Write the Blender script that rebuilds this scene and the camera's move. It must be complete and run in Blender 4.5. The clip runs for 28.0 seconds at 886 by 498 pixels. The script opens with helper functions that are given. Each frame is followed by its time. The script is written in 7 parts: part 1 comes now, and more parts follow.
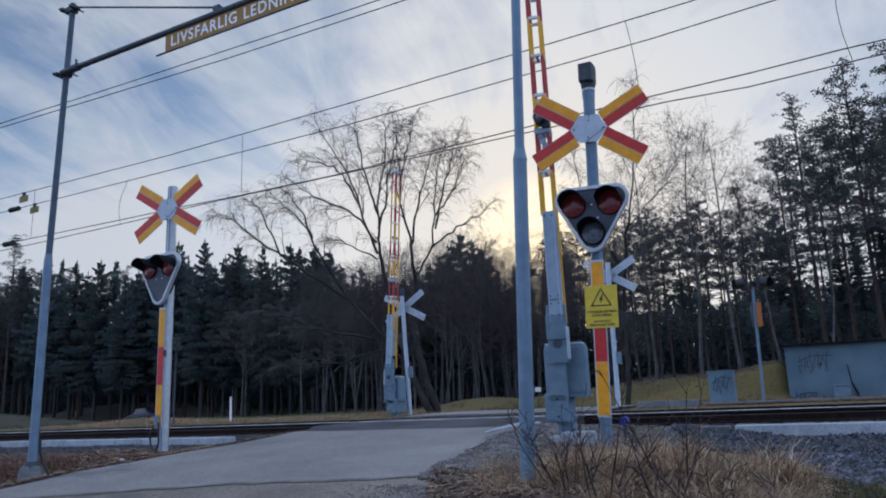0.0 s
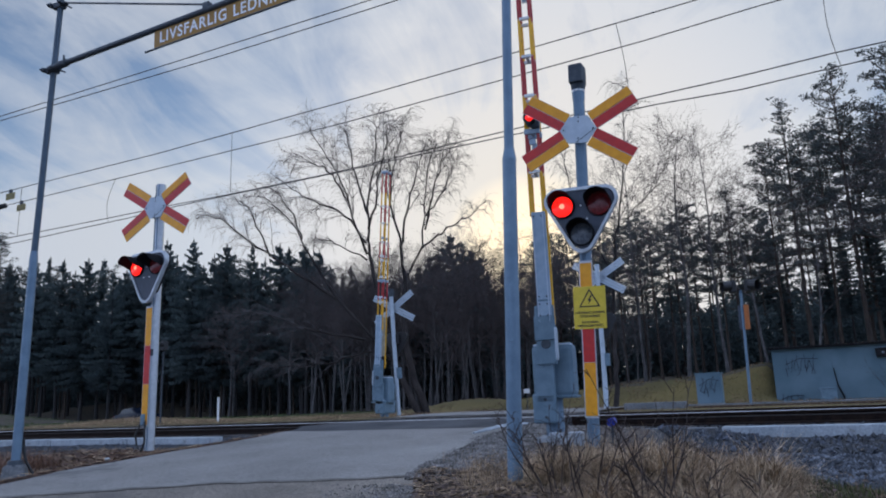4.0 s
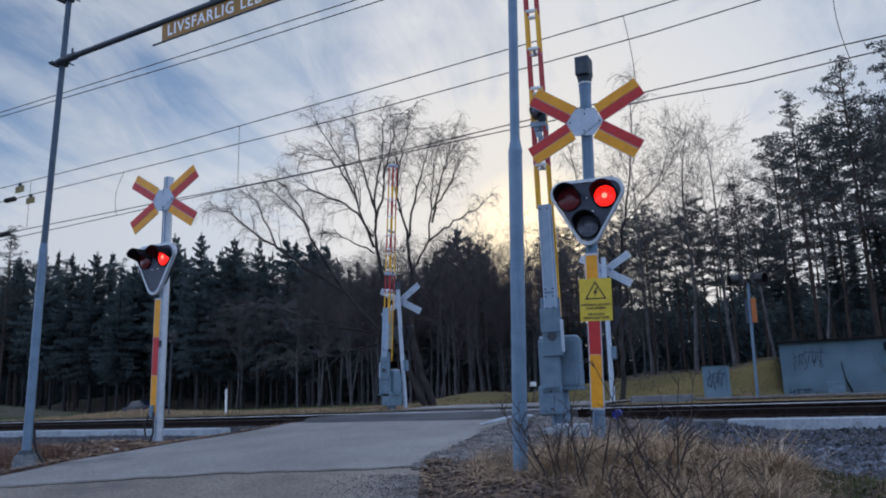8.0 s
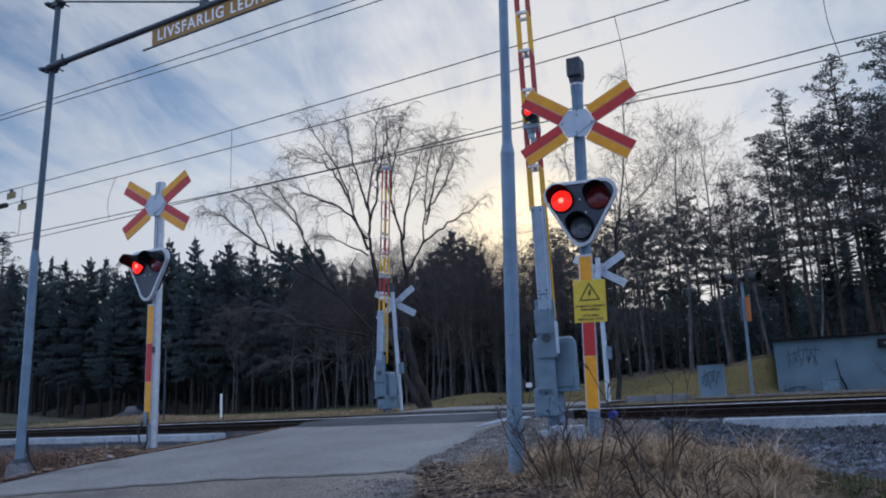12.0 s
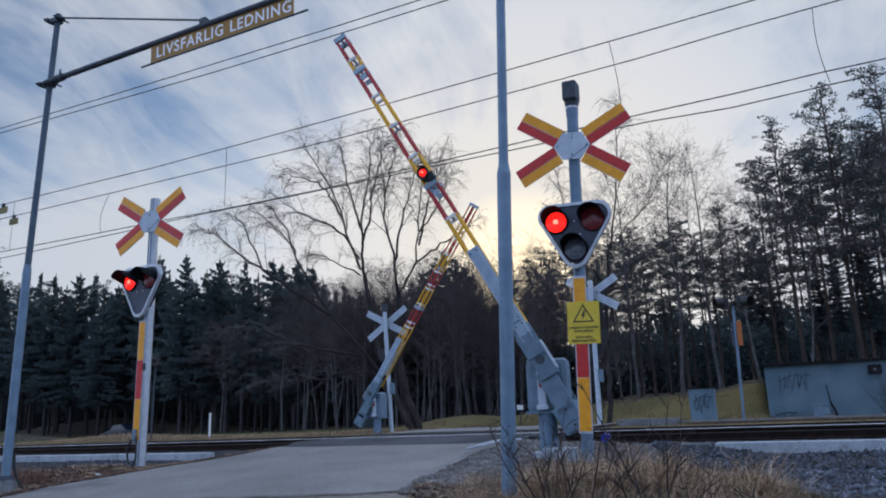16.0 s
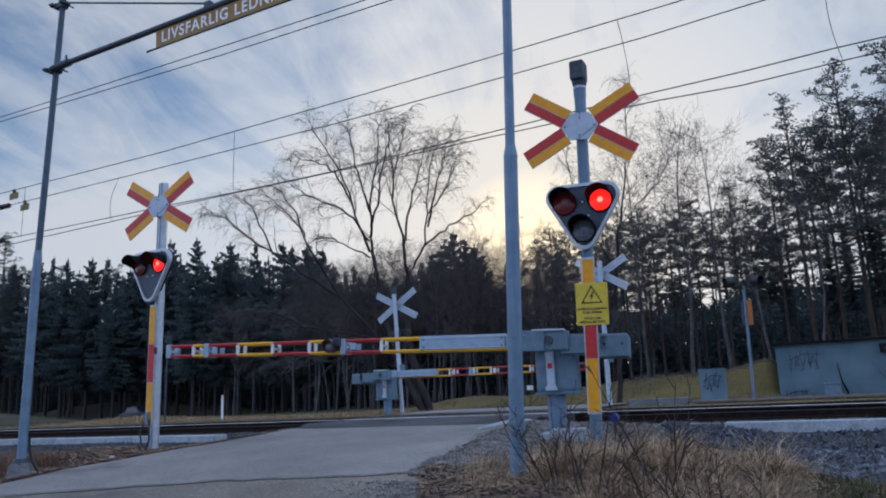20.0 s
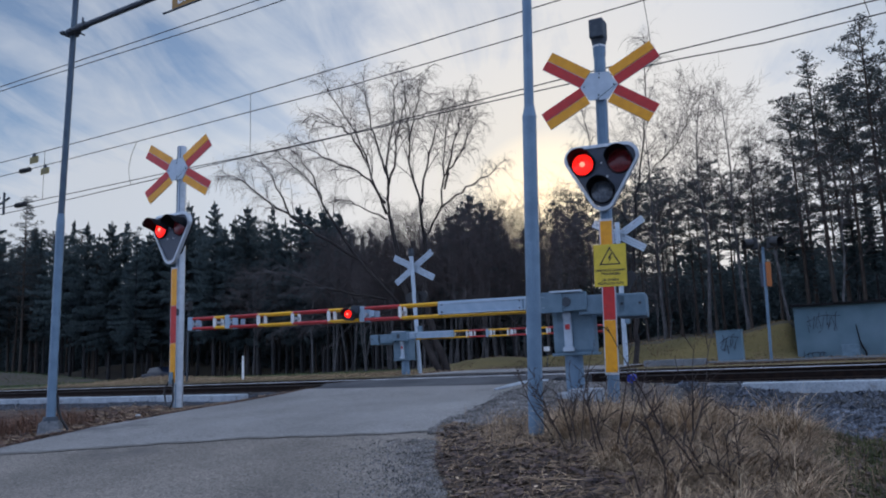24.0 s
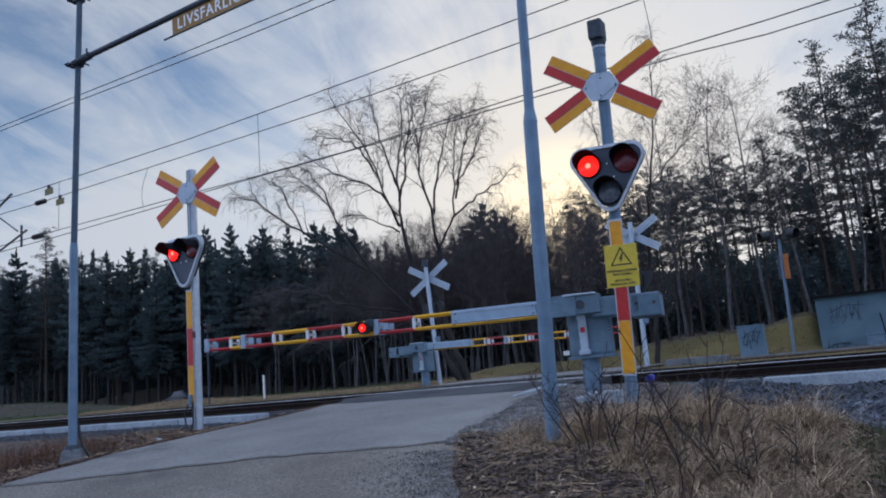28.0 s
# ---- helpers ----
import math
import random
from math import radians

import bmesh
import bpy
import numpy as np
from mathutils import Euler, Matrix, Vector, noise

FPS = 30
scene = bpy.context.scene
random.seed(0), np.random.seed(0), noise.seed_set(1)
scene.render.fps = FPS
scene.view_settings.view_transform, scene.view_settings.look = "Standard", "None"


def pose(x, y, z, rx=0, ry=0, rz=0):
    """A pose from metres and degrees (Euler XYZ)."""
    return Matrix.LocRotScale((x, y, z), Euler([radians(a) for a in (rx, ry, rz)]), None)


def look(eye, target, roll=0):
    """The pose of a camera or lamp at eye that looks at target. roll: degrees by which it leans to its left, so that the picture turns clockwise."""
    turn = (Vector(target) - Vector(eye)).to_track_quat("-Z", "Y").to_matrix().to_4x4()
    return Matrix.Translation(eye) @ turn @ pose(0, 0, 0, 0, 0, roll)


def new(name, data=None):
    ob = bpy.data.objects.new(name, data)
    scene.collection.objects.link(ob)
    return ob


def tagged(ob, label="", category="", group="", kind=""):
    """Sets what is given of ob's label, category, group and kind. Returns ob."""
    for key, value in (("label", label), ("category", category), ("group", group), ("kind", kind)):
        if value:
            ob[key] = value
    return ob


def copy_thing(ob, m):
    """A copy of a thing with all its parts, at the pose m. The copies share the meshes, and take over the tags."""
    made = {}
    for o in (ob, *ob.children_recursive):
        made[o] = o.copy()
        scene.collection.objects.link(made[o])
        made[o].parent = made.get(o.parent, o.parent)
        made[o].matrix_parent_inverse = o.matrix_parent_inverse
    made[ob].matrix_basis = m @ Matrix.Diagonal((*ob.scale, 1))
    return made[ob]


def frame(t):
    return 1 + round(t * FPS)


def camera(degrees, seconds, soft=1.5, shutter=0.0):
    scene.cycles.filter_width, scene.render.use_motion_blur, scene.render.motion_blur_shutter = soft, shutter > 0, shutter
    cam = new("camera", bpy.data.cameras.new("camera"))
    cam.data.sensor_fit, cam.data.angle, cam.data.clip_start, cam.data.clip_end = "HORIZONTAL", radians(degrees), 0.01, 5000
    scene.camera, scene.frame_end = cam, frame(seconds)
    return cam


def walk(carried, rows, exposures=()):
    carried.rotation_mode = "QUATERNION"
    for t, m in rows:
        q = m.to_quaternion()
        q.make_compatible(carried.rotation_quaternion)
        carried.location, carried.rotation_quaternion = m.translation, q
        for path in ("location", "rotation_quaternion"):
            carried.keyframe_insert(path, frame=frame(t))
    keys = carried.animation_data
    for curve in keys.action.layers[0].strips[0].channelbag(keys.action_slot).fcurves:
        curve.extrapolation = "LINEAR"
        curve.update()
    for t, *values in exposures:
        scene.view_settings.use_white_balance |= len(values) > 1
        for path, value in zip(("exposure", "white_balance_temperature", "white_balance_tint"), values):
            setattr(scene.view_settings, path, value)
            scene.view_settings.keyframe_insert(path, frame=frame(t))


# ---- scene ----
# ---- camera and its walk ----
cam = camera(61.55, 28.0, soft=1.95)
PATH = [
    (0, look((0.809, -0.804, 0.551), (-3.654, 7.919, 2.548), -2.50)),
    (0.5, look((0.811, -0.783, 0.551), (-3.627, 7.952, 2.555), -2.45)),
    (1, look((0.809, -0.762, 0.560), (-3.600, 7.985, 2.571), -2.76)),
    (1.5, look((0.816, -0.781, 0.545), (-3.564, 7.978, 2.570), -2.82)),
    (2, look((0.806, -0.771, 0.545), (-3.556, 7.994, 2.584), -2.94)),
    (2.5, look((0.814, -0.802, 0.535), (-3.533, 7.969, 2.579), -2.86)),
    (3, look((0.812, -0.808, 0.535), (-3.530, 7.967, 2.571), -2.63)),
    (3.5, look((0.812, -0.798, 0.537), (-3.522, 7.984, 2.559), -2.31)),
    (5.5, look((0.818, -0.774, 0.537), (-3.537, 8.010, 2.502), -2.23)),
    (6, look((0.829, -0.788, 0.536), (-3.540, 7.993, 2.486), -2.18)),
    (6.5, look((0.826, -0.784, 0.535), (-3.559, 7.993, 2.466), -2.14)),
    (7, look((0.816, -0.774, 0.530), (-3.580, 8.002, 2.441), -2.04)),
    (7.5, look((0.820, -0.783, 0.531), (-3.594, 7.983, 2.446), -2.06)),
    (8, look((0.827, -0.803, 0.518), (-3.609, 7.949, 2.449), -2.08)),
    (8.5, look((0.820, -0.800, 0.526), (-3.646, 7.937, 2.453), -2.14)),
    (9, look((0.834, -0.782, 0.528), (-3.629, 7.952, 2.481), -2.68)),
    (9.5, look((0.838, -0.790, 0.529), (-3.599, 7.958, 2.476), -3.11)),
    (10, look((0.838, -0.793, 0.529), (-3.581, 7.969, 2.451), -3.21)),
    (10.5, look((0.836, -0.804, 0.532), (-3.569, 7.966, 2.451), -3.25)),
    (11, look((0.839, -0.814, 0.534), (-3.563, 7.957, 2.452), -3.22)),
    (11.5, look((0.836, -0.805, 0.535), (-3.550, 7.972, 2.462), -2.98)),
    (12, look((0.833, -0.787, 0.535), (-3.537, 7.995, 2.481), -2.78)),
    (12.5, look((0.829, -0.798, 0.528), (-3.520, 7.984, 2.523), -2.78)),
    (14.5, look((0.813, -0.788, 0.533), (-3.475, 7.996, 2.639), -2.61)),
    (15, look((0.805, -0.792, 0.529), (-3.468, 8.000, 2.637), -2.45)),
    (15.5, look((0.809, -0.793, 0.525), (-3.441, 8.014, 2.614), -2.35)),
    (16, look((0.811, -0.810, 0.519), (-3.423, 7.973, 2.739), -2.17)),
    (16.5, look((0.798, -0.802, 0.515), (-3.476, 7.965, 2.725), -2.13)),
    (17, look((0.805, -0.798, 0.521), (-3.491, 7.964, 2.704), -2.13)),
    (17.5, look((0.805, -0.794, 0.528), (-3.507, 7.967, 2.689), -2.17)),
    (18, look((0.817, -0.798, 0.519), (-3.509, 7.964, 2.642), -2.23)),
    (18.5, look((0.829, -0.802, 0.522), (-3.497, 7.969, 2.610), -2.38)),
    (19, look((0.822, -0.790, 0.535), (-3.524, 7.982, 2.574), -2.41)),
    (19.5, look((0.828, -0.796, 0.530), (-3.532, 7.979, 2.528), -2.47)),
    (20, look((0.826, -0.797, 0.531), (-3.556, 7.972, 2.510), -2.50)),
    (20.5, look((0.828, -0.809, 0.528), (-3.593, 7.945, 2.482), -2.62)),
    (21, look((0.824, -0.804, 0.526), (-3.635, 7.936, 2.456), -2.68)),
    (21.5, look((0.822, -0.796, 0.531), (-3.671, 7.932, 2.440), -2.69)),
    (23.5, look((0.814, -0.813, 0.528), (-3.826, 7.919, 2.013), -2.25)),
    (24, look((0.817, -0.820, 0.527), (-3.817, 7.916, 2.015), -2.42)),
    (24.5, look((0.836, -0.826, 0.529), (-3.809, 7.903, 2.021), -2.75)),
    (25, look((0.855, -0.816, 0.524), (-3.798, 7.907, 2.032), -3.09)),
    (25.5, look((0.873, -0.809, 0.522), (-3.777, 7.911, 2.050), -3.30)),
    (26, look((0.882, -0.799, 0.530), (-3.769, 7.919, 2.068), -3.31)),
    (26.5, look((0.886, -0.788, 0.528), (-3.773, 7.924, 2.074), -3.32)),
    (27, look((0.882, -0.777, 0.520), (-3.815, 7.913, 2.079), -3.27)),
    (27.5, look((0.865, -0.787, 0.518), (-3.901, 7.862, 2.093), -3.38)),
    (28, look((0.868, -0.777, 0.520), (-3.938, 7.839, 2.151), -5.23)),
]
walk(cam, PATH)

# ---- world, sun, exposure ----
scene.view_settings.exposure = 0.0
SUN_AZ, SUN_EL = -19.5, 10.2          # degrees from +y towards +x, above the horizon
world = bpy.data.worlds.new("world")
scene.world = world
world.use_nodes = True
wn, wl = world.node_tree.nodes, world.node_tree.links
wn.clear()


def wnode(kind, **values):
    n = wn.new(kind)
    for k, v in values.items():
        n.inputs[k].default_value = v
    return n


def wmath(op, a, b=0.0):
    n = wn.new("ShaderNodeMath")
    n.operation = op
    for i, v in enumerate((a, b)):
        if isinstance(v, (int, float)):
            n.inputs[i].default_value = v
        else:
            wl.new(v, n.inputs[i])
    return n.outputs[0]


def wmix(fac, a, b):
    n = wn.new("ShaderNodeMix")
    n.data_type = "RGBA"
    for i, v in ((0, fac), (6, a), (7, b)):
        if isinstance(v, (int, float)):
            n.inputs[i].default_value = v
        elif isinstance(v, tuple):
            n.inputs[i].default_value = (*v, 1)
        else:
            wl.new(v, n.inputs[i])
    return n.outputs[2]


def wramp(fac, stops):
    n = wn.new("ShaderNodeValToRGB")
    wl.new(fac, n.inputs[0])
    while len(n.color_ramp.elements) < len(stops):
        n.color_ramp.elements.new(0.5)
    for e, (p, c) in zip(n.color_ramp.elements, stops):
        e.position, e.color = p, (*c, 1)
    return n.outputs[0]


sky = wn.new("ShaderNodeTexSky")
sky.sky_type, sky.sun_disc = "NISHITA", False
sky.sun_elevation, sky.sun_rotation = radians(SUN_EL), radians(SUN_AZ)
sky.air_density, sky.dust_density, sky.ozone_density = 1.0, 0.3, 4.5
coord = wn.new("ShaderNodeTexCoord")
aim = wn.new("ShaderNodeSeparateXYZ")
wl.new(coord.outputs["Generated"], aim.inputs[0])
# thin high cloud: the view direction laid out on a flat layer overhead
lift = wmath("MAXIMUM", wmath("ADD", aim.outputs[2], 0.16), 0.05)
flat = wn.new("ShaderNodeCombineXYZ")
wl.new(wmath("DIVIDE", aim.outputs[0], lift), flat.inputs[0])
wl.new(wmath("DIVIDE", aim.outputs[1], lift), flat.inputs[1])
turn = wn.new("ShaderNodeMapping")
turn.vector_type = "TEXTURE"
turn.inputs["Rotation"].default_value = (0, 0, radians(106))
turn.inputs["Scale"].default_value = (0.8, 0.24, 1)
wl.new(flat.outputs[0], turn.inputs[0])
streak = wnode("ShaderNodeTexNoise", Scale=1.0, Detail=9.0, Roughness=0.62, Distortion=1.1)
wl.new(turn.outputs[0], streak.inputs["Vector"])
veil = wnode("ShaderNodeTexNoise", Scale=1.1, Detail=6.0, Roughness=0.55)
wl.new(flat.outputs[0], veil.inputs["Vector"])
cover = wmath("ADD", wmath("MULTIPLY", streak.outputs[0], 0.48), wmath("MULTIPLY", veil.outputs[0], 0.72))
# nearness to the sun
sunward = wn.new("ShaderNodeVectorMath")
sunward.operation = "DOT_PRODUCT"
sun_dir = Vector((math.sin(radians(SUN_AZ)) * math.cos(radians(SUN_EL)), math.cos(radians(SUN_AZ)) * math.cos(radians(SUN_EL)), math.sin(radians(SUN_EL))))
wl.new(coord.outputs["Generated"], sunward.inputs[0])
sunward.inputs[1].default_value = sun_dir
near_sun = wmath("MAXIMUM", sunward.outputs["Value"], 0.0)
round_sun = wmath("ADD", wmath("MULTIPLY", sunward.outputs["Value"], 0.5), 0.5)
cloud_colour = wramp(round_sun, ((0.0, (0.44, 0.56, 0.86)), (0.42, (0.76, 0.97, 1.46)), (0.58, (0.90, 1.12, 1.64)), (0.83, (0.53, 0.595, 0.71)), (0.925, (0.60, 0.64, 0.71)), (0.955, (0.62, 0.67, 0.75)), (0.972, (0.73, 0.745, 0.785)), (0.990, (0.83, 0.805, 0.785)), (0.9975, (0.885, 0.83, 0.755)), (0.9993, (0.97, 0.85, 0.68)), (1.0, (1.5, 1.25, 0.85))))
scaled = wn.new("ShaderNodeVectorMath")
scaled.operation = "SCALE"
wl.new(sky.outputs[0], scaled.inputs[0])
scaled.inputs["Scale"].default_value = 0.11
thick = wn.new("ShaderNodeMapRange")
overhead = wmath("MULTIPLY", wmath("MAXIMUM", wmath("SUBTRACT", 0.66, near_sun), 0.0), 1.6)
wl.new(wmath("ADD", wmath("ADD", cover, wmath("ADD", wmath("MULTIPLY", near_sun, 0.22), wmath("MULTIPLY", wmath("POWER", near_sun, 8.0), 0.30))), wmath("ADD", overhead, wmath("MULTIPLY", wmath("MAXIMUM", wmath("SUBTRACT", 0.34, aim.outputs[2]), 0.0), 0.9))), thick.inputs[0])
thick.inputs[1].default_value, thick.inputs[2].default_value = 0.76, 1.0
thick.inputs[3].default_value, thick.inputs[4].default_value = 0.20, 0.97
colour = wmix(thick.outputs[0], scaled.outputs[0], cloud_colour)
back = wn.new("ShaderNodeBackground")
wl.new(colour, back.inputs[0])
back.inputs[1].default_value = 1.0
wout = wn.new("ShaderNodeOutputWorld")
wl.new(back.outputs[0], wout.inputs[0])

sun_data = bpy.data.lights.new("sun", "SUN")
sun_data.energy, sun_data.angle, sun_data.color = 0.6, radians(10), (1.0, 0.86, 0.68)
sun = new("sun", sun_data)
sun.matrix_world = look(sun_dir * 100, (0, 0, 0))


# ---- materials ----
def material(name, a, b, scale=8.0, rough=0.7, metal=0.0, bump=0.15, fine=60.0, stain=None, stain_at=0.62, glow=None, power=0.0, vary=0.0, spec=0.5, grit=0.25, speckle=0.0, island=0.0, through_light=0.0, pits=0.0):
    """Two colours mixed by a broad noise, a fine grain with relief, and optional stains."""
    m = bpy.data.materials.new(name)
    m.use_nodes = True
    nodes, links = m.node_tree.nodes, m.node_tree.links
    bsdf = nodes["Principled BSDF"]
    co = nodes.new("ShaderNodeTexCoord")
    broad = nodes.new("ShaderNodeTexNoise")
    broad.inputs["Scale"].default_value, broad.inputs["Detail"].default_value = scale, 6.0
    grain = nodes.new("ShaderNodeTexNoise")
    grain.inputs["Scale"].default_value, grain.inputs["Detail"].default_value = fine, 4.0
    links.new(co.outputs["Object"], broad.inputs["Vector"])
    links.new(co.outputs["Object"], grain.inputs["Vector"])
    ramp = nodes.new("ShaderNodeValToRGB")
    ramp.color_ramp.elements[0].position, ramp.color_ramp.elements[1].position = 0.36, 0.66
    ramp.color_ramp.elements[0].color, ramp.color_ramp.elements[1].color = (*a, 1), (*b, 1)
    links.new(broad.outputs[0], ramp.inputs[0])
    out = ramp.outputs[0]

    def blend(fac, one, two, mode="MIX"):
        n = nodes.new("ShaderNodeMix")
        n.data_type, n.blend_type = "RGBA", mode
        for i, v in ((0, fac), (6, one), (7, two)):
            if isinstance(v, (int, float)):
                n.inputs[i].default_value = v
            elif isinstance(v, tuple):
                n.inputs[i].default_value = (*v, 1)
            else:
                links.new(v, n.inputs[i])
        return n.outputs[2]

    g = nodes.new("ShaderNodeMapRange")
    links.new(grain.outputs[0], g.inputs[0])
    g.inputs[1].default_value, g.inputs[2].default_value, g.inputs[3].default_value, g.inputs[4].default_value = 0.3, 0.7, 1 - grit, 1 + grit * 0.9
    shade = nodes.new("ShaderNodeVectorMath")
    shade.operation = "SCALE"
    links.new(out, shade.inputs[0])
    links.new(g.outputs[0], shade.inputs["Scale"])
    out = shade.outputs[0]
    if speckle:      # single bits of stone, lighter and darker
        cells = nodes.new("ShaderNodeTexVoronoi")
        cells.inputs["Scale"].default_value = 85.0
        links.new(co.outputs["Object"], cells.inputs["Vector"])
        tone = nodes.new("ShaderNodeSeparateColor")
        links.new(cells.outputs["Color"], tone.inputs[0])
        sr = nodes.new("ShaderNodeMapRange")
        links.new(tone.outputs[0], sr.inputs[0])
        sr.inputs[3].default_value, sr.inputs[4].default_value = 1 - speckle, 1 + speckle
        sv = nodes.new("ShaderNodeVectorMath")
        sv.operation = "SCALE"
        links.new(out, sv.inputs[0])
        links.new(sr.outputs[0], sv.inputs["Scale"])
        out = sv.outputs[0]
    if island:       # every blade or stone a shade of its own
        geo = nodes.new("ShaderNodeNewGeometry")
        ir = nodes.new("ShaderNodeMapRange")
        links.new(geo.outputs["Random Per Island"], ir.inputs[0])
        ir.inputs[3].default_value, ir.inputs[4].default_value = 1 - island, 1 + 0.9 * island
        iv = nodes.new("ShaderNodeVectorMath")
        iv.operation = "SCALE"
        links.new(out, iv.inputs[0])
        links.new(ir.outputs[0], iv.inputs["Scale"])
        out = iv.outputs[0]
    if stain:
        spots = nodes.new("ShaderNodeTexNoise")
        spots.inputs["Scale"].default_value, spots.inputs["Detail"].default_value = scale * 0.6, 9.0
        spots.inputs["Roughness"].default_value = 0.7
        links.new(co.outputs["Object"], spots.inputs["Vector"])
        edge = nodes.new("ShaderNodeMapRange")
        links.new(spots.outputs[0], edge.inputs[0])
        edge.inputs[1].default_value, edge.inputs[2].default_value = stain_at, stain_at + 0.09
        out = blend(edge.outputs[0], out, stain)
    if pits:         # small dark pits and crumbled spots
        holes = nodes.new("ShaderNodeTexNoise")
        holes.inputs["Scale"].default_value, holes.inputs["Detail"].default_value = 11.0, 5.0
        holes.inputs["Roughness"].default_value = 0.65
        links.new(co.outputs["Object"], holes.inputs["Vector"])
        hr = nodes.new("ShaderNodeMapRange")
        links.new(holes.outputs[0], hr.inputs[0])
        hr.inputs[1].default_value, hr.inputs[2].default_value = 0.60, 0.72
        hr.inputs[3].default_value, hr.inputs[4].default_value = 1.0, 1 - pits
        hv = nodes.new("ShaderNodeVectorMath")
        hv.operation = "SCALE"
        links.new(out, hv.inputs[0])
        links.new(hr.outputs[0], hv.inputs["Scale"])
        out = hv.outputs[0]
    if vary:
        info = nodes.new("ShaderNodeObjectInfo")
        r = nodes.new("ShaderNodeMapRange")
        links.new(info.outputs["Random"], r.inputs[0])
        r.inputs[3].default_value, r.inputs[4].default_value = 1 - vary, 1 + vary
        v = nodes.new("ShaderNodeVectorMath")
        v.operation = "SCALE"
        links.new(out, v.inputs[0])
        links.new(r.outputs[0], v.inputs["Scale"])
        out = v.outputs[0]
    links.new(out, bsdf.inputs["Base Color"])
    bsdf.inputs["Metallic"].default_value = metal
    bsdf.inputs["Specular IOR Level"].default_value = spec
    rr = nodes.new("ShaderNodeMapRange")
    links.new(broad.outputs[0], rr.inputs[0])
    rr.inputs[3].default_value, rr.inputs[4].default_value = max(0.02, rough - 0.12), min(1.0, rough + 0.12)
    links.new(rr.outputs[0], bsdf.inputs["Roughness"])
    if bump:
        bp = nodes.new("ShaderNodeBump")
        bp.inputs["Strength"].default_value, bp.inputs["Distance"].default_value = bump, 0.01
        links.new(grain.outputs[0], bp.inputs["Height"])
        links.new(bp.outputs[0], bsdf.inputs["Normal"])
    if through_light:    # thin needles let some light through
        thin = nodes.new("ShaderNodeBsdfTranslucent")
        links.new(out, thin.inputs["Color"])
        both = nodes.new("ShaderNodeMixShader")
        both.inputs[0].default_value = through_light
        links.new(bsdf.outputs[0], both.inputs[1])
        links.new(thin.outputs[0], both.inputs[2])
        links.new(both.outputs[0], nodes["Material Output"].inputs["Surface"])
    if glow:
        bsdf.inputs["Emission Color"].default_value, bsdf.inputs["Emission Strength"].default_value = (*glow, 1), power
    return m


GALV = material("galvanised_steel", (0.115, 0.185, 0.26), (0.16, 0.245, 0.33), 7, 0.5, 0.3, 0.08, 90, stain=(0.16, 0.20, 0.24), stain_at=0.64, grit=0.06)
DARK_POLE = material("dark_pole_steel", (0.050, 0.080, 0.115), (0.080, 0.120, 0.160), 7, 0.6, 0.2, 0.08, 90, grit=0.06)
DARK_STEEL = material("weathered_dark_steel", (0.04, 0.052, 0.068), (0.07, 0.085, 0.10), 20, 0.6, 0.4, 0.1, grit=0.06)
ALU = material("aluminium", (0.42, 0.46, 0.50), (0.52, 0.56, 0.60), 18, 0.45, 0.5, 0.05, 120, grit=0.06)
GREY_PAINT = material("grey_blue_paint", (0.105, 0.175, 0.23), (0.15, 0.23, 0.295), 9, 0.55, 0.0, 0.06, 120, stain=(0.12, 0.14, 0.16), stain_at=0.68, grit=0.06)
PALE_PAINT = material("pale_grey_paint", (0.40, 0.48, 0.56), (0.48, 0.56, 0.64), 10, 0.5, 0.0, 0.05, 120, stain=(0.36, 0.38, 0.40), stain_at=0.68, grit=0.06)
FAIRING = material("pale_blue_fairing_paint", (0.26, 0.36, 0.46), (0.33, 0.43, 0.53), 10, 0.4, 0.0, 0.05, 120, stain=(0.24, 0.28, 0.32), stain_at=0.70, grit=0.05)
STRAW_COVER = material("faded_cream_paint", (0.40, 0.34, 0.24), (0.50, 0.43, 0.32), 10, 0.5, 0.0, 0.05, 120, grit=0.06)
WHITE = material("white_paint", (0.66, 0.68, 0.69), (0.76, 0.77, 0.77), 12, 0.5, 0.0, 0.05, 120, stain=(0.45, 0.45, 0.43), stain_at=0.68, grit=0.06)
LETTER_WHITE = material("white_stencil_film", (0.80, 0.81, 0.82), (0.88, 0.88, 0.88), 12, 0.4, 0.0, 0.02, 120, grit=0.04)
YELLOW = material("yellow_reflective_film", (0.74, 0.305, 0.004), (0.84, 0.365, 0.008), 16, 0.4, 0.0, 0.03, 150, stain=(0.5, 0.26, 0.03), stain_at=0.71, grit=0.06)
RED = material("red_reflective_film", (0.46, 0.016, 0.015), (0.56, 0.022, 0.018), 16, 0.4, 0.0, 0.03, 150, stain=(0.25, 0.02, 0.02), stain_at=0.71, grit=0.06)
BOOM_YELLOW = material("boom_yellow_paint", (0.72, 0.36, 0.008), (0.82, 0.43, 0.013), 16, 0.45, 0.0, 0.03, 150, stain=(0.4, 0.28, 0.05), stain_at=0.68, grit=0.06)
BOOM_RED = material("boom_red_paint", (0.36, 0.018, 0.02), (0.46, 0.025, 0.028), 16, 0.45, 0.0, 0.03, 150, stain=(0.2, 0.03, 0.03), stain_at=0.68, grit=0.06)
MATTE_BLACK = material("matte_black_visor", (0.008, 0.009, 0.011), (0.014, 0.015, 0.018), 14, 0.85, 0.0, 0.04, 120, grit=0.06, spec=0.1)
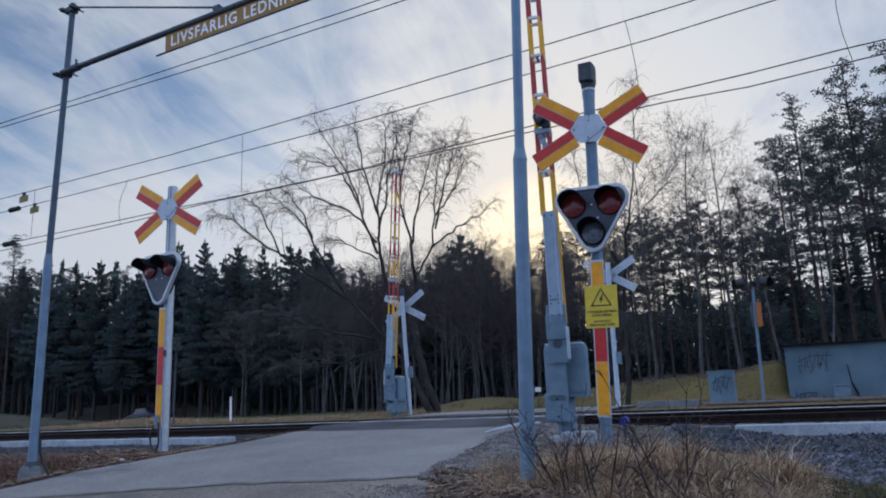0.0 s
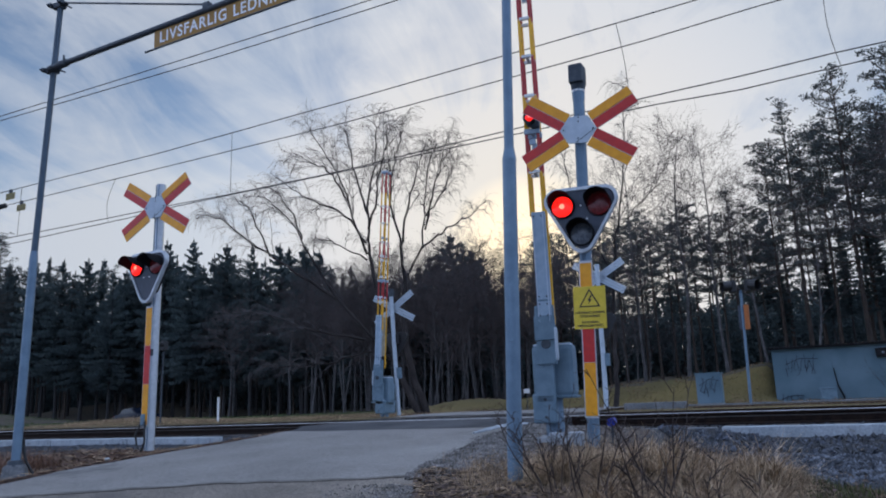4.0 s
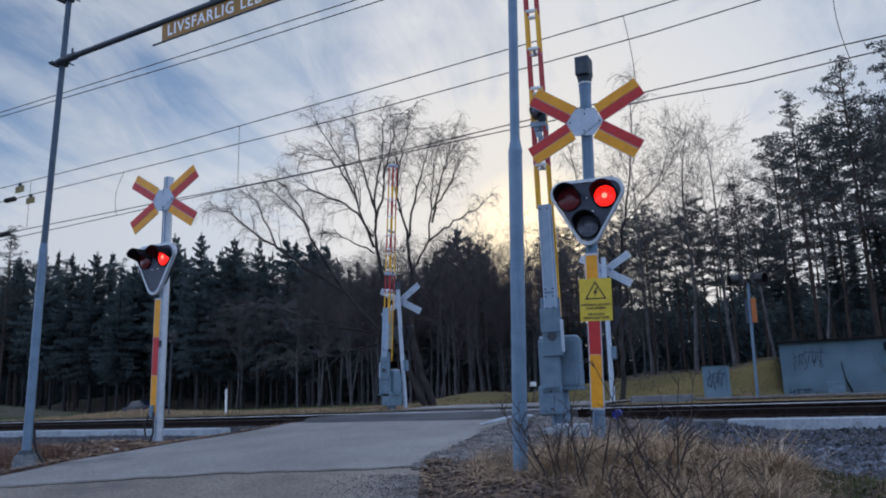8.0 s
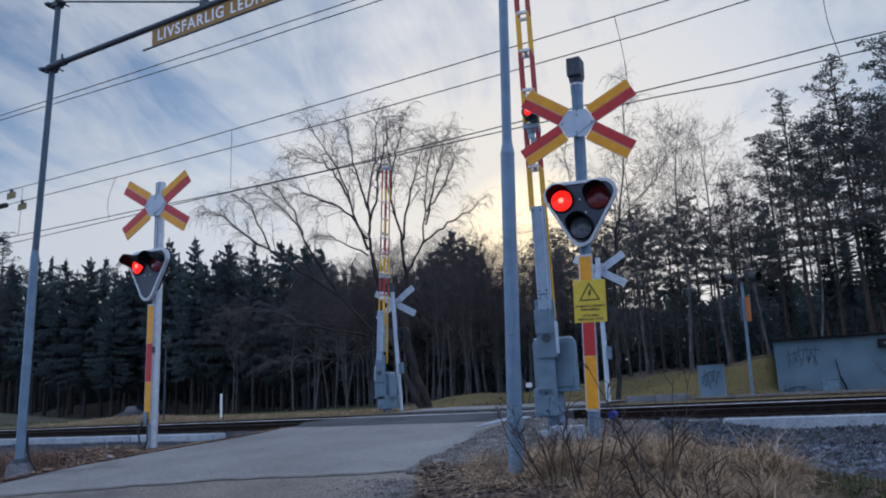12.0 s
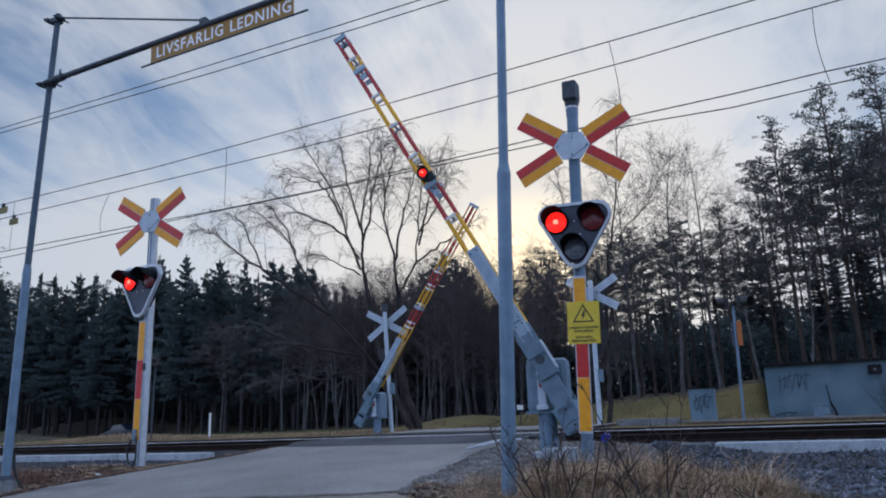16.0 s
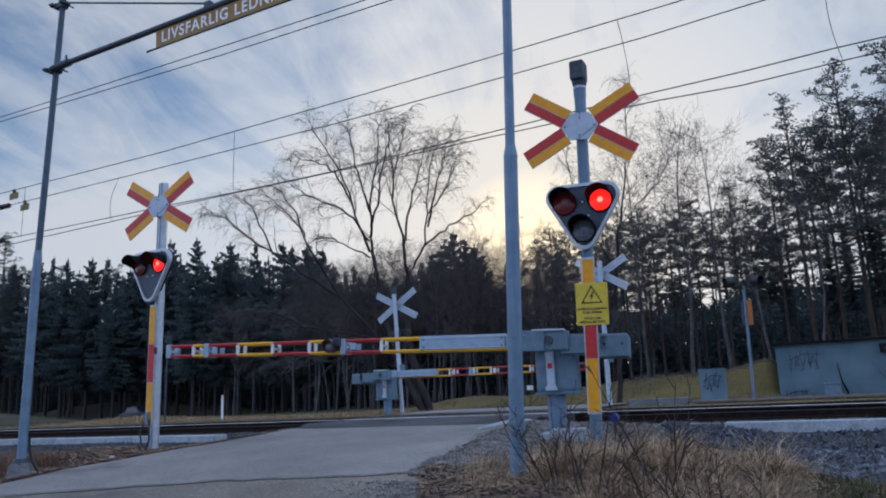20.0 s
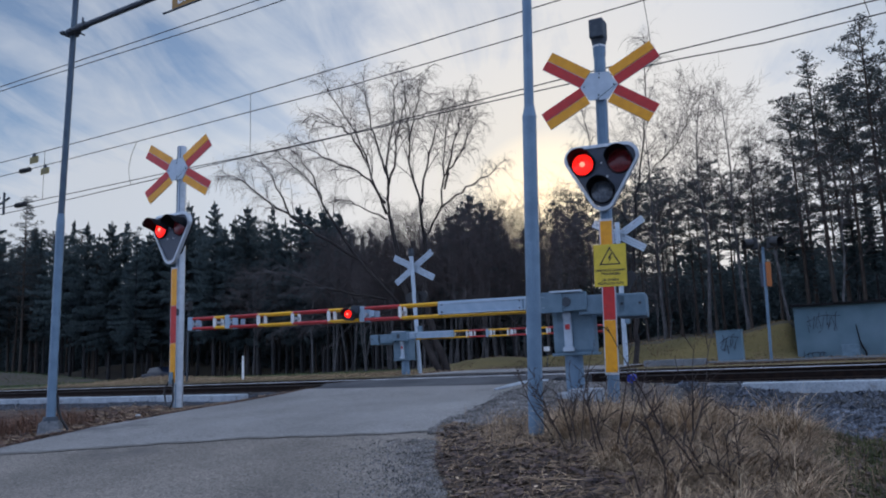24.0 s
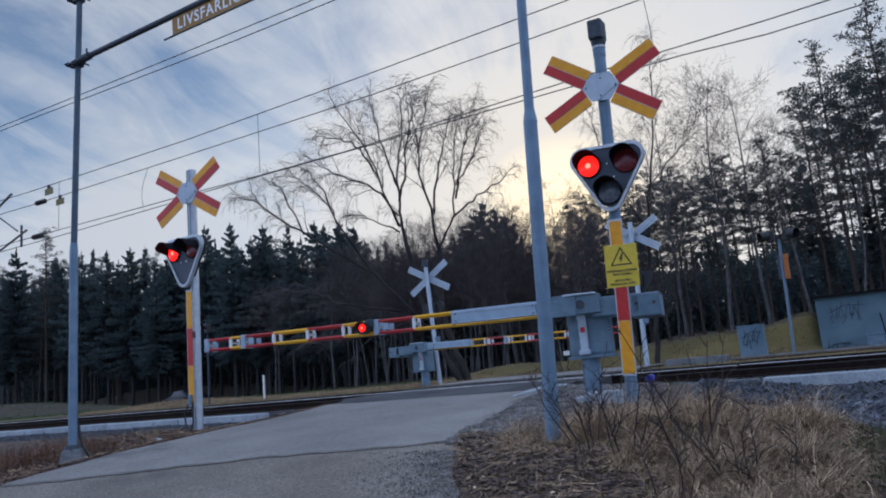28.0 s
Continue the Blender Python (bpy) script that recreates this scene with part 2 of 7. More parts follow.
BLACK = material("black_plastic", (0.010, 0.011, 0.013), (0.018, 0.019, 0.022), 14, 0.5, 0.0, 0.04, 120, grit=0.06)
HEAD_GREY = material("dark_signal_board", (0.040, 0.052, 0.076), (0.054, 0.067, 0.096), 14, 0.55, 0.0, 0.04, 120, grit=0.06)
LENS_RED = material("unlit_red_lens", (0.15, 0.022, 0.026), (0.20, 0.030, 0.034), 30, 0.18, 0.0, 0.2, 70)
LENS_LIT = material("lit_red_lens", (0.5, 0.01, 0.005), (0.6, 0.02, 0.01), 30, 0.3, 0.0, 0.0, 70, glow=(1.0, 0.014, 0.010), power=1.4)
BULB_LIT = material("lit_red_core", (0.6, 0.05, 0.02), (0.7, 0.06, 0.02), 30, 0.3, 0.0, 0.0, 70, glow=(1.0, 0.15, 0.10), power=3.2)
LENS_CLEAR = material("unlit_clear_lens", (0.09, 0.11, 0.14), (0.16, 0.18, 0.21), 30, 0.12, 0.0, 0.25, 70)
LENS_WHITE_LIT = material("lit_white_lens", (0.20, 0.17, 0.16), (0.24, 0.21, 0.20), 30, 0.3, 0.0, 0.0, 70, glow=(1.0, 0.74, 0.62), power=0.06)
SIGN_YELLOW = material("yellow_warning_plate", (0.60, 0.44, 0.03), (0.68, 0.50, 0.04), 16, 0.45, 0.0, 0.03, 150, grit=0.06)
SIGN_OCHRE = material("ochre_portal_board", (0.27, 0.135, 0.014), (0.34, 0.175, 0.022), 8, 0.55, 0.0, 0.05, 120, stain=(0.22, 0.11, 0.02), stain_at=0.6, grit=0.06)
PLATE_DULL = material("dull_marker_paint", (0.16, 0.13, 0.035), (0.22, 0.18, 0.05), 16, 0.6, 0.0, 0.03, 150, grit=0.06)
INK = material("black_lettering", (0.012, 0.012, 0.012), (0.02, 0.02, 0.02), 20, 0.6, 0.0, 0.0)
ASPHALT = material("smooth_asphalt", (0.172, 0.166, 0.158), (0.280, 0.270, 0.258), 0.6, 0.85, 0.0, 0.7, 130, stain=(0.095, 0.094, 0.095), stain_at=0.60, grit=0.22, speckle=0.25, pits=0.35)
OLD_ASPHALT = material("worn_gritty_asphalt", (0.134, 0.118, 0.100), (0.236, 0.207, 0.176), 0.8, 0.9, 0.0, 1.0, 60, stain=(0.105, 0.095, 0.086), stain_at=0.58, grit=0.32, speckle=0.4, pits=0.55)
CONCRETE = material("concrete", (0.29, 0.33, 0.365), (0.39, 0.43, 0.465), 6, 0.85, 0.0, 0.3, 60, stain=(0.19, 0.19, 0.18), stain_at=0.62, vary=0.08)
SLEEPER = material("sleeper_concrete", (0.048, 0.044, 0.042), (0.080, 0.074, 0.070), 6, 0.9, 0.0, 0.3, 60, vary=0.1)
RUST = material("rusty_rail_steel", (0.014, 0.010, 0.009), (0.028, 0.018, 0.014), 12, 0.9, 0.0, 0.3, 90, spec=0.1)
RAIL_TOP = material("polished_rail_head", (0.26, 0.26, 0.27), (0.42, 0.42, 0.43), 3, 0.35, 0.95, 0.02, 90)
OLD_CONCRETE = material("old_dark_concrete", (0.13, 0.14, 0.15), (0.20, 0.21, 0.22), 5, 0.9, 0.0, 0.5, 40, stain=(0.07, 0.07, 0.07), stain_at=0.58)
BALLAST = material("crushed_stone", (0.020, 0.022, 0.027), (0.045, 0.048, 0.055), 5, 0.9, 0.0, 0.8, 45, vary=0.0)
SHOULDER = material("grey_gravel_shoulder", (0.105, 0.100, 0.098), (0.190, 0.180, 0.172), 4, 0.9, 0.0, 0.9, 70, grit=0.4, speckle=0.5)
STONE = material("ballast_stone", (0.018, 0.022, 0.030), (0.155, 0.173, 0.205), 9, 0.85, 0.0, 0.4, 60, island=0.55)
SHOULDER_GRIT = material("pale_brown_grit", (0.10, 0.094, 0.088), (0.30, 0.28, 0.262), 9, 0.9, 0.0, 0.4, 60, island=0.55)
DECK_RUBBER = material("worn_deck_surface", (0.055, 0.058, 0.064), (0.098, 0.101, 0.108), 1.5, 0.9, 0.0, 0.6, 90, stain=(0.045, 0.045, 0.047), stain_at=0.58, grit=0.2, spec=0.12)
STONE_DARK = material("dark_ballast_stone", (0.003, 0.005, 0.009), (0.052, 0.065, 0.090), 9, 0.5, 0.0, 0.4, 60, island=0.85)
SOIL = material("verge_soil_and_litter", (0.040, 0.027, 0.023), (0.110, 0.078, 0.058), 1.9, 0.95, 0.0, 1.0, 30, stain=(0.045, 0.050, 0.018), stain_at=0.60)
FIELD = material("spring_grass_field", (0.078, 0.060, 0.014), (0.140, 0.102, 0.030), 0.35, 0.95, 0.0, 1.0, 14, stain=(0.050, 0.062, 0.016), stain_at=0.60)
MEADOW_SOIL = material("dark_meadow_turf", (0.030, 0.040, 0.012), (0.058, 0.066, 0.022), 0.5, 0.95, 0.0, 1.0, 14, stain=(0.060, 0.048, 0.022), stain_at=0.62)
FOREST_FLOOR = material("forest_floor", (0.030, 0.024, 0.016), (0.060, 0.046, 0.028), 0.5, 0.95, 0.0, 1.0, 8)
STRAW = material("dry_grass_straw", (0.27, 0.185, 0.113), (0.47, 0.330, 0.203), 3.0, 0.9, 0.0, 0.0, 30, island=0.8)
STRAW_PALE = material("bleached_grass", (0.50, 0.37, 0.235), (0.70, 0.54, 0.36), 3.0, 0.9, 0.0, 0.0, 30, island=0.55)
TAR = material("tar_seam", (0.10, 0.094, 0.086), (0.19, 0.178, 0.165), 4, 0.7, 0.0, 0.5, 80)
STRAW_DARK = material("brown_dry_grass", (0.125, 0.080, 0.050), (0.240, 0.158, 0.096), 3.0, 0.9, 0.0, 0.0, 30, island=0.55)
LITTER = material("red_brown_leaf_litter", (0.085, 0.040, 0.026), (0.17, 0.082, 0.046), 5.0, 0.9, 0.0, 0.0, 30, island=0.55)
DEAD_LEAF = material("purple_brown_leaf_litter", (0.045, 0.031, 0.030), (0.120, 0.082, 0.074), 5.0, 0.9, 0.0, 0.0, 30, island=0.7)
MOSS = material("olive_moss", (0.070, 0.060, 0.018), (0.130, 0.105, 0.032), 3.0, 0.95, 0.0, 0.0, 30, island=0.4)
WET_GREEN = material("wet_green_grass", (0.040, 0.052, 0.014), (0.085, 0.100, 0.028), 3.0, 0.9, 0.0, 0.0, 30, island=0.6)
GREEN_BLADE = material("green_grass_blades", (0.078, 0.064, 0.012), (0.135, 0.105, 0.024), 3.0, 0.9, 0.0, 0.0, 30, island=0.55)
MEADOW = material("dark_meadow_grass", (0.034, 0.062, 0.014), (0.066, 0.100, 0.024), 3.0, 0.9, 0.0, 0.0, 30, island=0.55)
TWIG = material("dark_twig_bark", (0.026, 0.017, 0.015), (0.052, 0.034, 0.028), 12, 0.85, 0.0, 0.2)
# dark furrowed bark, with the shade on the trunk darkened into its colour
BIRCH_TRUNK = material("shaded_furrowed_bark", (0.026, 0.022, 0.022), (0.052, 0.045, 0.043), 2.2, 0.95, 0.0, 0.8, 18, spec=0.15)
BIRCH_TWIG = material("birch_branch_bark", (0.060, 0.053, 0.054), (0.115, 0.100, 0.100), 6, 0.85, 0.0, 0.3)
BARE_TWIG = material("grey_brown_twig_bark", (0.056, 0.045, 0.046), (0.108, 0.086, 0.084), 6, 0.85, 0.0, 0.3, vary=0.3)
BIRCH_BARK = material("birch_trunk_bark", (0.045, 0.043, 0.045), (0.110, 0.104, 0.103), 3.5, 0.8, 0.0, 0.4, 25, stain=(0.03, 0.028, 0.026), stain_at=0.55)
PINE_BARK = material("pine_bark", (0.038, 0.028, 0.023), (0.068, 0.050, 0.038), 3.0, 0.9, 0.0, 0.6, 25, vary=0.2)
SPRUCE_BARK = material("grey_conifer_bark", (0.022, 0.021, 0.022), (0.044, 0.041, 0.041), 3.0, 0.9, 0.0, 0.6, 25, vary=0.2)
SPRUCE_NEEDLE = material("spruce_needles", (0.066, 0.090, 0.095), (0.106, 0.134, 0.136), 0.9, 0.9, 0.0, 0.0, 12, vary=0.2, spec=0.0, island=0.22, through_light=0.42)
PINE_NEEDLE = material("pine_needles", (0.066, 0.080, 0.083), (0.110, 0.126, 0.126), 0.9, 0.9, 0.0, 0.0, 12, vary=0.2, spec=0.0, island=0.22, through_light=0.42)
SHED_WALL = material("blue_grey_rendered_wall", (0.084, 0.148, 0.188), (0.138, 0.208, 0.255), 0.9, 0.8, 0.0, 0.3, 60, stain=(0.10, 0.12, 0.14), stain_at=0.6, grit=0.06)
ROOF_DARK = material("dark_roof_sheet", (0.010, 0.010, 0.012), (0.020, 0.020, 0.023), 4, 0.8, 0.0, 0.1, spec=0.15)
BRICK = material("red_brown_brick", (0.055, 0.034, 0.030), (0.090, 0.052, 0.044), 5, 0.9, 0.0, 0.4, 60, vary=0.25)
CAR_PAINT = material("dark_blue_car_paint", (0.008, 0.012, 0.024), (0.012, 0.018, 0.034), 8, 0.12, 0.0, 0.0, grit=0.06, spec=0.35)
GLASS_DARK = material("dark_car_glass", (0.008, 0.010, 0.012), (0.014, 0.016, 0.018), 8, 0.08, 0.0, 0.0)
RUBBER = material("tyre_rubber", (0.012, 0.012, 0.012), (0.02, 0.02, 0.02), 20, 0.85, 0.0, 0.1)
BLUE_PLASTIC = material("blue_plastic", (0.01, 0.03, 0.30), (0.015, 0.04, 0.38), 20, 0.4, 0.0, 0.0)
SPRAY = material("dark_spray_paint", (0.012, 0.018, 0.03), (0.02, 0.028, 0.045), 30, 0.7, 0.0, 0.0)
ORANGE = material("orange_board", (0.36, 0.105, 0.02), (0.45, 0.14, 0.03), 20, 0.5, 0.0, 0.0)
WIRE = material("copper_line_wire", (0.035, 0.036, 0.04), (0.06, 0.06, 0.065), 20, 0.6, 0.5, 0.0)


# ---- mesh helpers ----
def part(name, bm, mat, parent=None, label="", smooth=False):
    me = bpy.data.meshes.new(name)
    bm.to_mesh(me)
    bm.free()
    for m in (mat if isinstance(mat, (list, tuple)) else (mat,)):
        me.materials.append(m)
    if smooth:
        me.shade_smooth()
    ob = new(name, me)
    if parent is not None:
        ob.parent = parent
    if label:
        tagged(ob, label=label)
    return ob


def raw(name, verts, faces, mat, parent=None, smooth=False):
    me = bpy.data.meshes.new(name)
    me.from_pydata(verts, [], faces)
    me.materials.append(mat)
    if smooth:
        me.shade_smooth()
    ob = new(name, me)
    if parent is not None:
        ob.parent = parent
    return ob


def again(ob, name, m, parent=None):
    """Another object on the same mesh."""
    o = new(name, ob.data)
    o.parent = parent
    o.matrix_basis = m
    return o


def box(cx, cy, cz, sx, sy, sz, bevel=0.0, m=None, bm=None):
    bm = bm or bmesh.new()
    mat = Matrix.LocRotScale((cx, cy, cz), None, (sx, sy, sz))
    r = bmesh.ops.create_cube(bm, size=1.0, matrix=(m @ mat) if m else mat)
    if bevel:
        edges = {e for v in r["verts"] for e in v.link_edges}
        bmesh.ops.bevel(bm, geom=list(edges), offset=bevel, segments=2, affect="EDGES", profile=0.6)
    return bm


def rod(p, q, r0, r1=None, seg=12, bm=None, caps=True):
    """A round bar from p to q."""
    bm = bm or bmesh.new()
    p, q = Vector(p), Vector(q)
    r1 = r0 if r1 is None else r1
    turn = (q - p).to_track_quat("Z", "Y").to_matrix().to_4x4()
    m = Matrix.Translation((p + q) / 2) @ turn
    bmesh.ops.create_cone(bm, cap_ends=caps, segments=seg, radius1=r0, radius2=r1, depth=(q - p).length, matrix=m)
    return bm


def pipe(points, r, seg=8, bm=None):
    """A bent bar through the points."""
    bm = bm or bmesh.new()
    pts = [Vector(p) for p in points]
    rings = []
    for i, p in enumerate(pts):
        d = (pts[min(i + 1, len(pts) - 1)] - pts[max(i - 1, 0)]).normalized()
        side = d.orthogonal().normalized()
        if rings:
            side = (prev - d * prev.dot(d)).normalized()
        prev = side
        up = d.cross(side)
        rr = r[i] if isinstance(r, (list, tuple)) else r
        rings.append([bm.verts.new(p + (side * math.cos(a) + up * math.sin(a)) * rr) for a in (2 * math.pi * k / seg for k in range(seg))])
    for a, b in zip(rings, rings[1:]):
        for k in range(seg):
            bm.faces.new((a[k], a[(k + 1) % seg], b[(k + 1) % seg], b[k]))
    bm.faces.new(rings[0][::-1])
    bm.faces.new(rings[-1])
    return bm


def slab(outline, y0, y1, bm=None):
    """A plate from a closed outline of (x, z), between two depths."""
    bm = bm or bmesh.new()
    a = [bm.verts.new((x, y0, z)) for x, z in outline]
    b = [bm.verts.new((x, y1, z)) for x, z in outline]
    n = len(outline)
    bm.faces.new(a)
    bm.faces.new(b[::-1])
    for i in range(n):
        bm.faces.new((a[i], b[i], b[(i + 1) % n], a[(i + 1) % n]))
    bmesh.ops.recalc_face_normals(bm, faces=bm.faces[:])
    return bm


def dome(cx, cy, cz, r, depth, bm=None, rings=4, seg=20):
    """A shallow bowl bulging towards -y."""
    bm = bm or bmesh.new()
    tip = bm.verts.new((cx, cy - depth, cz))
    last = None
    for i in range(1, rings + 1):
        f = i / rings
        ring = [bm.verts.new((cx + r * f * math.cos(2 * math.pi * k / seg), cy - depth * (1 - f * f), cz + r * f * math.sin(2 * math.pi * k / seg))) for k in range(seg)]
        for k in range(seg):
            if last is None:
                bm.faces.new((tip, ring[k], ring[(k + 1) % seg]))
            else:
                bm.faces.new((last[k], ring[k], ring[(k + 1) % seg], last[(k + 1) % seg]))
        last = ring
    return bm


def empty(name, m, label, category, group=""):
    ob = new(name)
    ob.empty_display_size = 0.2
    ob.matrix_basis = m
    return tagged(ob, label=label, category=category, group=group)


def lettering(text, size, x, y, z, mat, parent, depth=0.002, wide=1.0, rz=0.0, name="lettering", bold=0.0, apart=1.0):
    """Raised letters that face -y."""
    cu = bpy.data.curves.new(name, "FONT")
    cu.body, cu.size, cu.align_x, cu.align_y, cu.extrude, cu.offset = text, size, "CENTER", "CENTER", depth, bold
    cu.space_character = apart
    ob = bpy.data.objects.new(name, cu)
    scene.collection.objects.link(ob)
    me = bpy.data.meshes.new_from_object(ob)
    bpy.data.objects.remove(ob)
    me.materials.append(mat)
    o = new(name, me)
    o.parent = parent
    o.matrix_basis = pose(x, y, z, 90, 0, rz) @ Matrix.Diagonal((wide, 1, 1, 1))
    return o


def curve(table, v):
    """Straight lines between the rows of a table of (position, value)."""
    if v <= table[0][0]:
        return table[0][1]
    for (a, x), (b, y) in zip(table, table[1:]):
        if v <= b:
            return x + (y - x) * (v - a) / (b - a)
    return table[-1][1]


# ---- the lie of the land ----
NEAR = [(-60, -1.2), (-6, -0.62), (-2, -0.45), (1, -0.32), (2.4, -0.21), (3.4, -0.12), (4.5, -0.03), (6.4, 0.09), (8.0, 0.19), (8.8, 0.235)]
FAR = [(12.9, 0.25), (14, 0.27), (16, 0.27), (19, 0.20), (24, 0.15), (28, 0.08), (33, 0.55), (45, 1.35), (60, 2.1), (120, 4.0), (500, 9.0)]
ROAD_L = [(-60, -5.0), (0, -5.6), (2.6, -6.05), (3.5, -6.22), (4.0, -6.30), (4.3, -6.38), (5.0, -6.36), (5.8, -6.36), (6.84, -6.24), (7.8, -6.2), (8.3, -6.25), (8.8, -6.42)]
ROAD_R = [(-60, 0.6), (0, 0.1), (2.2, -0.80), (2.8, -1.12), (3.45, -1.55), (4.6, -2.16), (5.6, -2.42), (6.9, -2.65), (7.6, -2.6), (8.8, -2.6)]


def road_z(y):
    return curve(NEAR, y) if y < 8.8 else (0.25 if y < 12.9 else curve(FAR, y))


def bump(x, y, cx, cy, sx, sy, h):
    return h * math.exp(-((x - cx) / sx) ** 2 - ((y - cy) / sy) ** 2)


def field_rise(x, y):
    """The field climbs towards the corner of the wood."""
    return bump(x, y, -56, 33, 9, 6, 1.15) + bump(x, y, -62, 54, 14, 7, 1.6)


def land(x, y):
    """Height of the ground beside the road."""
    rough = 0.5 * noise.noise((x * 0.9, y * 0.9, 0)) + 0.25 * noise.noise((x * 3, y * 3, 5))
    if y < 8.62:
        z = curve(NEAR, y) - 0.035
        z += 0.05 * rough
        if x > -1.9:      # the verge bulges beside the road, then falls to the gravel
            z += bump(x, y, -0.4, 3.2, 1.6, 1.5, 0.10)
            z -= 0.13 * min(1, max(0, (y - 5.6) / 1.5)) * min(1, max(0, (x + 1.6) / 1.0)) + 0.10 * min(1, max(0, (y - 6.8) / 1.2)) * min(1, max(0, (x + 0.6) / 0.8))
        elif x < -6.0:
            z -= 0.13 * min(1, max(0, (y - 5.4) / 2.5)) * min(1, max(0, (-6.2 - x) / 1.0)) + 0.05 * min(1, max(0, (y - 7.0) / 1.0)) * min(1, max(0, (-7.4 - x) / 0.8))
        off = max(curve(ROAD_L, y) - x, x - curve(ROAD_R, y), 0.0)      # the ground meets the road's edges
        k = min(1.0, off / 0.5)
        return (curve(NEAR, y) + 0.004 + 0.02 * rough) * (1 - k) + z * k
    if y < 13.2:
        return 0.02
    z = curve(FAR, y) - 0.03 + 0.06 * rough * min(1, max(0.2, (y - 13) / 8))
    z += (bump(x, y, -3.2, 31.5, 7.0, 3.0, 0.74) + bump(x, y, -1.1, 31.3, 1.3, 2.5, 0.50)) * min(1, max(0, (-0.45 - x) / 0.5, (y - 31) / 2))
    z += bump(x, y, -12.6, 28.0, 2.2, 2.2, 0.50)
    if y > 27:        # the field towards the wood stays flat
        z -= 0.85 * (curve(FAR, y) - 0.08) * min(1, max(0, (-10 - x) / 6))
    z += bump(x, y, -18.6, 16.3, 1.9, 1.2, 0.13) + bump(x, y, -27, 24, 8, 3.0, 0.15) + bump(x, y, -50, 43, 15, 9, -0.62)
    return z + field_rise(x, y)


def steps(parts):
    out = []
    for a, b, d in parts:
        n = max(1, round((b - a) / d))
        out += [a + (b - a) * i / n for i in range(n)]
    return out + [parts[-1][1]]


xs = steps([(-420, -120, 20), (-120, -40, 4), (-40, -14, 0.9), (-14, 8, 0.17), (8, 20, 0.8), (20, 60, 4), (60, 300, 20)])
ys = steps([(-120, -20, 10), (-20, -3, 1.0), (-3, 9, 0.17), (9, 13.2, 0.5), (13.2, 32, 0.45), (32, 70, 2), (70, 140, 8), (140, 600, 40)])
gv, gf = [], []
for y in ys:
    for x in xs:
        z = land(x, y)
        inside = min(x - curve(ROAD_L, y), curve(ROAD_R, y) - x)
        if inside > -0.2 and y < 8.9:
            z = min(z, road_z(y) + 0.012 - min(0.07, 0.22 * (inside + 0.04)))
        gv.append((x, y, z))
nx = len(xs)
gm = []
for j in range(len(ys) - 1):
    for i in range(nx - 1):
        gf.append((j * nx + i, j * nx + i + 1, (j + 1) * nx + i + 1, (j + 1) * nx + i))
        x, y = (xs[i] + xs[i + 1]) / 2, (ys[j] + ys[j + 1]) / 2
        n = noise.noise((x * 0.4, y * 0.4, 3)) * 2.0
        edge = (27 if x < -30 else 35) + 6 * noise.noise((x * 0.05, 0, 9)) if x < -8 else 31
        if y > edge + n:
            gm.append(2)
        elif y > 13.2:
            gm.append(5 if x < -21.0 - 0.25 * (y - 14) + 0.4 * n and y > 14.0 else 1)
        elif y > 7.4 and curve(ROAD_R, y) - 0.3 < x < curve(ROAD_R, y) + 0.75 + 0.3 * n:
            gm.append(4)
        elif 4.3 < y < 8.6 and -0.3 < x - curve(ROAD_R, y) < 0.22 + 0.10 * (y - 4.3) + 0.12 * n:
            gm.append(4)
        elif y > 6.9 + 0.4 * n and (x > -0.9 + 0.3 * n or x < -6.7) or (x > curve([(2.4, 1.7), (3.2, 1.45), (4.6, 1.05), (5.1, 0.65), (5.6, 0.3), (6.7, -0.5)], y) + n * 0.12 and y > 1.0 + 0.6 * n) or 8.6 < y < 13.2:
            gm.append(3)
        else:
            gm.append(0)
ground = raw("ground", gv, gf, SOIL, smooth=True)
for m in (FIELD, FOREST_FLOOR, BALLAST, SHOULDER, MEADOW_SOIL):
    ground.data.materials.append(m)
ground.data.polygons.foreach_set("material_index", gm)
tagged(ground, label="uneven ground of brown soil, spring grass and gravel", category="ground", kind="structure")


# ---- road ----
def seam(x):
    """Where the smooth upper asphalt ends."""
    return curve([(-6.4, 3.18), (-6.0, 3.27), (-5.6, 3.42), (-3.7, 4.17), (-2.8, 4.33), (-2.1, 4.62), (-1.0, 4.7)], x)


def road_strip(name, ylist, mat, label, lift=0.0, cols=44, upper=True):
    v, f = [], []
    for y in ylist:
        for c in range(cols + 1):
            yy = y
            x = curve(ROAD_L, y) + (curve(ROAD_R, y) - curve(ROAD_L, y)) * c / cols
            if upper and y < 5.2:
                for again_ in range(4):
                    s = seam(x) + 0.05 * noise.noise((x * 3, 0, 0)) + 0.03 * noise.noise((x * 11, 0, 4))
                    yy = s + (y - 3.2) * (5.2 - s) / 2.0
                    x = curve(ROAD_L, yy) + (curve(ROAD_R, yy) - curve(ROAD_L, yy)) * c / cols
            wob = 0.06 * noise.noise((x * 2.0, yy * 2.0, 1)) if c in (0, cols) else 0
            v.append((x + wob, yy, road_z(yy) + lift + 0.012 * noise.noise((x * 0.8, yy * 0.8, 2))))
    n = cols + 1
    for j in range(len(ylist) - 1):
        for c in range(cols):
            f.append((j * n + c, j * n + c + 1, (j + 1) * n + c + 1, (j + 1) * n + c))
    ob = raw(name, v, f, mat, smooth=True)
    return tagged(ob, label=label, category="road", kind="structure")


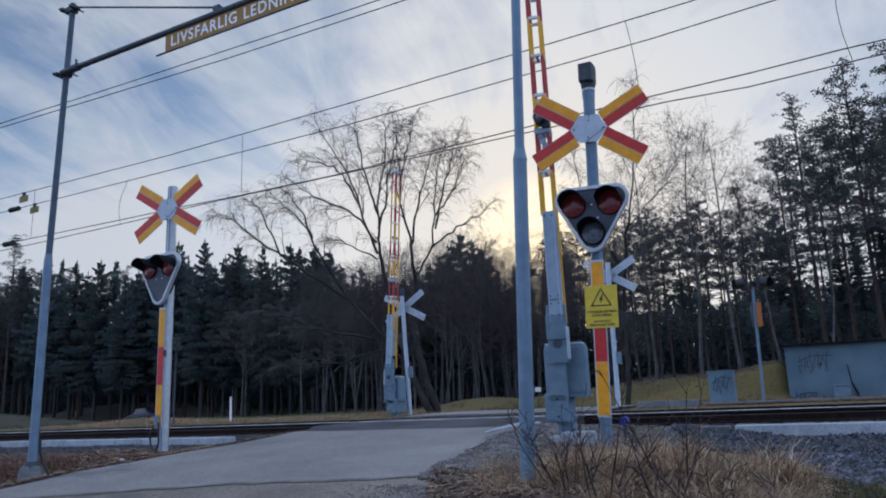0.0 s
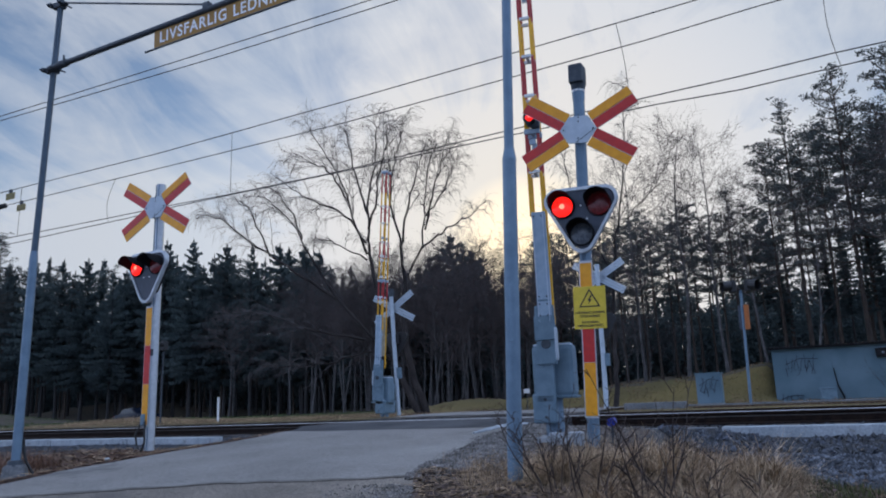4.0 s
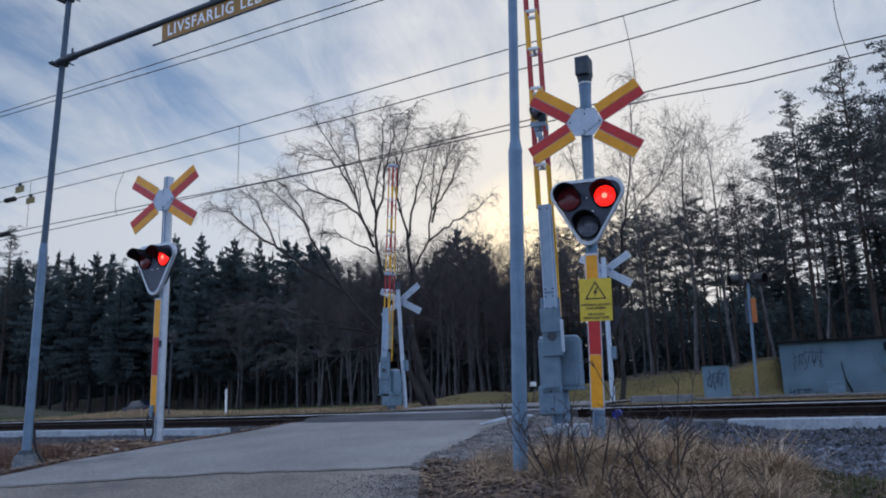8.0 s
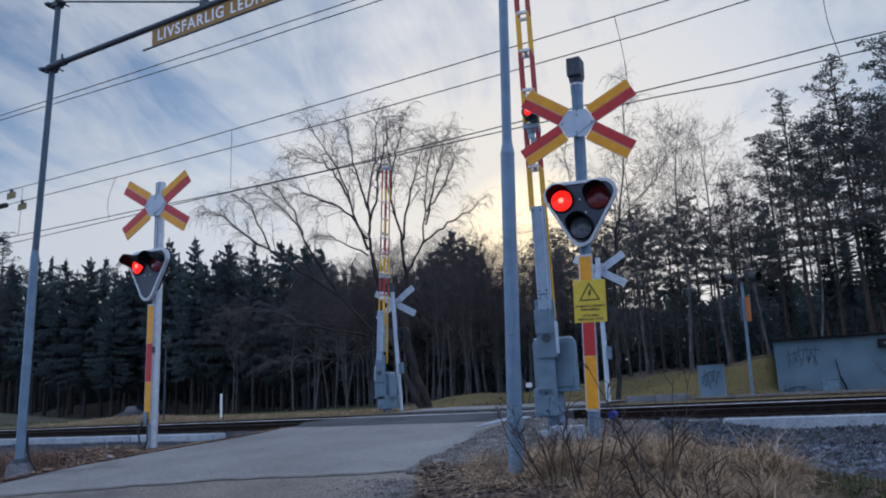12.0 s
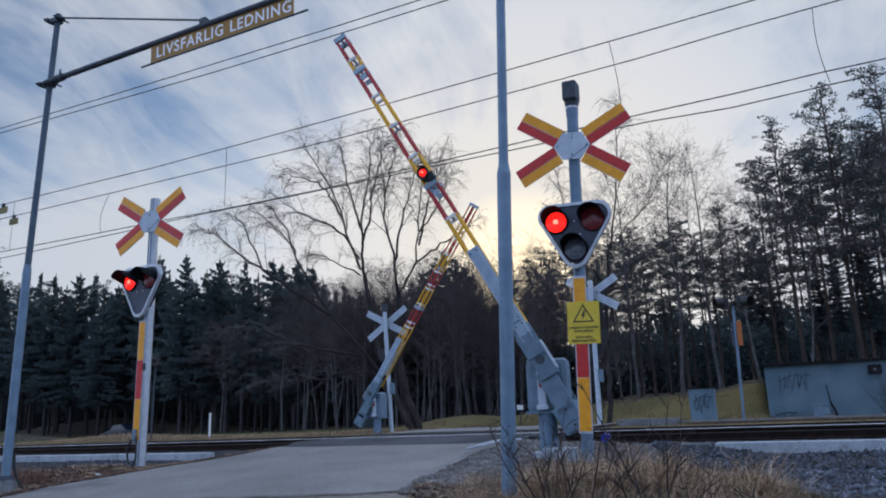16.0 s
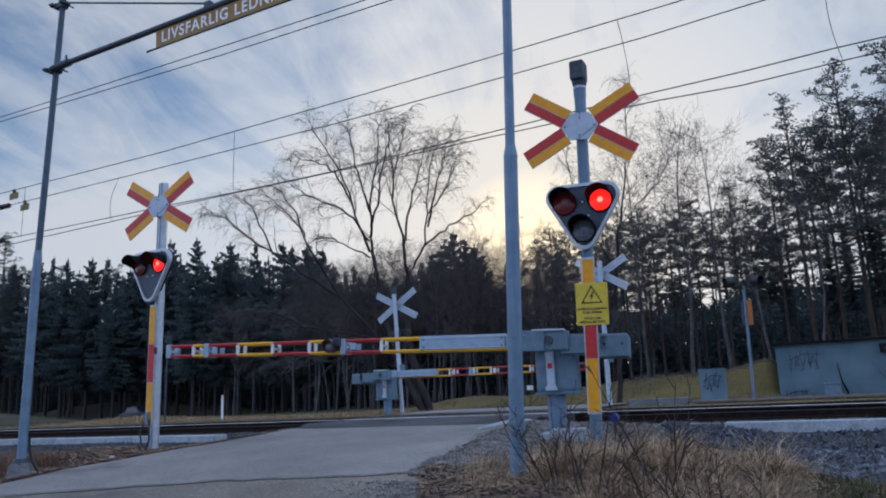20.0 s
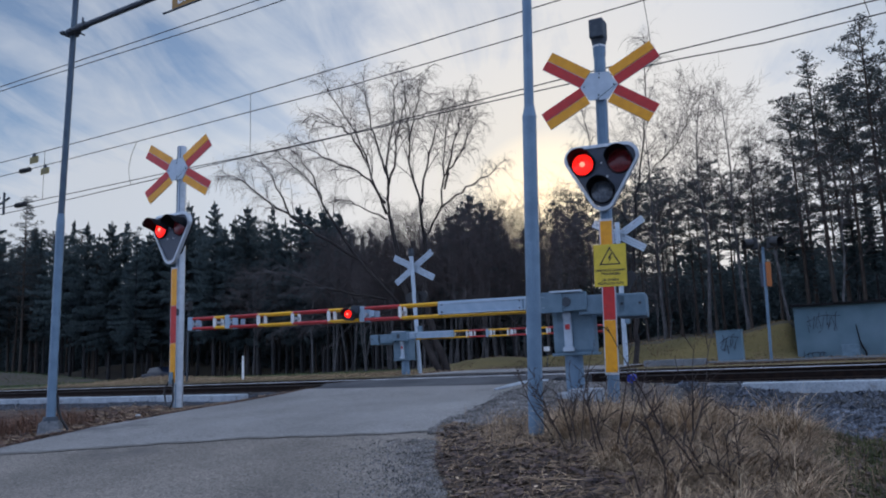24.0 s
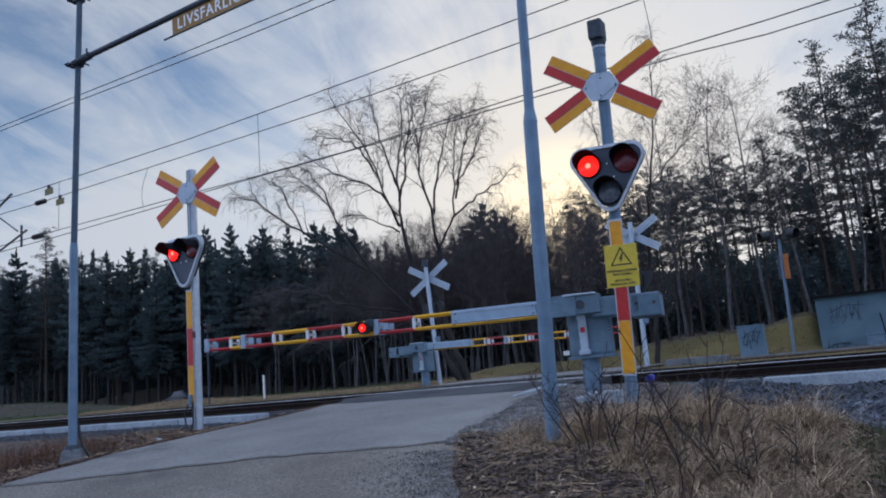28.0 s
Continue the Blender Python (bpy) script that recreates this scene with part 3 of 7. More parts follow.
road_strip("road_old", steps([(-60, -4, 4), (-4, 5.6, 0.24)]), OLD_ASPHALT, "worn gritty old asphalt of the lower road", 0.0, upper=False)
road_strip("road", steps([(3.2, 5.2, 0.2), (5.2, 8.05, 0.2)]), ASPHALT, "smooth grey asphalt rising to the crossing", 0.007)
road_strip("road_by_track", steps([(8.05, 8.8, 0.15)]), DECK_RUBBER, "darker newer asphalt before the rails", 0.006)

# tarred seam where the upper layer ends
v, f = [], []
for i in range(64):
    x = -6.12 + 4.05 * i / 63
    y = seam(x) + 0.05 * noise.noise((x * 3, 0, 0)) + 0.03 * noise.noise((x * 11, 0, 4))
    w = 0.026 + 0.010 * max(0, min(1, (-4.2 - x))) + 0.026 * noise.noise((x * 4, 2, 0)) + 0.014 * noise.noise((x * 17, 2, 0))
    for s in (-1.6, -0.5, 0.5):
        v.append((x, y + s * max(0.003, w), road_z(y + s * w) + 0.0115 + 0.012 * noise.noise((x * 0.8, y * 0.8, 2)) - (0.005 if s < -1 else 0)))
for i in range(63):
    for c in (0, 1):
        f.append((3 * i + c, 3 * i + c + 1, 3 * i + c + 4, 3 * i + c + 3))
tagged(raw("road_seam", v, f, TAR, smooth=True), label="dark tarred seam across the asphalt", category="road", kind="structure")

# beyond the track the road runs on and bends away
v, f = [], []
for j, y in enumerate(steps([(12.9, 22, 0.6)])):
    bend = 0.10 * max(0, y - 15.5) ** 1.7
    for c in range(9):
        x = -7.3 + 4.3 * c / 8 + bend
        v.append((x, y, max(curve(FAR, y), land(x, y) + 0.02) + 0.012))
for j in range(len(v) // 9 - 1):
    for c in range(8):
        f.append((j * 9 + c, j * 9 + c + 1, (j + 1) * 9 + c + 1, (j + 1) * 9 + c))
tagged(raw("road_far", v, f, ASPHALT, smooth=True), label="grey asphalt road beyond the railway track", category="road", kind="structure")

# ---- the crossing deck ----
RAIL_Y = (10.17, 11.63)
deck = empty("crossing_deck", pose(0, 0, 0), "grey rubber and asphalt level crossing deck between the rails", "crossing deck")
for x0, y0, y1 in ((-6.55, 8.8, 10.08), (-6.95, 10.27, 11.53), (-7.4, 11.73, 12.9)):
    n = 4
    for i in range(n):
        w = (-2.55 - x0) / n
        bm = box(x0 + w * (i + 0.5), (y0 + y1) / 2, 0.15, w - 0.012, y1 - y0, 0.20, 0.008)
        part("deck_panel", bm, DECK_RUBBER, deck)

# ---- track ----
track = empty("railway_track", pose(0, 0, 0), "single electrified railway track with rusty rails on concrete sleepers", "railway track")
PROFILE = [(-0.07, 0.0), (0.07, 0.0), (0.07, 0.014), (0.012, 0.032), (0.010, 0.125), (0.034, 0.135), (0.036, 0.163), (0.028, 0.172), (-0.028, 0.172), (-0.036, 0.163), (-0.034, 0.135), (-0.010, 0.125), (-0.012, 0.032), (-0.07, 0.014)]
for y in RAIL_Y:
    bm = bmesh.new()
    ends = [[bm.verts.new((x, y + a, 0.090 + b)) for a, b in PROFILE] for x in (-160, -60, -20, -7.2, -2.5, 10, 40)]
    for a, b in zip(ends, ends[1:]):
        for k in range(len(PROFILE)):
            fc = bm.faces.new((a[k], b[k], b[(k + 1) % len(PROFILE)], a[(k + 1) % len(PROFILE)]))
            fc.material_index = 1 if k == 7 or (k == 8 and y == RAIL_Y[0]) else 0
    bmesh.ops.recalc_face_normals(bm, faces=bm.faces[:])
    part("rail", bm, (RUST, RAIL_TOP), track, "rusty steel rail with a bright polished head")
first = part("sleeper", box(0, 0, 0, 0.26, 2.5, 0.16, 0.02), SLEEPER, track)
first.matrix_basis = pose(-38, 10.9, 0.012)
for i in range(1, 82):
    x = -38 + 0.65 * i
    if not -7.2 < x < -2.4:
        again(first, "sleeper", pose(x, 10.9, 0.012 + 0.004 * math.sin(i * 7.0), 0, 0, 0.4 * math.sin(i * 3.3)), track)

# concrete edging along the ballast
edging = empty("concrete_edging", pose(0, 0, 0), "long pale concrete edging beams beside the track ballast", "kerb")
one = None
for a, b in ((-34, -8.1), (-0.36, 14)):
    n = round((b - a) / 1.98)
    for i in range(n):
        x = a + (b - a) * (i + 0.5) / n
        if one is None:
            one = part("kerb_stone", box(0, 0, 0, 1.96, 0.22, 0.24, 0.012), CONCRETE, edging)
            one.matrix_basis = pose(x, 8.72, 0.005)
        else:
            again(one, "kerb_stone", pose(x, 8.72 + 0.008 * math.sin(i * 2.1), 0.005 + 0.005 * math.sin(i * 4.0), 0, 0.15 * math.sin(i * 1.7)), edging)
part("old_kerb", box(-1.5, 8.74, 0.0, 2.25, 0.2, 0.24, 0.012), OLD_CONCRETE, edging, "dark weathered older kerb beam")
part("old_kerb", box(-7.55, 8.74, -0.07, 1.0, 0.2, 0.22, 0.012), SLEEPER, edging, "dark weathered older kerb beam")
part("kerb_lip", pipe([(-2.93, 7.40, 0.165), (-2.88, 7.70, 0.185), (-2.86, 8.0, 0.20), (-2.80, 8.25, 0.215), (-2.62, 8.40, 0.22)], [0.012, 0.026, 0.030, 0.030, 0.020], 8), CONCRETE, edging, "worn pale concrete lip at the end of the asphalt")
for x0, x1 in ((-30, -7.3), (-2.4, 12)):
    part("guard_strip", box((x0 + x1) / 2, 9.98, 0.200, x1 - x0, 0.03, 0.010, 0.002), SLEEPER, track, "thin worn strip along the rail")


# ---- crossing signals ----
def rounded_triangle(w, h, r, n=6):
    """Outline of a board with its point down, top edge at z = 0."""
    corners = [(-w / 2 + r, -r, 90, 205), (0, -h + r, 205, 335), (w / 2 - r, -r, 335, 450)]
    pts = []
    for cx, cz, a0, a1 in corners:
        for i in range(n + 1):
            a = radians(a0 + (a1 - a0) * i / n)
            pts.append((cx + r * math.cos(a), cz + r * math.sin(a)))
    return pts


def hood(cx, cz, r, y0, length, bm=None):
    """A collar round a lamp that runs out into a peak above it."""
    bm = bm or bmesh.new()
    n = 28
    rows_ = []
    for i in range(n):
        a = 2 * math.pi * i / n
        w = min(1.0, max(0.0, (math.sin(a) + 0.25) / 0.6))
        ln = 0.025 + length * w * w * (3 - 2 * w)
        ring = []
        for rr, yy in ((r, y0), (r, y0 - ln), (r - 0.006, y0 - ln), (r - 0.006, y0)):
            ring.append(bm.verts.new((cx + rr * math.cos(a), yy, cz + rr * math.sin(a))))
        rows_.append(ring)
    for i in range(n):
        a, b = rows_[i], rows_[(i + 1) % n]
        for k in range(3):
            bm.faces.new((a[k], a[k + 1], b[k + 1], b[k]))
    bmesh.ops.recalc_face_normals(bm, faces=bm.faces[:])
    return bm


def crossbuck_arm(parent, angle, mats, length=0.40, start=0.20, width=0.20, y=-0.085):
    """One arm of a cross sign in two bands along its length."""
    turn = pose(0, 0, 0, 0, -angle, 0)
    for band, mat in enumerate(mats):
        z0 = (-width / 2 if band == 0 else 0.0)
        bm = box(start + length / 2, y, z0 + width / 4, length, 0.006, width / 2 - 0.007)
        bmesh.ops.transform(bm, matrix=turn, verts=bm.verts[:])
        part("arm_band", bm, mat, parent)
    bm = box(start + length / 2, y + 0.006, 0, length + 0.004, 0.006, width + 0.002)
    bmesh.ops.transform(bm, matrix=turn, verts=bm.verts[:])
    part("arm_backing", bm, ALU, parent)


def signal_post(base, lean_x, lean_y, rz, plate, bell, front_strip_x, low_lamp=True, cross_z=3.15, head_z=2.53, top=3.62, tilt=0.0, metal=None, visor=0.17, drop=0.0, head_rz=None, head_x=0.0):
    thing = empty("level_crossing_signal", pose(*base, lean_x, lean_y, 0), "level crossing signal with red and yellow cross above red lamps", "crossing signal", "signals at the near side of the track")
    bm = bmesh.new()
    n = 12
    outline = [(0.056 * math.cos(radians(30 * k + 15)) * 1.04, 0.056 * math.sin(radians(30 * k + 15)) * 1.12) for k in range(n)]
    a = [bm.verts.new((x, y, 0.0)) for x, y in outline]
    b = [bm.verts.new((x, y, top)) for x, y in outline]
    for k in range(n):
        bm.faces.new((a[k], a[(k + 1) % n], b[(k + 1) % n], b[k]))
    bm.faces.new(b)
    post = part("post", bm, metal or GALV, thing)
    for sx in (-0.022, 0.022):
        part("groove_lip", box(sx, -0.061, top / 2, 0.008, 0.012, top - 0.02), GALV, post)
    turn = pose(0, 0, 0, 0, 0, rz)
    # banded reflective plate down the post
    x0, w = front_strip_x
    for z0, z1, mat in ((0.35, 0.855, YELLOW), (0.855, 1.34, RED), (1.34, 1.83, YELLOW)):
        bm = box(x0, -0.078, (z0 + z1) / 2 - drop, w - 0.022, 0.006, z1 - z0 - 0.004)
        bmesh.ops.transform(bm, matrix=turn, verts=bm.verts[:])
        part("reflector_band", bm, mat, thing)
    bm = box(x0, -0.071, 1.09 - drop, w, 0.008, 1.52)
    bmesh.ops.transform(bm, matrix=turn, verts=bm.verts[:])
    part("reflector_backing", bm, ALU, thing, "pale aluminium strip behind the coloured bands")
    # cross sign
    cross = part("cross_plate", slab([(0.19 * math.cos(radians(a)), 0.165 * math.sin(radians(a))) for a in (0, 60, 120, 180, 240, 300)], -0.093, -0.079), PALE_PAINT, thing, "pale grey six-sided centre plate of the cross")
    cross.matrix_basis = pose(0, 0, cross_z, 0, tilt, rz)
    for ang, mats in ((31, (RED, YELLOW)), (149, (YELLOW, RED)), (-31, (YELLOW, RED)), (-149, (RED, YELLOW))):
        crossbuck_arm(cross, ang, mats, 0.47, 0.165, 0.205)
    for x, z in ((-0.15, 0), (0.15, 0), (0, 0.085), (0, -0.095)):
        part("bolt", rod((x, -0.100, z), (x, -0.092, z), 0.009, seg=8), DARK_STEEL, cross)
    part("plate_seam", rod((0.172, -0.0935, 0.0), (-0.03, -0.0935, -0.145), 0.003, seg=6), DARK_STEEL, cross, "dark seam where the crossed plates overlap")
    for z in (0.14, -0.14):
        part("plate_slot", box(0.0, -0.094, z, 0.007, 0.003, 0.045), DARK_STEEL, cross)
    # lamp board
    w, h = 0.74, 0.67
    head = part("lamp_board", slab(rounded_triangle(w - 0.05, h - 0.05, 0.12), -0.135, -0.105), HEAD_GREY, thing, "dark rounded triangular lamp board")
    head.matrix_basis = pose(head_x, 0, head_z, 0, 0, rz if head_rz is None else head_rz)
    outer, inner = rounded_triangle(w, h, 0.13), rounded_triangle(w - 0.062, h - 0.066, 0.108)
    inner = [(x, z - 0.031) for x, z in inner]
    bm = bmesh.new()
    rings = [[bm.verts.new((x, y, z)) for x, z in o] for o, y in ((outer, -0.10), (outer, -0.150), (inner, -0.152), (inner, -0.12))]
    n = len(outer)
    for p, q in zip(rings, rings[1:]):
        for k in range(n):
            bm.faces.new((p[k], p[(k + 1) % n], q[(k + 1) % n], q[k]))
    bmesh.ops.recalc_face_normals(bm, faces=bm.faces[:])
    part("rim", bm, ALU, head, "pale grey metal rim of the lamp board")
    bm = slab(rounded_triangle(w - 0.10, h - 0.10, 0.11), -0.10, -0.02)
    part("housing", bm, BLACK, head)
    lamps = {}
    for name, x, z, mat in (("left", -0.182, -0.185, LENS_RED), ("right", 0.182, -0.185, LENS_RED), ("low", 0.0, -0.475, LENS_CLEAR)):
        if name == "low" and not low_lamp:
            continue
        part("hood", hood(x, z, 0.126, -0.135, visor), MATTE_BLACK, head)
        part("lamp_well", rod((x, -0.137, z), (x, -0.136, z), 0.122, seg=24), BLACK, head)
        lamps[name] = lamp_lens(head, (x, -0.155, z - 0.006), 0.106, mat, LENS_LIT if mat is LENS_RED else LENS_WHITE_LIT)
    for x, z in ((0.0, -0.19), (-0.055, -0.33), (0.055, -0.33), ):
        part("screw", rod((x, -0.142, z), (x, -0.134, z), 0.009, seg=8), WHITE, head)
    if bell:
        b = part("warning_bell", box(0, -0.02, 3.765, 0.145, 0.18, 0.20, 0.015, pose(0, 0, 0)), DARK_STEEL, thing, "dark square warning bell on the post top")
        part("bell_collar", rod((0, 0, 3.50), (0, 0, 3.585), 0.064, 0.064, 16), GALV, b)
        part("bell_ring", rod((0, 0, 3.584), (0, 0, 3.602), 0.070, 0.070, 16), WHITE, b)
        part("bell_neck", rod((0, 0, 3.60), (0, 0, 3.68), 0.066, 0.080, 16), DARK_STEEL, b)
    if plate:
        p = part("warning_plate", box(0.035, -0.085, 1.325, 0.315, 0.006, 0.415, 0.002, turn), SIGN_YELLOW, thing, "yellow high voltage warning plate with black triangle")
        bm = bmesh.new()
        tri = [(-0.105, 0.0), (0.105, 0.0), (0.0, 0.18)]
        rings = []
        for k, y in ((1.0, -0.0895), (0.80, -0.0895)):
            cxm, czm = 0.0, 0.06
            rings.append([bm.verts.new((cxm + (x - cxm) * k, y, czm + (z - czm) * k)) for x, z in tri])
        for k in range(3):
            bm.faces.new((rings[0][k], rings[0][(k + 1) % 3], rings[1][(k + 1) % 3], rings[1][k]))
        bmesh.ops.transform(bm, matrix=turn @ pose(0.035, 0, 1.33), verts=bm.verts[:])
        part("triangle", bm, INK, p)
        bolt = [(0.012, 0.115), (-0.022, 0.058), (-0.002, 0.062), (-0.012, 0.022), (0.022, 0.076), (0.004, 0.072), (0.026, 0.112)]
        bm = slab(bolt, -0.0900, -0.0890)
        bmesh.ops.transform(bm, matrix=turn @ pose(0.035, 0, 1.33), verts=bm.verts[:])
        part("lightning_mark", bm, INK, p)
        for text, z, size in (("LIVSFARLIG LEDNING", 1.315, 0.030), ("ÖVER SPÅREN", 1.280, 0.030), ("GÅ EJ NÄRA", 1.222, 0.030), ("NEDFALLEN TRÅD", 1.187, 0.030)):
            t = lettering(text, size, 0, 0, 0, INK, p, 0.0006, bold=0.0009)
            t.matrix_basis = turn @ pose(0.035, -0.0895, z - 0.04, 90, 0, 0)
    return thing, lamps


def lamp_lens(parent, at, r, dark, lit):
    """A round lamp insert with a dark lens on one side and the lit reflector on the other; it turns in its housing."""
    bm = dome(0, 0, 0, r, 0.022)
    for fc in bm.faces:
        fc.material_index = 0
    n0 = len(bm.faces)
    back = bmesh.new()
    dome(0, 0, 0, r, 0.022, back)
    bmesh.ops.rotate(back, cent=(0, 0, 0), matrix=Matrix.Rotation(math.pi, 3, "Z"), verts=back.verts[:])
    me = bpy.data.meshes.new("tmp")
    back.to_mesh(me)
    back.free()
    bm.from_mesh(me)
    bpy.data.meshes.remove(me)
    bm.faces.ensure_lookup_table()
    for fc in bm.faces[n0:]:
        c = fc.calc_center_median()
        fc.material_index = 2 if math.hypot(c.x, c.z) < r * 0.24 and lit is LENS_LIT else 1
    ob = part("lens", bm, (dark, lit, BULB_LIT), parent, "round signal lens", smooth=True)
    ob.matrix_basis = pose(*at)
    ob["at"] = at
    return ob


lamps_right = signal_post((-1.215, 6.4, 0.06), 0.0, 1.9, 4, True, True, (0.008, 0.135), tilt=3.0, drop=0.06)[1]
near_left, lamps_left = signal_post((-6.845, 6.16, 0.08), 0.0, 0.6, 2, False, False, (-0.028, 0.115), False, 3.13, 2.52, 3.46, metal=ALU, visor=0.20, drop=0.035, head_rz=-3, head_x=-0.035)
# cable loop and box at the foot of the roadside signal
part("junction_box", box(-0.03, -0.095, 0.38, 0.05, 0.04, 0.14, 0.01), GREY_PAINT, near_left, "small grey cable box on the post")
part("cable", pipe([(-0.07, -0.1, 0.33), (-0.13, -0.11, 0.2), (-0.11, -0.1, 0.06), (-0.03, -0.1, 0.0), (0.02, -0.1, 0.1), (0.0, -0.09, 0.36)], 0.012), BLACK, near_left, "black loose cable loop")
part("clamp", box(0.02, -0.06, 1.22, 0.05, 0.03, 0.09, 0.005), DARK_STEEL, near_left)


# ---- barriers ----
BOOM_BANDS = [(4.37, 4.72, "r"), (4.20, 4.37, "y"), (3.75, 4.20, "r"), (3.28, 3.75, "y"), (2.80, 3.28, "r"), (2.40, 2.80, "y"), (1.90, 2.40, "r"), (1.40, 1.90, "y")]


FAR_BANDS = [(4.40, 4.95, "r"), (4.10, 4.40, "y"), (3.68, 4.10, "r"), (3.22, 3.68, "y"), (2.80, 3.22, "r"), (2.27, 2.80, "y"), (1.82, 2.27, "r"), (1.10, 1.82, "y")]


def barrier(base, rz, group, bands, fair, spacers, brackets, tags, lamp):
    thing = empty("level_crossing_barrier", pose(*base, 0, 0, rz), "level crossing barrier with red and yellow lattice boom", "barrier", group)
    part("pedestal", rod((0, 0.10, -0.05), (0, 0.10, 0.52), 0.100, 0.098, 20), GALV, thing)
    part("foot", box(0.02, 0.06, -0.01, 0.40, 0.40, 0.24, 0.02), CONCRETE, thing)
    drive = part("drive_box", box(0.035, 0.12, 0.785, 0.45, 0.30, 0.56, 0.055), GREY_PAINT, thing, "grey-blue metal drive housing")
    part("box_lid", box(0.03, 0.12, 1.065, 0.40, 0.25, 0.02, 0.008), PALE_PAINT, drive)
    part("base_flange", box(0.035, 0.12, 0.512, 0.48, 0.33, 0.03, 0.008), GREY_PAINT, drive)
    part("lock_bar", box(-0.02, -0.055, 0.755, 0.085, 0.05, 0.36, 0.012), PALE_PAINT, drive, "pale locking bar on the housing")
    part("lock_label", box(-0.02, -0.083, 0.80, 0.050, 0.004, 0.055), RED, drive)
    part("lock_knob", rod((-0.02, -0.11, 0.925), (-0.02, -0.05, 0.925), 0.045, seg=18), PALE_PAINT, drive)
    part("latch", box(-0.02, -0.07, 0.565, 0.12, 0.06, 0.05, 0.01), PALE_PAINT, drive)
    # the swinging boom: its origin is the shaft
    boom = part("boom", box(-0.10, -0.14, 0.0, 0.62, 0.10, 0.20, 0.012), GREY_PAINT, thing, "swinging lattice boom striped red and yellow")
    part("counterweight_arm", box(0.36, -0.13, -0.04, 0.48, 0.06, 0.20, 0.01), GREY_PAINT, boom)
    part("counterweight_arm", box(0.36, 0.36, -0.04, 0.48, 0.06, 0.20, 0.01), GREY_PAINT, boom)
    weight = part("counterweight", box(0.66, 0.11, -0.065, 0.30, 0.54, 0.24, 0.02), GREY_PAINT, boom, "grey steel counterweight")
    for x in (0.57, 0.75):
        part("bolt", rod((x, -0.175, -0.05), (x, -0.155, -0.05), 0.016, seg=6), DARK_STEEL, weight)
    part("shaft", rod((0, -0.2, 0), (0, 0.40, 0), 0.05, seg=14), DARK_STEEL, boom)
    part("clamp_plate", box(-0.17, -0.195, 0.0, 0.26, 0.02, 0.22, 0.006), GREY_PAINT, boom)
    part("clamp_cap", box(0.0, -0.16, 0.108, 0.34, 0.12, 0.022, 0.010), PALE_PAINT, boom)

    def high(s):
        return 0.092 - 0.012 * (s - 0.2) / 4.6

    for y in (-0.14, 0.02):
        for side in (1, -1):
            for s0, s1, k in bands + [(0.20, bands[-1][0] + 0.05, "y")]:
                if y < 0 and s0 < 0.9:
                    continue
                if y > 0:
                    s0, s1 = s0 + 0.02, s1 + 0.02
                bm = rod((-s0, y, side * (high(s0) - 0.02)), (-s1, y, side * (high(s1) - 0.02)), 0.018, 0.017, 8)
                part("boom_rail", bm, BOOM_RED if k == "r" else BOOM_YELLOW, boom, smooth=False)
        for s in spacers:
            part("spacer", box(-s, y, 0, 0.035, 0.03, 2 * high(s) - 0.02, 0.004), WHITE, boom)
        for s in brackets:
            part("bracket", box(-s, y, 0, 0.065, 0.045, 2 * high(s) + 0.004, 0.008), FAIRING, boom)
        for s in tags:
            part("stiffener", box(-s, y, 0, 0.065, 0.012, 0.075, 0.004), FAIRING, boom)
    for s in (1.0, *spacers[::2], *brackets):
        part("tie", box(-s, -0.06, 0, 0.03, 0.18, 0.03), ALU, boom)
    # flat fairing over the thick end
    fairing = part("fairing", box(-0.23 - fair / 2, -0.168, 0.012, fair, 0.060, 0.148, 0.010), FAIRING, boom, "pale blue-grey smooth metal fairing")
    part("fairing_lip", box(-0.23 - fair / 2, -0.200, 0.062, fair, 0.010, 0.010), PALE_PAINT, fairing)
    part("fairing_lip", box(-0.23 - fair / 2, -0.200, -0.052, fair, 0.010, 0.008), PALE_PAINT, fairing)
    part("fairing_joint", box(-0.46, -0.168, 0.004, 0.02, 0.068, 0.136), GREY_PAINT, fairing)
    for s in (0.30, 0.42, 0.50, fair + 0.18):
        for z in (0.045, -0.036):
            part("rivet", rod((-s, -0.205, z), (-s, -0.196, z), 0.010, seg=6), DARK_STEEL, fairing)
    lens = None
    if lamp:             # warning lamp on the boom
        shell = part("boom_lamp", rod((-2.50, -0.245, 0.0), (-2.50, -0.10, 0.0), 0.070, 0.074, 20), BLACK, boom, "round black warning lamp on the boom")
        part("lamp_rim", hood(-2.50, 0.0, 0.074, -0.235, 0.05), BLACK, shell)
        part("lamp_clamp", box(-2.44, -0.16, 0.05, 0.10, 0.09, 0.09, 0.01), DARK_STEEL, shell)
        lens = lamp_lens(boom, (-2.50, -0.252, 0.0), 0.046, LENS_CLEAR, LENS_LIT)
    return thing, boom, lens


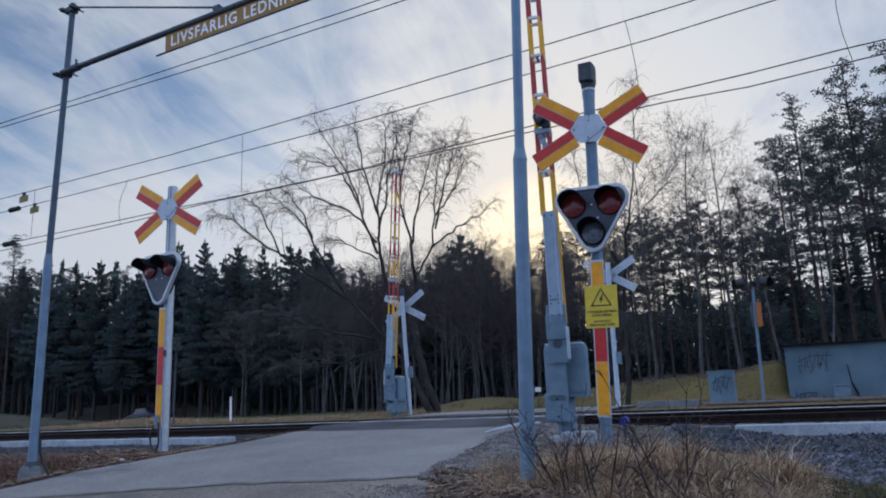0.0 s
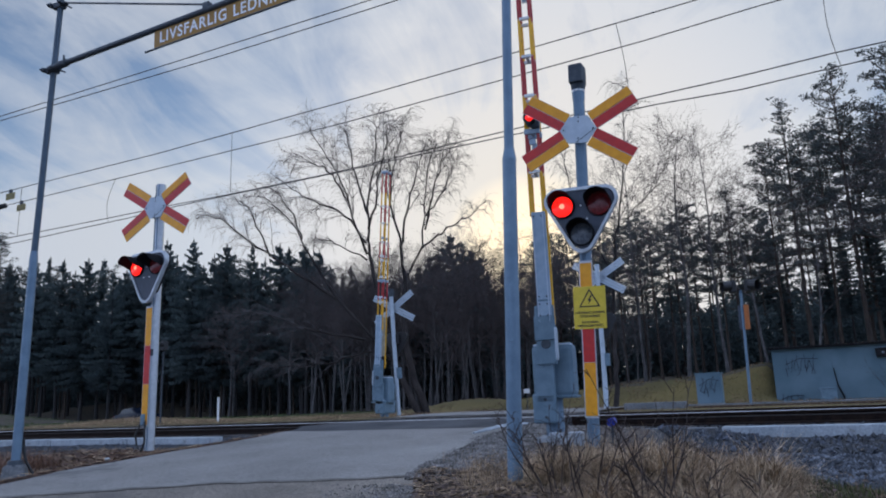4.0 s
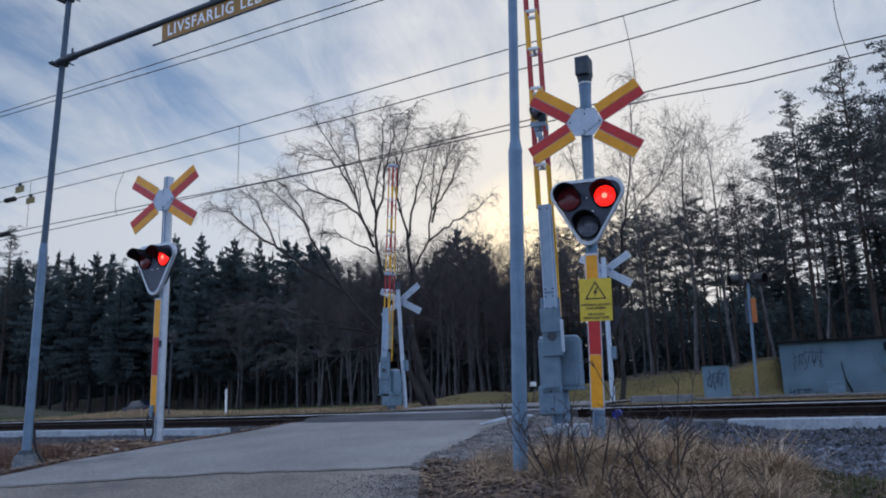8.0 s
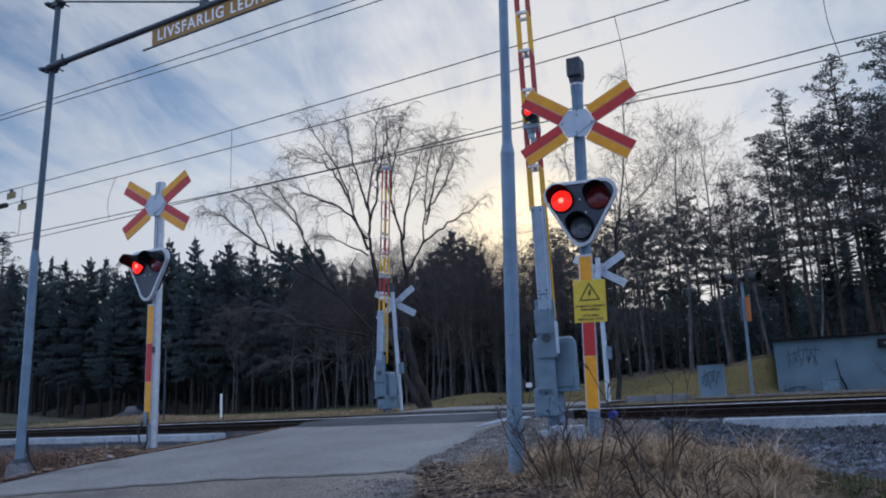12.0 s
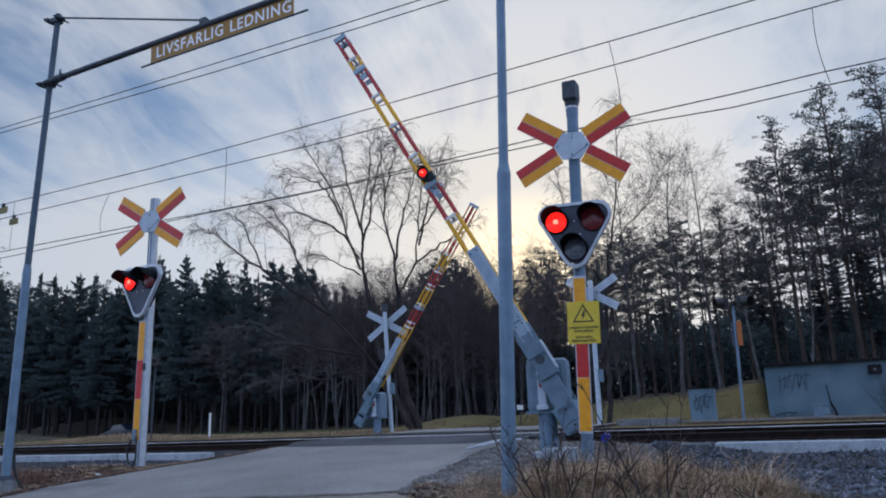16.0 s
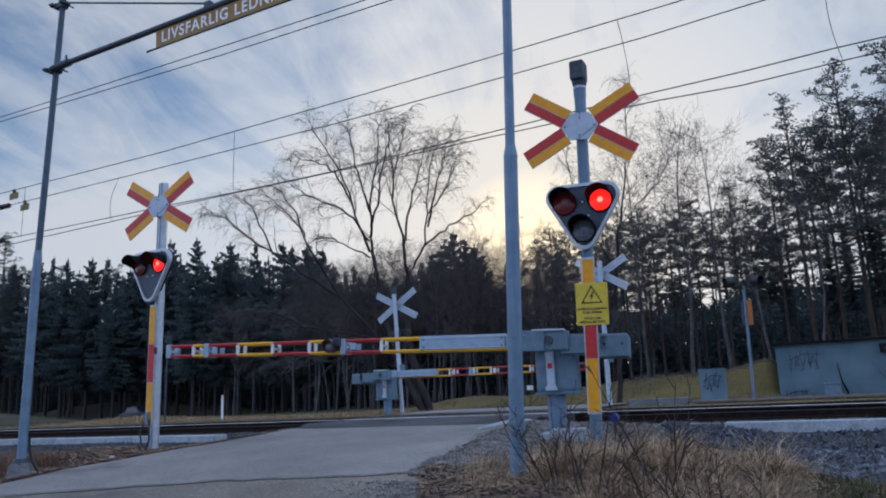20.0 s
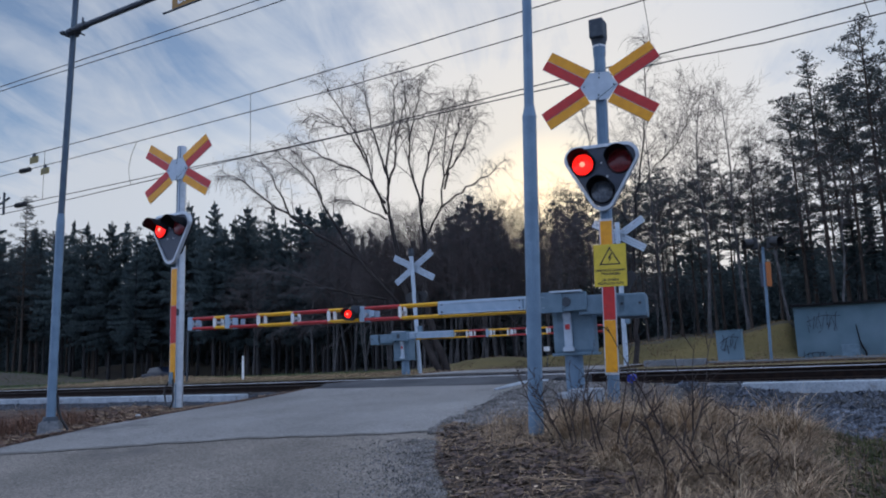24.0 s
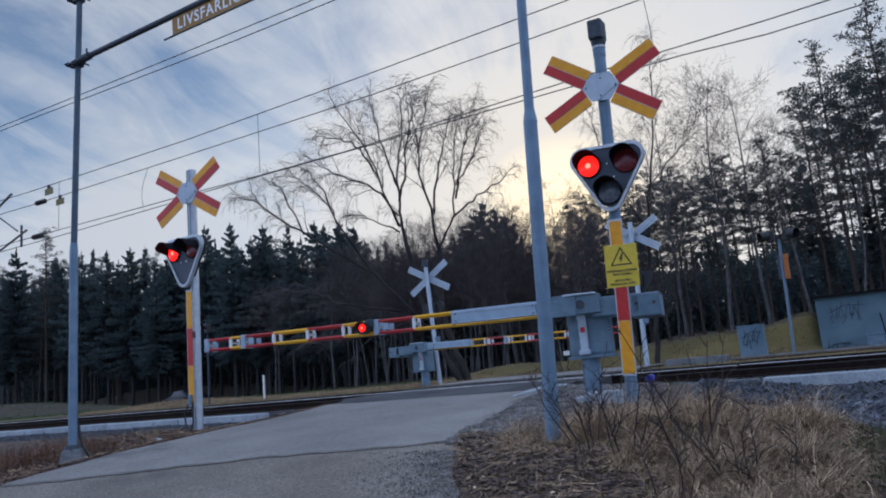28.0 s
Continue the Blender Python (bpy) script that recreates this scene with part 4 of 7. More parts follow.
NEAR_PIVOT = (0.0, 0.0, 1.06)
barrier_near, boom_near, boom_lens_near = barrier((-1.77, 6.9, 0.03), 10, "barriers of the crossing", BOOM_BANDS, 1.20, (1.90, 2.80, 3.28, 3.75, 4.37), (2.37, 4.18, 4.72), (2.25, 4.07), True)
barrier_far, boom_far = barrier((-8.38, 14.30, 0.08), 180, "barriers of the crossing", FAR_BANDS, 1.22, (1.76, 1.88, 2.36, 2.76, 2.86, 3.20, 3.66, 4.08), (2.27, 4.93), (3.30,), False)[:2]
part("rear_cover", box(-0.95, 0.02, 0.0, 0.90, 0.045, 0.135, 0.008), STRAW_COVER, boom_far, "faded cream cover on the rear rail")
# the far barrier is built the other way round: its lock and fairing face the road users of this side
for o in barrier_far.children_recursive:
    o.data.transform(Matrix.Diagonal((1, -1, 1, 1)))
    o.data.flip_normals()

part("foundation_block", box(0.16, -0.26, 0.05, 0.34, 0.22, 0.22, 0.02), CONCRETE, barrier_near, "pale concrete block beside the barrier foot")

# ---- signals beyond the track, seen from behind ----
def back_cross(base, ry, z, bell):
    thing = empty("crossing_sign_post", pose(*base, 0, ry, 0), "white crossing sign seen from behind on a slim post", "crossing sign", "sign posts beyond the track")
    part("post", rod((0, 0, 0), (0, 0, z + 0.27), 0.05, seg=14), PALE_PAINT, thing)
    cross = part("cross_hub", box(0, 0.07, z, 0.14, 0.02, 0.14, 0.004), ALU, thing)
    for ang in (31, 149, -31, -149):
        turn = pose(0, 0, z, 0, -ang, 0)
        for k in (-0.054, 0.0, 0.054):
            bm = box(0.34, 0.085, k, 0.58, 0.012, 0.046, 0.002)
            bmesh.ops.transform(bm, matrix=turn, verts=bm.verts[:])
            part("arm_rib", bm, PALE_PAINT, cross)
    head = part("lamp_back", slab([(x, zz + 2.25 - 0.27) for x, zz in rounded_triangle(0.62, 0.58, 0.12)], 0.09, 0.16), BLACK, thing, "dark back of the lamp board")
    part("housing", box(0, 0.05, 1.8, 0.22, 0.10, 0.24, 0.02), BLACK, head)
    part("cable_box", box(0.09, 0, 1.0, 0.10, 0.08, 0.26, 0.01), GREY_PAINT, thing)
    if bell:
        part("bell", box(0, 0, z + 0.37, 0.11, 0.12, 0.18, 0.01), DARK_STEEL, thing)
    return thing


back_cross((-8.23, 14.8, 0.25), -2.6, 2.58, True)
back_cross((-3.26, 14.8, 0.27), 0.6, 2.76, False)

# side signal by the cabinets
side = empty("side_road_signal", pose(-0.60, 16.3, 0.20, 0, 1.5, 0), "slim side road signal with black hooded lamps and an orange board", "road signal")
part("post", rod((0, 0, -0.1), (0, 0, 2.45), 0.03, seg=12), GALV, side)
for sx in (-1, 1):
    hd = part("lamp_head", box(sx * 0.16, 0, 2.52, 0.16, 0.22, 0.26, 0.03), BLACK, side)
    part("visor", rod((sx * 0.20, -0.05, 2.54), (sx * 0.36, -0.14, 2.52), 0.11, 0.12, 14, caps=False), BLACK, hd)
part("board", box(0.08, -0.03, 1.86, 0.10, 0.05, 0.52, 0.01), ORANGE, side, "narrow orange board seen edge-on")
part("board_back", box(-0.03, 0.02, 1.86, 0.12, 0.06, 0.52, 0.01), HEAD_GREY, side)

# ---- the height portal over the road ----
portal = empty("height_portal", pose(0, 0, 0), "galvanised height warning portal with ochre sign over the road", "portal")
LP, RP = Vector((-6.71, 4.29, 0.0)), Vector((-1.19, 4.28, 0.0))
lp = part("pole", rod((LP.x + 0.035, LP.y, 0.05), (LP.x + 0.085, LP.y, 2.22), 0.046, 0.043, 20), GALV, portal)
# upper tube of this pole in a darker tone than the lower
part("pole_upper", rod((LP.x + 0.087, LP.y, 2.26), (LP.x + 0.24, LP.y, 5.24), 0.034, 0.031, 20), DARK_POLE, lp)
part("collar", rod((LP.x + 0.085, LP.y, 2.20), (LP.x + 0.088, LP.y, 2.30), 0.045, 0.035, 20), GALV, lp)
bm = rod((LP.x + 0.035, LP.y, -0.24), (LP.x + 0.035, LP.y, 0.075), 0.19, 0.135, 4)
bmesh.ops.bevel(bm, geom=bm.edges[:], offset=0.015, segments=2, affect="EDGES")
part("concrete_foot", bm, OLD_CONCRETE, portal, "tapered grey concrete foundation block")
part("foot_ring", rod((LP.x + 0.035, LP.y, 0.06), (LP.x + 0.036, LP.y, 0.12), 0.085, 0.07, 20), DARK_STEEL, portal)
part("earth_cable", pipe([(LP.x + 0.068, LP.y + 0.048, 0.34), (LP.x + 0.076, LP.y + 0.055, 0.20), (LP.x + 0.10, LP.y + 0.075, 0.09), (LP.x + 0.15, LP.y + 0.11, -0.01), (LP.x + 0.19, LP.y + 0.12, -0.12)], 0.014), BLACK, portal)
rp = part("pole", rod((RP.x - 0.016, RP.y, -0.2), (RP.x + 0.086, RP.y, 2.33), 0.055, 0.052, 24), GALV, portal)
part("pole_upper", rod((RP.x + 0.088, RP.y, 2.39), (RP.x + 0.207, RP.y, 5.3), 0.037, 0.034, 20), GALV, rp)
part("collar", rod((RP.x + 0.086, RP.y, 2.31), (RP.x + 0.090, RP.y, 2.405), 0.055, 0.038, 24), GALV, rp)
part("hatch", box(RP.x + 0.040, RP.y - 0.050, 1.15, 0.045, 0.012, 0.42, 0.006), GALV, rp)
BAR_L, BAR_R = Vector((LP.x + 0.19, LP.y - 0.06, 4.365)), Vector((RP.x + 0.165, RP.y - 0.06, 4.47))


def on_bar(f):
    return BAR_L.lerp(BAR_R, f)


part("crossbar", rod(BAR_L, BAR_R, 0.031, seg=16), DARK_STEEL, portal, "dark steel crossbar")
part("bar_sleeve", rod(on_bar(0.03), on_bar(0.055), 0.042, seg=12), DARK_STEEL, portal)
part("bar_hook", rod(on_bar(0.045), on_bar(0.045) + Vector((0, 0, 0.10)), 0.012, seg=6), DARK_STEEL, portal)
for base_, zz in ((LP, 4.37), (LP, 5.16), (RP, 4.47), (RP, 5.19)):
    cx = base_.x + (0.18 if zz < 5 else 0.215)
    cl = part("bracket", box(cx, base_.y, zz, 0.13, 0.09, 0.065, 0.008), DARK_STEEL, portal, "dark bolted pole clamp")
    for sx in (-1, 1):
        part("jaw", box(cx + sx * 0.085, base_.y - 0.02, zz + 0.01, 0.05, 0.11, 0.04, 0.006), DARK_STEEL, cl)
        part("bolt", rod((cx + sx * 0.085, base_.y - 0.10, zz), (cx + sx * 0.085, base_.y + 0.09, zz), 0.010, seg=6), DARK_STEEL, cl)
part("tie_rod", rod((LP.x + 0.2, LP.y, 5.21), on_bar(0.435) + Vector((0, 0, 0.05)), 0.011, seg=8), DARK_STEEL, portal)
part("tie_rod", rod((RP.x, RP.y, 5.21), on_bar(0.66) + Vector((0, 0, 0.05)), 0.011, seg=8), DARK_STEEL, portal)
part("tie_clip", box(*(on_bar(0.43) + Vector((0, 0, 0.04))), 0.08, 0.06, 0.07, 0.008), DARK_STEEL, portal)
d = (BAR_R - BAR_L).normalized()
slope = math.degrees(math.atan2(d.z, d.x))
s0, s1 = 0.301, 0.630
mid = on_bar((s0 + s1) / 2)
wide = (BAR_R - BAR_L).length * (s1 - s0)
board = part("sign_board", box(0, 0, 0, wide, 0.008, 0.185, 0.002), SIGN_OCHRE, portal, "ochre sign board with white stencil letters")
board.matrix_basis = Matrix.Translation(mid - Vector((0, 0.0, 0.125))) @ pose(0, 0, 0, 0, -slope, 0)
part("lower_rod", rod((-wide / 2 - 0.13, 0, -0.098), (wide / 2 + 0.16, 0, -0.098), 0.010, seg=8), DARK_STEEL, board)
for k in range(5):
    part("hanger", rod((wide * (k / 4 - 0.5) * 0.98, 0.012, -0.10), (wide * (k / 4 - 0.5) * 0.98, 0.012, 0.16), 0.008, seg=6), DARK_STEEL, board)
lettering("LIVSFARLIG", 0.170, -wide * 0.21, -0.006, 0.0, LETTER_WHITE, board, 0.001, wide=0.92, bold=0.0028, apart=1.16)
lettering("LEDNING", 0.170, wide * 0.285, -0.006, 0.0, LETTER_WHITE, board, 0.001, wide=0.92, bold=0.0028, apart=1.16)

# ---- overhead line ----
def wire(y, pts, r, name, label):
    v = [(x, y, z) for x, z in pts]
    ob = part(name, pipe(v, r, 6), WIRE)
    return tagged(ob, label=label, category="wire")


for y, line in ((10.75, [(-80, 5.0), (-16.84, 5.018), (-13.44, 5.004), (-11.5, 5.005), (-9.83, 4.984), (-7.54, 4.988), (-6.73, 5.008), (-5.0, 5.069), (-3.77, 5.106), (-1.42, 5.181), (0.25, 5.209), (1.51, 5.26), (30, 5.56)]), (11.25, [(-80, 5.05), (-17.6, 5.043), (-13.46, 5.099), (-12.04, 5.146), (-10.21, 5.162), (-7.91, 5.17), (-7.13, 5.17), (-5.26, 5.2), (-3.98, 5.21), (-1.08, 5.23), (0.2, 5.187), (1.8, 5.248), (30, 5.448)])):
    wire(y, line, 0.010, "contact_wire", "thin dark contact wire above the railway track")
MESS1 = [(-80, 7.0), (-30, 6.45), (-18, 6.28), (-12, 6.29), (-7, 6.41), (-4, 6.50), (-1, 6.60), (8, 6.95), (30, 7.9)]
MESS2 = [(-80, 6.8), (-30, 6.25), (-18.8, 6.13), (-14, 6.15), (-7.5, 6.20), (-4.4, 6.29), (-1.2, 6.40), (0.5, 6.51), (8, 6.85), (30, 7.6)]
wire(10.75, MESS1, 0.010, "messenger_wire", "thin dark catenary wire above the contact wire")
wire(11.25, MESS2, 0.010, "messenger_wire", "thin dark catenary wire above the contact wire")
for line in ([(-120, 11.1), (-60, 10.66), (-22.9, 10.34), (-17.4, 10.30), (-9, 10.29), (0, 10.36), (30, 11.0)], [(-120, 10.9), (-60, 10.45), (-22.9, 10.18), (-17.4, 10.10), (-12.9, 10.04), (-8, 10.06), (0, 10.16), (30, 10.8)]):
    wire(13.5, line, 0.014, "feeder_wire", "bare feeder wire high above the track")


def dropper(y, x0, z0, x1, z1, bow):
    pts = [(x0 + (x1 - x0) * i / 6 + bow * math.sin(math.pi * i / 6), y, z0 + (z1 - z0) * i / 6) for i in range(7)]
    tagged(part("dropper_wire", pipe(pts, 0.006, 5), WIRE), label="thin dropper between catenary and contact wire", category="wire")


for y, x0, z0, x1, z1, bow in ((10.75, -9.81, 6.35, -9.83, 5.04, 0.0), (11.25, -13.94, 6.15, -14.13, 5.10, -0.16), (11.25, 1.55, 6.55, 1.63, 5.26, -0.05), (10.75, -1.53, 6.58, -1.42, 5.15, 0.03), (10.75, -16.76, 6.28, -16.8, 5.0, 0.0), (11.25, -6.35, 6.235, -6.35, 5.15, 0.0)):
    dropper(y, x0, z0, x1, z1, bow)
# marker plates, insulators and the end of a bracket arm
for y, x, z in ((10.75, -17.2, 6.29), (11.25, -17.49, 6.15)):
    t = tagged(part("marker_plate", box(x, y, z - 0.17, 0.34, 0.02, 0.17, 0.004), PLATE_DULL), label="small yellow marker plate hanging from the line", category="marker plate")
    part("clip", box(x, y, z - 0.04, 0.09, 0.05, 0.10, 0.01), DARK_STEEL, t)
for y, x, z in ((11.25, -18.36, 6.13), (10.75, -17.69, 5.0)):
    t = tagged(part("line_insulator", rod((x - 0.22, y, z), (x + 0.22, y, z), 0.045, seg=10), BLACK), label="dark ribbed insulator in the overhead wire", category="insulator")
    for k in range(4):
        part("shed", rod((x - 0.17 + 0.11 * k, y, z), (x - 0.14 + 0.11 * k, y, z), 0.07, seg=10), BLACK, t)
arm = empty("bracket_arm", pose(0, 0, 0), "dark steel bracket arm of an overhead line mast", "bracket arm")
part("upper_tube", rod((-27.5, 14.2, 7.0), (-18.9, 10.75, 6.38), 0.035, seg=8), DARK_STEEL, arm)
part("lower_tube", rod((-27.5, 14.2, 5.6), (-18.2, 10.75, 5.25), 0.03, seg=8), DARK_STEEL, arm)
part("stay_tube", rod((-22.0, 12.1, 6.55), (-18.6, 10.75, 5.30), 0.022, seg=8), DARK_STEEL, arm)
part("hanger", rod((-18.5, 10.8, 4.85), (-18.5, 10.8, 5.45), 0.03, seg=8), DARK_STEEL, arm)
part("mast", rod((-27.6, 14.3, -0.2), (-27.6, 14.3, 11.2), 0.13, 0.11, 10), GALV, arm)
part("top_arm", rod((-27.6, 13.3, 10.6), (-27.6, 14.5, 10.6), 0.04, seg=8), DARK_STEEL, arm)

# ---- by the far side ----
def graffiti(parent, x, y, z, w, h, seed, strokes):
    rnd = random.Random(seed)
    for k in range(strokes):
        cx = x + w * (k + 0.5) / strokes
        pts = []
        for i in range(5):
            pts.append((cx + w / strokes * rnd.uniform(-0.7, 0.7), y, z + h * (0.5 - i / 4) + h * rnd.uniform(-0.25, 0.25)))
        part("spray_stroke", pipe(pts, 0.012, 4), SPRAY, parent)
    part("spray_stroke", pipe([(x - 0.05 * w, y, z + h * 0.1), (x + 0.5 * w, y, z + h * 0.5), (x + 1.1 * w, y, z + h * 0.42)], 0.014, 4), SPRAY, parent)


shed = empty("equipment_shed", pose(0, 0, 0), "low blue-grey rendered equipment shed with dark roof and graffiti", "shed")
SX0, SX1, SY0, SY1, SZ0, SZ1 = -0.70, 5.8, 28.0, 31.5, -0.2, 1.88
for nm, bm in (("wall", box((SX0 + SX1) / 2, SY0 + 0.1, (SZ0 + SZ1) / 2, SX1 - SX0, 0.2, SZ1 - SZ0)), ("wall", box((SX0 + SX1) / 2, SY1 - 0.1, (SZ0 + SZ1) / 2, SX1 - SX0, 0.2, SZ1 - SZ0)), ("wall", box(SX0 + 0.1, (SY0 + SY1) / 2, (SZ0 + SZ1) / 2, 0.19, SY1 - SY0 - 0.4, SZ1 - SZ0 - 0.004)), ("wall", box(SX1 - 0.1, (SY0 + SY1) / 2, (SZ0 + SZ1) / 2, 0.19, SY1 - SY0 - 0.4, SZ1 - SZ0 - 0.004))):
    part(nm, bm, SHED_WALL, shed)
bm = bmesh.new()
n = 110
top, low = [], []
for i in range(n + 1):
    x = SX0 - 0.12 + (SX1 - SX0 + 0.24) * i / n
    z = SZ1 + 0.045 + (0.03 if i % 2 else -0.03)
    top.append([bm.verts.new((x, yy, z + dz)) for yy, dz in ((SY0 - 0.18, 0.02), (SY1 + 0.15, 0.16))])
    low.append([bm.verts.new((x, yy, z + dz - 0.02)) for yy, dz in ((SY0 - 0.18, 0.02), (SY1 + 0.15, 0.16))])
for i in range(n):
    bm.faces.new((top[i][0], top[i + 1][0], top[i + 1][1], top[i][1]))
    bm.faces.new((low[i][1], low[i + 1][1], low[i + 1][0], low[i][0]))
    bm.faces.new((top[i + 1][0], top[i][0], low[i][0], low[i + 1][0]))
part("roof", bm, ROOF_DARK, shed, "dark corrugated roof sheet")
part("fascia", box((SX0 + SX1) / 2, SY0 - 0.13, SZ1 + 0.02, SX1 - SX0 + 0.2, 0.05, 0.07), ROOF_DARK, shed)
graffiti(shed, -0.28, SY0 - 0.006, 1.28, 0.92, 0.52, 3, 9)
graffiti(shed, -0.50, SY0 - 0.006, 0.14, 0.62, 0.30, 8, 5)
# thin dark rod that stands for a drip of spray paint
part("pipe", rod((1.24, SY0 - 0.03, 0.55), (1.17, SY0 - 0.03, 1.16), 0.020, 0.012, 8), ROOF_DARK, shed)
# bent dark rod shaped as the shadow beside the meter box
part("conduit", pipe([(1.24, SY0 - 0.03, 0.56), (1.30, SY0 - 0.05, 0.40), (1.38, SY0 - 0.06, 0.20), (1.36, SY0 - 0.06, -0.05)], 0.030), ROOF_DARK, shed, "dark streak standing for the shadow beside the meter box")
wall_lamp = part("wall_lamp", box(2.68, SY0 - 0.08, 1.59, 0.40, 0.16, 0.30, 0.03), ROOF_DARK, shed, "dark square wall lamp under the eaves")
part("lamp_glass", dome(2.69, SY0 - 0.161, 1.58, 0.045, 0.02), LENS_CLEAR, wall_lamp)
kiosk = empty("meter_box", pose(0, 0, 0), "pale grey meter box in front of the shed", "meter box")
part("body", box(0.93, 27.55, 0.21, 0.50, 0.32, 0.54, 0.015), GREY_PAINT, kiosk)
part("lid", box(0.93, 27.55, 0.50, 0.54, 0.36, 0.04, 0.01), GREY_PAINT, kiosk)
cab = empty("relay_cabinet", pose(0, 0, 0), "blue-grey metal relay cabinet with dark graffiti on the mound", "cabinet")
cx0, cx1, cy = -2.45, -1.77, 22.0
part("body", box((cx0 + cx1) / 2, cy, 0.56, cx1 - cx0, 0.45, 0.94, 0.012), SHED_WALL, cab)
part("door", box((cx0 + cx1) / 2 - 0.02, cy - 0.232, 0.57, cx1 - cx0 - 0.10, 0.012, 0.86, 0.003), SHED_WALL, cab)
part("lid", box((cx0 + cx1) / 2, cy, 1.045, cx1 - cx0 + 0.05, 0.50, 0.03, 0.008), SHED_WALL, cab)
graffiti(cab, cx0 + 0.12, cy - 0.245, 0.66, 0.46, 0.42, 5, 5)
# low retaining edge on the far side of the track
edge = empty("retaining_edge", pose(0, 0, 0), "low retaining edge of concrete and brown brick beyond the track", "low wall")
part("concrete_block", box(-2.15, 14.2, 0.22, 1.15, 0.3, 0.30, 0.01), OLD_CONCRETE, edge)
one = part("brick", box(0, 0, 0, 0.235, 0.12, 0.062, 0.004), BRICK, edge)
one.matrix_basis = pose(-1.45, 14.2, 0.16)
k = 0
for row in range(2):
    for i in range(38):
        x = -1.45 + 0.25 * i + (0.125 if row % 2 else 0)
        if row == 0 and i == 0:
            continue
        k += 1
        again(one, "brick", pose(x, 14.2 + 0.004 * math.sin(k * 5.0), 0.16 + 0.072 * row, 0, 0, 0.6 * math.sin(k * 3.0)), edge)
part("capping", box(3.3, 14.2, 0.292, 9.7, 0.16, 0.03, 0.005), OLD_CONCRETE, edge)

# snow marker and fence posts in the field
post = tagged(part("marker_post", box(-13.56, 14.5, 0.52, 0.055, 0.04, 0.74, 0.010), WHITE), label="short white marker post in the grass", category="marker post")

slim = empty("lamp_post", pose(-15.12, 14.0, 0.2), "slim grey post with a small dark hooded lamp in the field", "lamp post")
part("post", rod((0, 0, -0.1), (0.04, 0, 2.05), 0.024, 0.020, 8), DARK_STEEL, slim)
lh = part("lamp_head", box(0.06, 0, 2.12, 0.13, 0.16, 0.26, 0.02), BLACK, slim)
part("visor", rod((0.06, -0.06, 2.16), (0.06, -0.18, 2.14), 0.055, 0.06, 12, caps=False), BLACK, lh)

sign_box = tagged(part("small_white_box", box(-6.93, 20.0, 0.75, 0.16, 0.1, 0.13, 0.01), WHITE), label="small white box on a short stake beyond the road", category="box")
part("stake", rod((-6.93, 20.0, -0.1), (-6.93, 20.0, 0.70), 0.012, seg=6), DARK_STEEL, sign_box)

# parked car behind the field
car = empty("car", pose(-48.7, 42.8, land(-48.7, 42.8) - 0.10, 0, 0, -10), "glossy dark blue saloon car parked by the dark wood", "car")
side_line = [(-2.2, 0.35), (-2.2, 0.75), (-1.9, 0.88), (-1.3, 0.95), (-0.75, 1.36), (0.5, 1.42), (1.25, 1.0), (2.1, 0.86), (2.25, 0.62), (2.25, 0.35)]
bm = slab(side_line, -0.85, 0.85)
bmesh.ops.bevel(bm, geom=[e for e in bm.edges if abs(e.verts[0].co.y - e.verts[1].co.y) < 0.01], offset=0.06, segments=2, affect="EDGES")
part("body", bm, CAR_PAINT, car)
for sy in (-1, 1):
    part("side_window", slab([(-1.15, 0.96), (-0.72, 1.30), (0.45, 1.35), (1.0, 1.0)], sy * 0.83, sy * 0.865), GLASS_DARK, car)
    for x in (-1.35, 1.4):
        w = part("wheel", rod((x, sy * 0.72, 0.32), (x, sy * 0.9, 0.32), 0.32, seg=20), RUBBER, car)
        part("rim", rod((x, sy * 0.895, 0.32), (x, sy * 0.91, 0.32), 0.2, seg=16), ALU, w)
part("rear_lamp", box(-2.2, -0.6, 0.74, 0.06, 0.3, 0.12), RED, car)

bag = tagged(part("blue_lid", rod((-1.13, 6.76, 0.27), (-1.12, 6.84, 0.285), 0.042, 0.036, 14), BLUE_PLASTIC), label="small blue plastic cap on a stake by the barrier", category="plastic cap")
part("stake", rod((-1.125, 6.79, -0.15), (-1.125, 6.79, 0.25), 0.015, seg=6), DARK_STEEL, bag)
st = bmesh.new()
bmesh.ops.create_icosphere(st, subdivisions=2, radius=0.034)
for vv in st.verts:
    vv.co *= 1 + 0.25 * noise.noise(vv.co * 9)
    vv.co.z *= 0.6
rock = tagged(part("pale_stone", st, CONCRETE), label="pale stone on the dry verge", category="stone")
rock.matrix_basis = pose(-6.75, 5.46, land(-6.75, 5.46) + 0.03)


